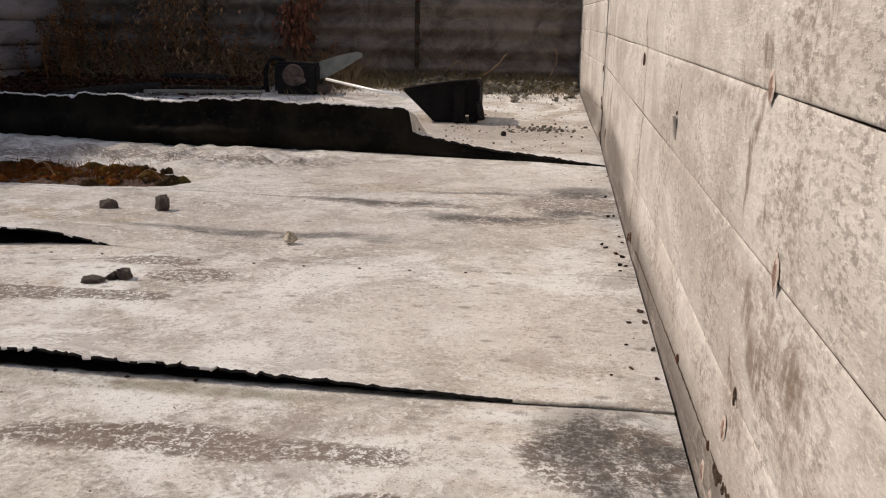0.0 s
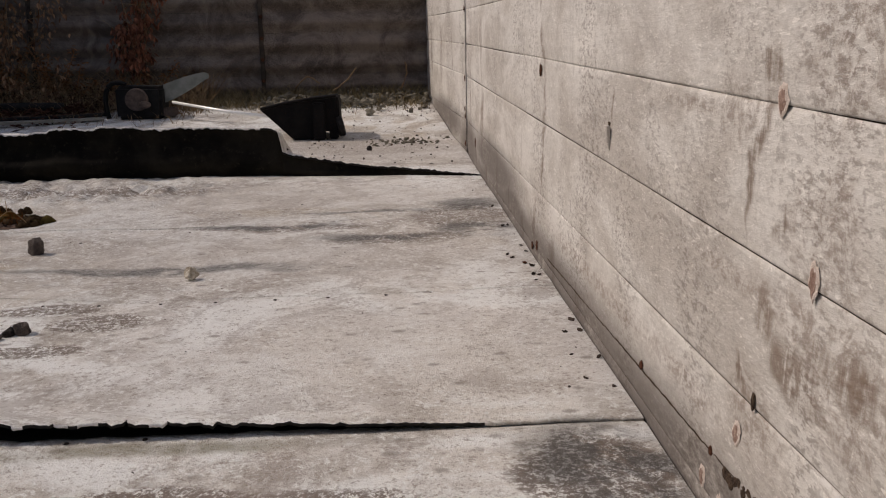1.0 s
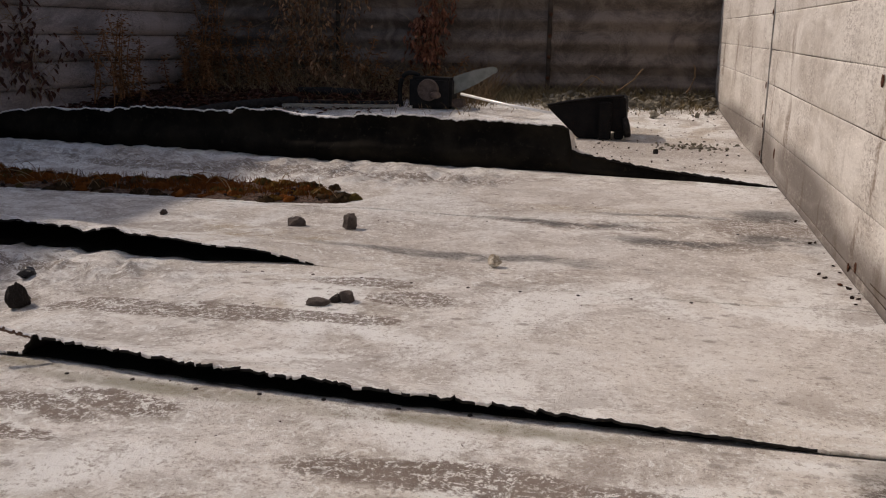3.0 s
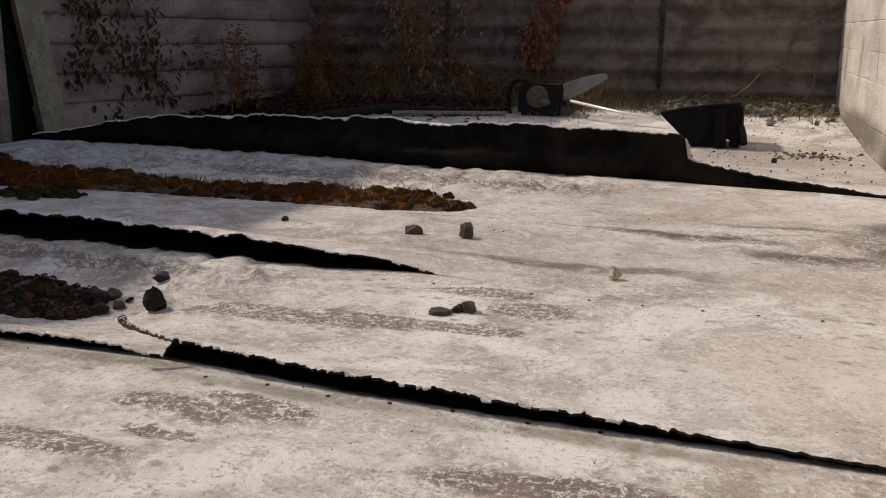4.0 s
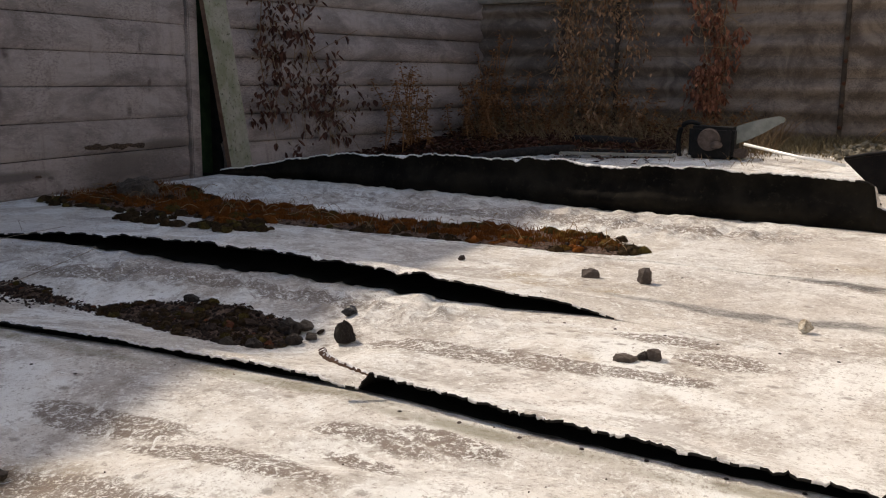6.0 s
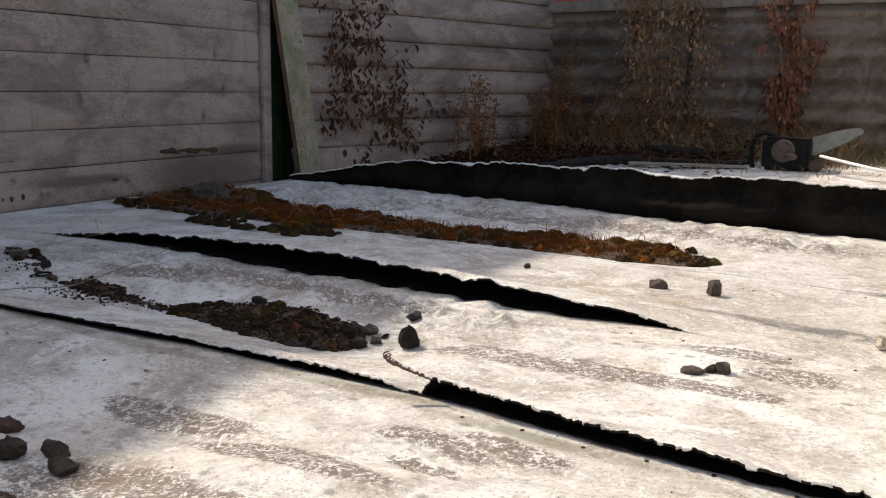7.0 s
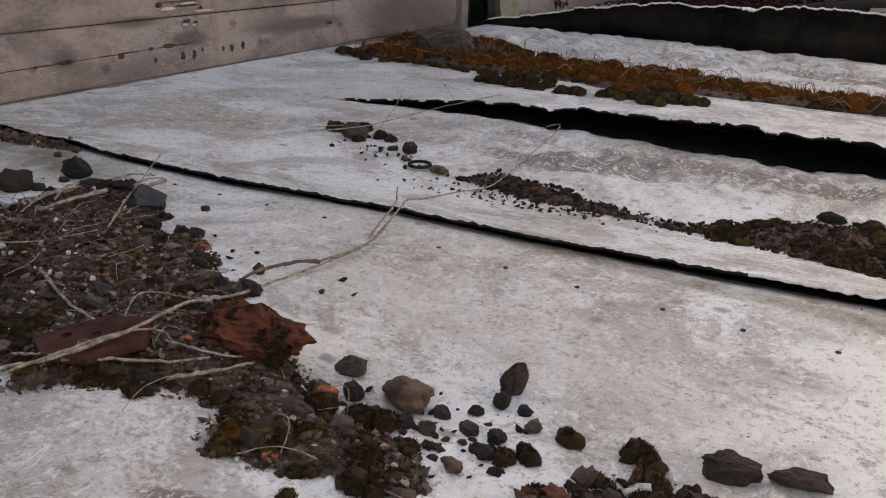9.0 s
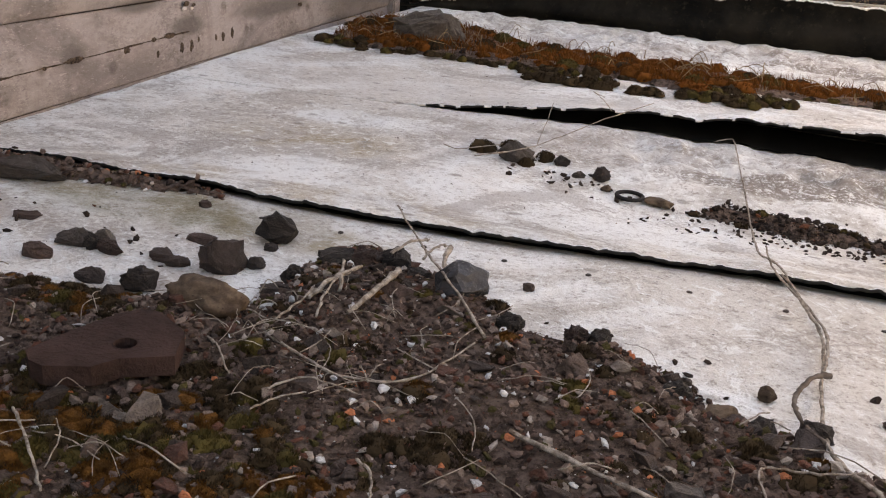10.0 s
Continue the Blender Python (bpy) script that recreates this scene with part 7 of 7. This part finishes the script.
# ---- dead vines ----
def leaf(verts, faces, p, size, rng, droop=0.8):
    """A folded, curled dead leaf that hangs from p."""
    a = rng.uniform(0, 6.3)
    d = Vector((math.cos(a) * 0.7, math.sin(a) * 0.7, -droop)).normalized()
    s = d.cross((0, 0, 1)).normalized()
    up = s.cross(d)
    w, n0 = size * rng.uniform(0.14, 0.36), len(verts)
    curl = rng.uniform(-0.2, 0.5)
    rows = [(0.0, 0.06), (0.25, 0.8), (0.5, 1.0), (0.78, 0.6), (1.0, 0.05)]
    for t, k in rows:
        c = p + d * size * t + up * size * curl * t * t
        lift = up * size * 0.22 * k
        verts += [tuple(c - s * w * k + lift), tuple(c), tuple(c + s * w * k + lift)]
    for i in range(4):
        q = n0 + 3 * i
        faces += [(q, q + 1, q + 4, q + 3), (q + 1, q + 2, q + 5, q + 4)]


def vine(name, label, stems, leaves, rng, mat, leaf_size, spread, stem_r=0.003, threads=16, droop=0.8):
    """stems: lists of points; leaves hang along them."""
    thing = empty(name, stems[0][0], label, "vine", "dead vines on the walls")
    bm, verts, faces = bmesh.new(), [], []
    for pts in stems:
        line = bent(pts, 7, 0.006, rng)
        adopt(part("stem", tube(line, [stem_r * (1 - 0.6 * i / len(line)) for i in range(len(line))], 5), STALK, smooth=True), thing)
        nodes = [rng.choice(line) + Vector([rng.gauss(0, spread * 0.9) for _ in range(3)]) for _ in range(max(6, leaves // 14))]
        for k in range(leaves):
            p = rng.choice(nodes) + Vector([rng.gauss(0, spread * 0.55) for _ in range(3)])
            p.y = min(p.y, FAR - 0.02)
            p.x = max(p.x, left_x(p.y) + 0.01)
            leaf(verts, faces, p, rng.uniform(*leaf_size), rng, droop)
        for k in range(threads):
            p = rng.choice(line)
            q = p + Vector((rng.gauss(0, spread * 1.6), rng.uniform(-0.1, 0.02), rng.gauss(-0.03, spread * 1.5)))
            tube(bent([p, (p + q) / 2 + Vector((0, 0, rng.gauss(0, 0.02))), q], 4), 0.0013, 4, bm)
    adopt(tagged(part("tendril", bm, STRAW, smooth=True), kind="stuff"), thing)
    adopt(tagged(raw("leaves", verts, faces, mat), kind="stuff"), thing)
    return thing


rv = random.Random(19)


def lx(y):
    return left_x(y + 0.13) + 0.05


vine("wall_vine", "dead brown leafy vine hanging on the grey boards",
     [[(lx(3.98), 4.11, 1.5), (lx(4.05), 4.18, 0.95), (lx(4.12), 4.25, 0.6), (lx(4.2), 4.33, 0.25)],
      [(lx(4.15), 4.28, 1.5), (lx(4.28), 4.41, 0.9), (lx(4.35), 4.48, 0.6), (lx(4.3), 4.43, 0.2)],
      [(lx(4.05), 4.18, 1.3), (lx(4.0), 4.13, 0.8), (lx(4.02), 4.15, 0.45), (lx(4.1), 4.23, 0.3)],
      [(lx(4.3), 4.43, 0.8), (lx(4.45), 4.58, 0.55), (lx(4.55), 4.68, 0.4), (lx(4.62), 4.75, 0.2)],
      [(lx(4.1), 4.23, 0.7), (lx(4.2), 4.33, 0.45), (lx(4.4), 4.53, 0.3), (lx(4.6), 4.73, 0.25)]], 170, rv, LEAF_BROWN, (0.02, 0.06), 0.085, threads=40, droop=1.6)
fy = FAR - 0.10
vine("wall_vine", "tangled dead straw-brown climber on the far wall",
     [[(-2.75, fy, 1.45), (-2.60, fy, 1.0), (-2.55, fy - 0.05, 0.6), (-2.5, fy - 0.1, 0.15)], [(-2.5, fy, 1.45), (-2.38, fy - 0.05, 1.05), (-2.45, fy - 0.05, 0.55), (-2.35, fy - 0.1, 0.15)],
      [(-2.62, fy, 1.2), (-2.66, fy, 0.9), (-2.62, fy - 0.08, 0.5), (-2.75, fy - 0.1, 0.12)], [(-2.3, fy, 1.2), (-2.22, fy, 0.85), (-2.3, fy, 0.45), (-2.2, fy - 0.1, 0.15)]], 620, rv, LEAF_STRAW, (0.012, 0.045), 0.085, 0.005, threads=70, droop=1.5)
vine("wall_vine", "red-brown dead leafy vine hanging from the coping",
     [[(-1.80, fy, 1.45), (-1.78, fy, 1.1), (-1.72, fy - 0.02, 0.7), (-1.75, fy - 0.02, 0.42)], [(-1.62, fy, 1.4), (-1.60, fy, 1.0), (-1.64, fy, 0.65), (-1.66, fy, 0.35)],
      [(-1.72, fy, 1.3), (-1.70, fy, 0.95), (-1.62, fy, 0.75), (-1.60, fy, 0.5)]], 300, rv, LEAF_RED, (0.02, 0.055), 0.055, 0.004, threads=40, droop=2.0)


def dry_plant(x, y, h, n, rng, label):
    """Stiff dead stems with seed heads that stand in the litter."""
    thing = empty("dead_weed", (x, y, roof_z(x, y)), label, "weed", "dead weeds by the far wall")
    verts, faces = [], []
    for k in range(n):
        a, b = x + rng.gauss(0, 0.07), y + rng.gauss(0, 0.04)
        hh = h * rng.uniform(0.55, 1.0)
        line = bent([(a, b, roof_z(a, b)), (a + rng.gauss(0, 0.03), b, hh * 0.5), (a + rng.gauss(0, 0.07), b + rng.gauss(0, 0.02), hh)], 5, 0.003, rng)
        adopt(part("stem", tube(line, [0.005 * (1 - 0.6 * i / len(line)) for i in range(len(line))], 5), WEED, smooth=True), thing)
        for p in line[3:]:
            for _ in range(9):
                leaf(verts, faces, p + Vector([rng.gauss(0, 0.014) for _ in range(3)]), rng.uniform(0.014, 0.034), rng, 0.3)
    adopt(tagged(raw("seed_head", verts, faces, WEED), kind="stuff"), thing)


for x, y, h, n in ((-3.30, 5.15, 0.62, 9), (-3.10, 5.6, 0.58, 6), (-3.22, 6.02, 0.86, 14), (-2.85, 5.9, 0.5, 6), (-2.35, 6.0, 0.5, 6), (-1.45, 6.08, 0.42, 3), (-2.05, 6.0, 0.4, 5), (-3.42, 5.0, 0.55, 5), (-3.0, 6.0, 0.6, 7), (-2.65, 6.0, 0.55, 8), (-2.2, 6.05, 0.5, 7), (-3.25, 5.75, 0.5, 6), (-1.7, 6.05, 0.35, 5)):
    dry_plant(x, y, h, n, rv, "stiff dead brown weed standing by the wall")

# leaf litter and dry grass along the far wall
rl = random.Random(31)
l_bed = Bed([(-3.60, 4.72), (-2.95, 4.85), (-2.35, 5.32), (-1.95, 5.42), (-1.76, 5.68), (-1.72, 6.19), (-3.42, 6.19)], 0.022, 37, wide=0.12, lumps=0.8, grain=7)
mould = empty("leaf_mould", (-2.7, 5.6, roof_z(-2.7, 5.6)), "dark rotting leaf mould heaped before the wall", "leaf litter", kind="stuff")
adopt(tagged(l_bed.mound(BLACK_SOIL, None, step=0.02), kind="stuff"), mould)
verts, faces = [], []
for i in range(3200):
    x, y = l_bed.spot()
    if x > left_x(y) + 0.03:
        leaf(verts, faces, Vector((x, y, l_bed.top(x, y) + rl.uniform(0.002, 0.03))), rl.uniform(0.02, 0.05), rl, 0.1)
adopt(tagged(raw("leaves", verts, faces, LEAF_BROWN), kind="stuff"), mould)
verts, faces = [], []
for i in range(6500):
    x = rl.uniform(left_x(5.0) + 0.02, -1.75)
    y = FAR - 0.03 - abs(rl.gauss(0, 0.35)) - (0.25 * rl.random() if x < -2.6 else 0)
    if x < left_x(y) + 0.03:
        continue
    leaf(verts, faces, Vector((x, y, roof_z(x, y) + rl.uniform(0.004, 0.26) ** 1.3 * max(0.12, 1 - (FAR - y) / 0.55))), rl.uniform(0.02, 0.05), rl, 0.2)
tagged(raw("leaf_litter", verts, faces, LEAF_BROWN), "heap of dead brown leaves along the wall", "leaf litter", kind="stuff")
spots = []
for i in range(5200):
    x = rl.uniform(-3.35, -1.2)
    y = FAR - 0.03 - abs(rl.gauss(0, 0.33))
    if x > left_x(y) + 0.03:
        spots.append((x, y, roof_z(x, y), rl.uniform(0.05, 0.34) * max(0.2, 1 - (FAR - y) / 0.8), rl.uniform(0.3, 1.6), rl.uniform(0.0012, 0.003)))
tagged(blades("dead_grass", spots, STRAW, None, rl), "tangle of dead grass along the far wall", "grass", kind="stuff")
spots = []
for i in range(5200):
    x = rl.uniform(-1.35, right_x(6) - 0.02)
    y = FAR - 0.03 - abs(rl.gauss(0, 0.24))
    spots.append((x, y, roof_z(x, y), rl.uniform(0.03, 0.13) * max(0.2, 1 - (FAR - y) / 0.7), rl.uniform(0.2, 1.3), rl.uniform(0.0015, 0.0035)))
tagged(blades("pale_grass", spots, PALE_GRASS, None, rl), "low pale grass and lichen along the wall", "grass", kind="stuff")
spots = []
for i in range(300):
    x = rl.uniform(-0.9, right_x(6) - 0.02)
    y = FAR - 0.05 - abs(rl.gauss(0, 0.26))
    spots.append((x, y, roof_z(x, y) + rl.uniform(0, 0.04), rl.uniform(0.02, 0.06)))
tagged(chips("mortar_rubble", spots, LICHEN, None, rl), "lichen-grown rubble along the foot of the wall", "rubble", kind="stuff")
spots = []
for i in range(90):
    x, y = rl.gauss(0.0, 0.09), rl.gauss(4.45, 0.07)
    spots.append((min(x, 0.22), y, roof_z(x, y), rl.uniform(0.006, 0.022)))
tagged(chips("grey_rubble", spots, LICHEN, None, rl), "grey crumbs lying near the joint strip", "rubble", kind="stuff")
bm = bmesh.new()
for pts in ([(-0.42, 5.95, 0.10), (-0.34, 5.88, 0.16), (-0.27, 5.85, 0.24)], [(-0.66, 5.95, 0.12), (-0.58, 5.9, 0.19), (-0.50, 5.88, 0.15)], [(0.0, 5.95, 0.10), (0.04, 5.92, 0.2), (0.03, 5.9, 0.27)], [(-1.28, 5.6, 0.08), (-1.265, 5.58, 0.16), (-1.25, 5.58, 0.21)]):
    tube(bent([(x, y, z + 0.09) for x, y, z in pts], 5, 0.003, rl), 0.004, 6, bm)
tagged(part("straw_stems", bm, STRAW, smooth=True), "pale dry stems standing out of the grass", "straw", kind="stuff")
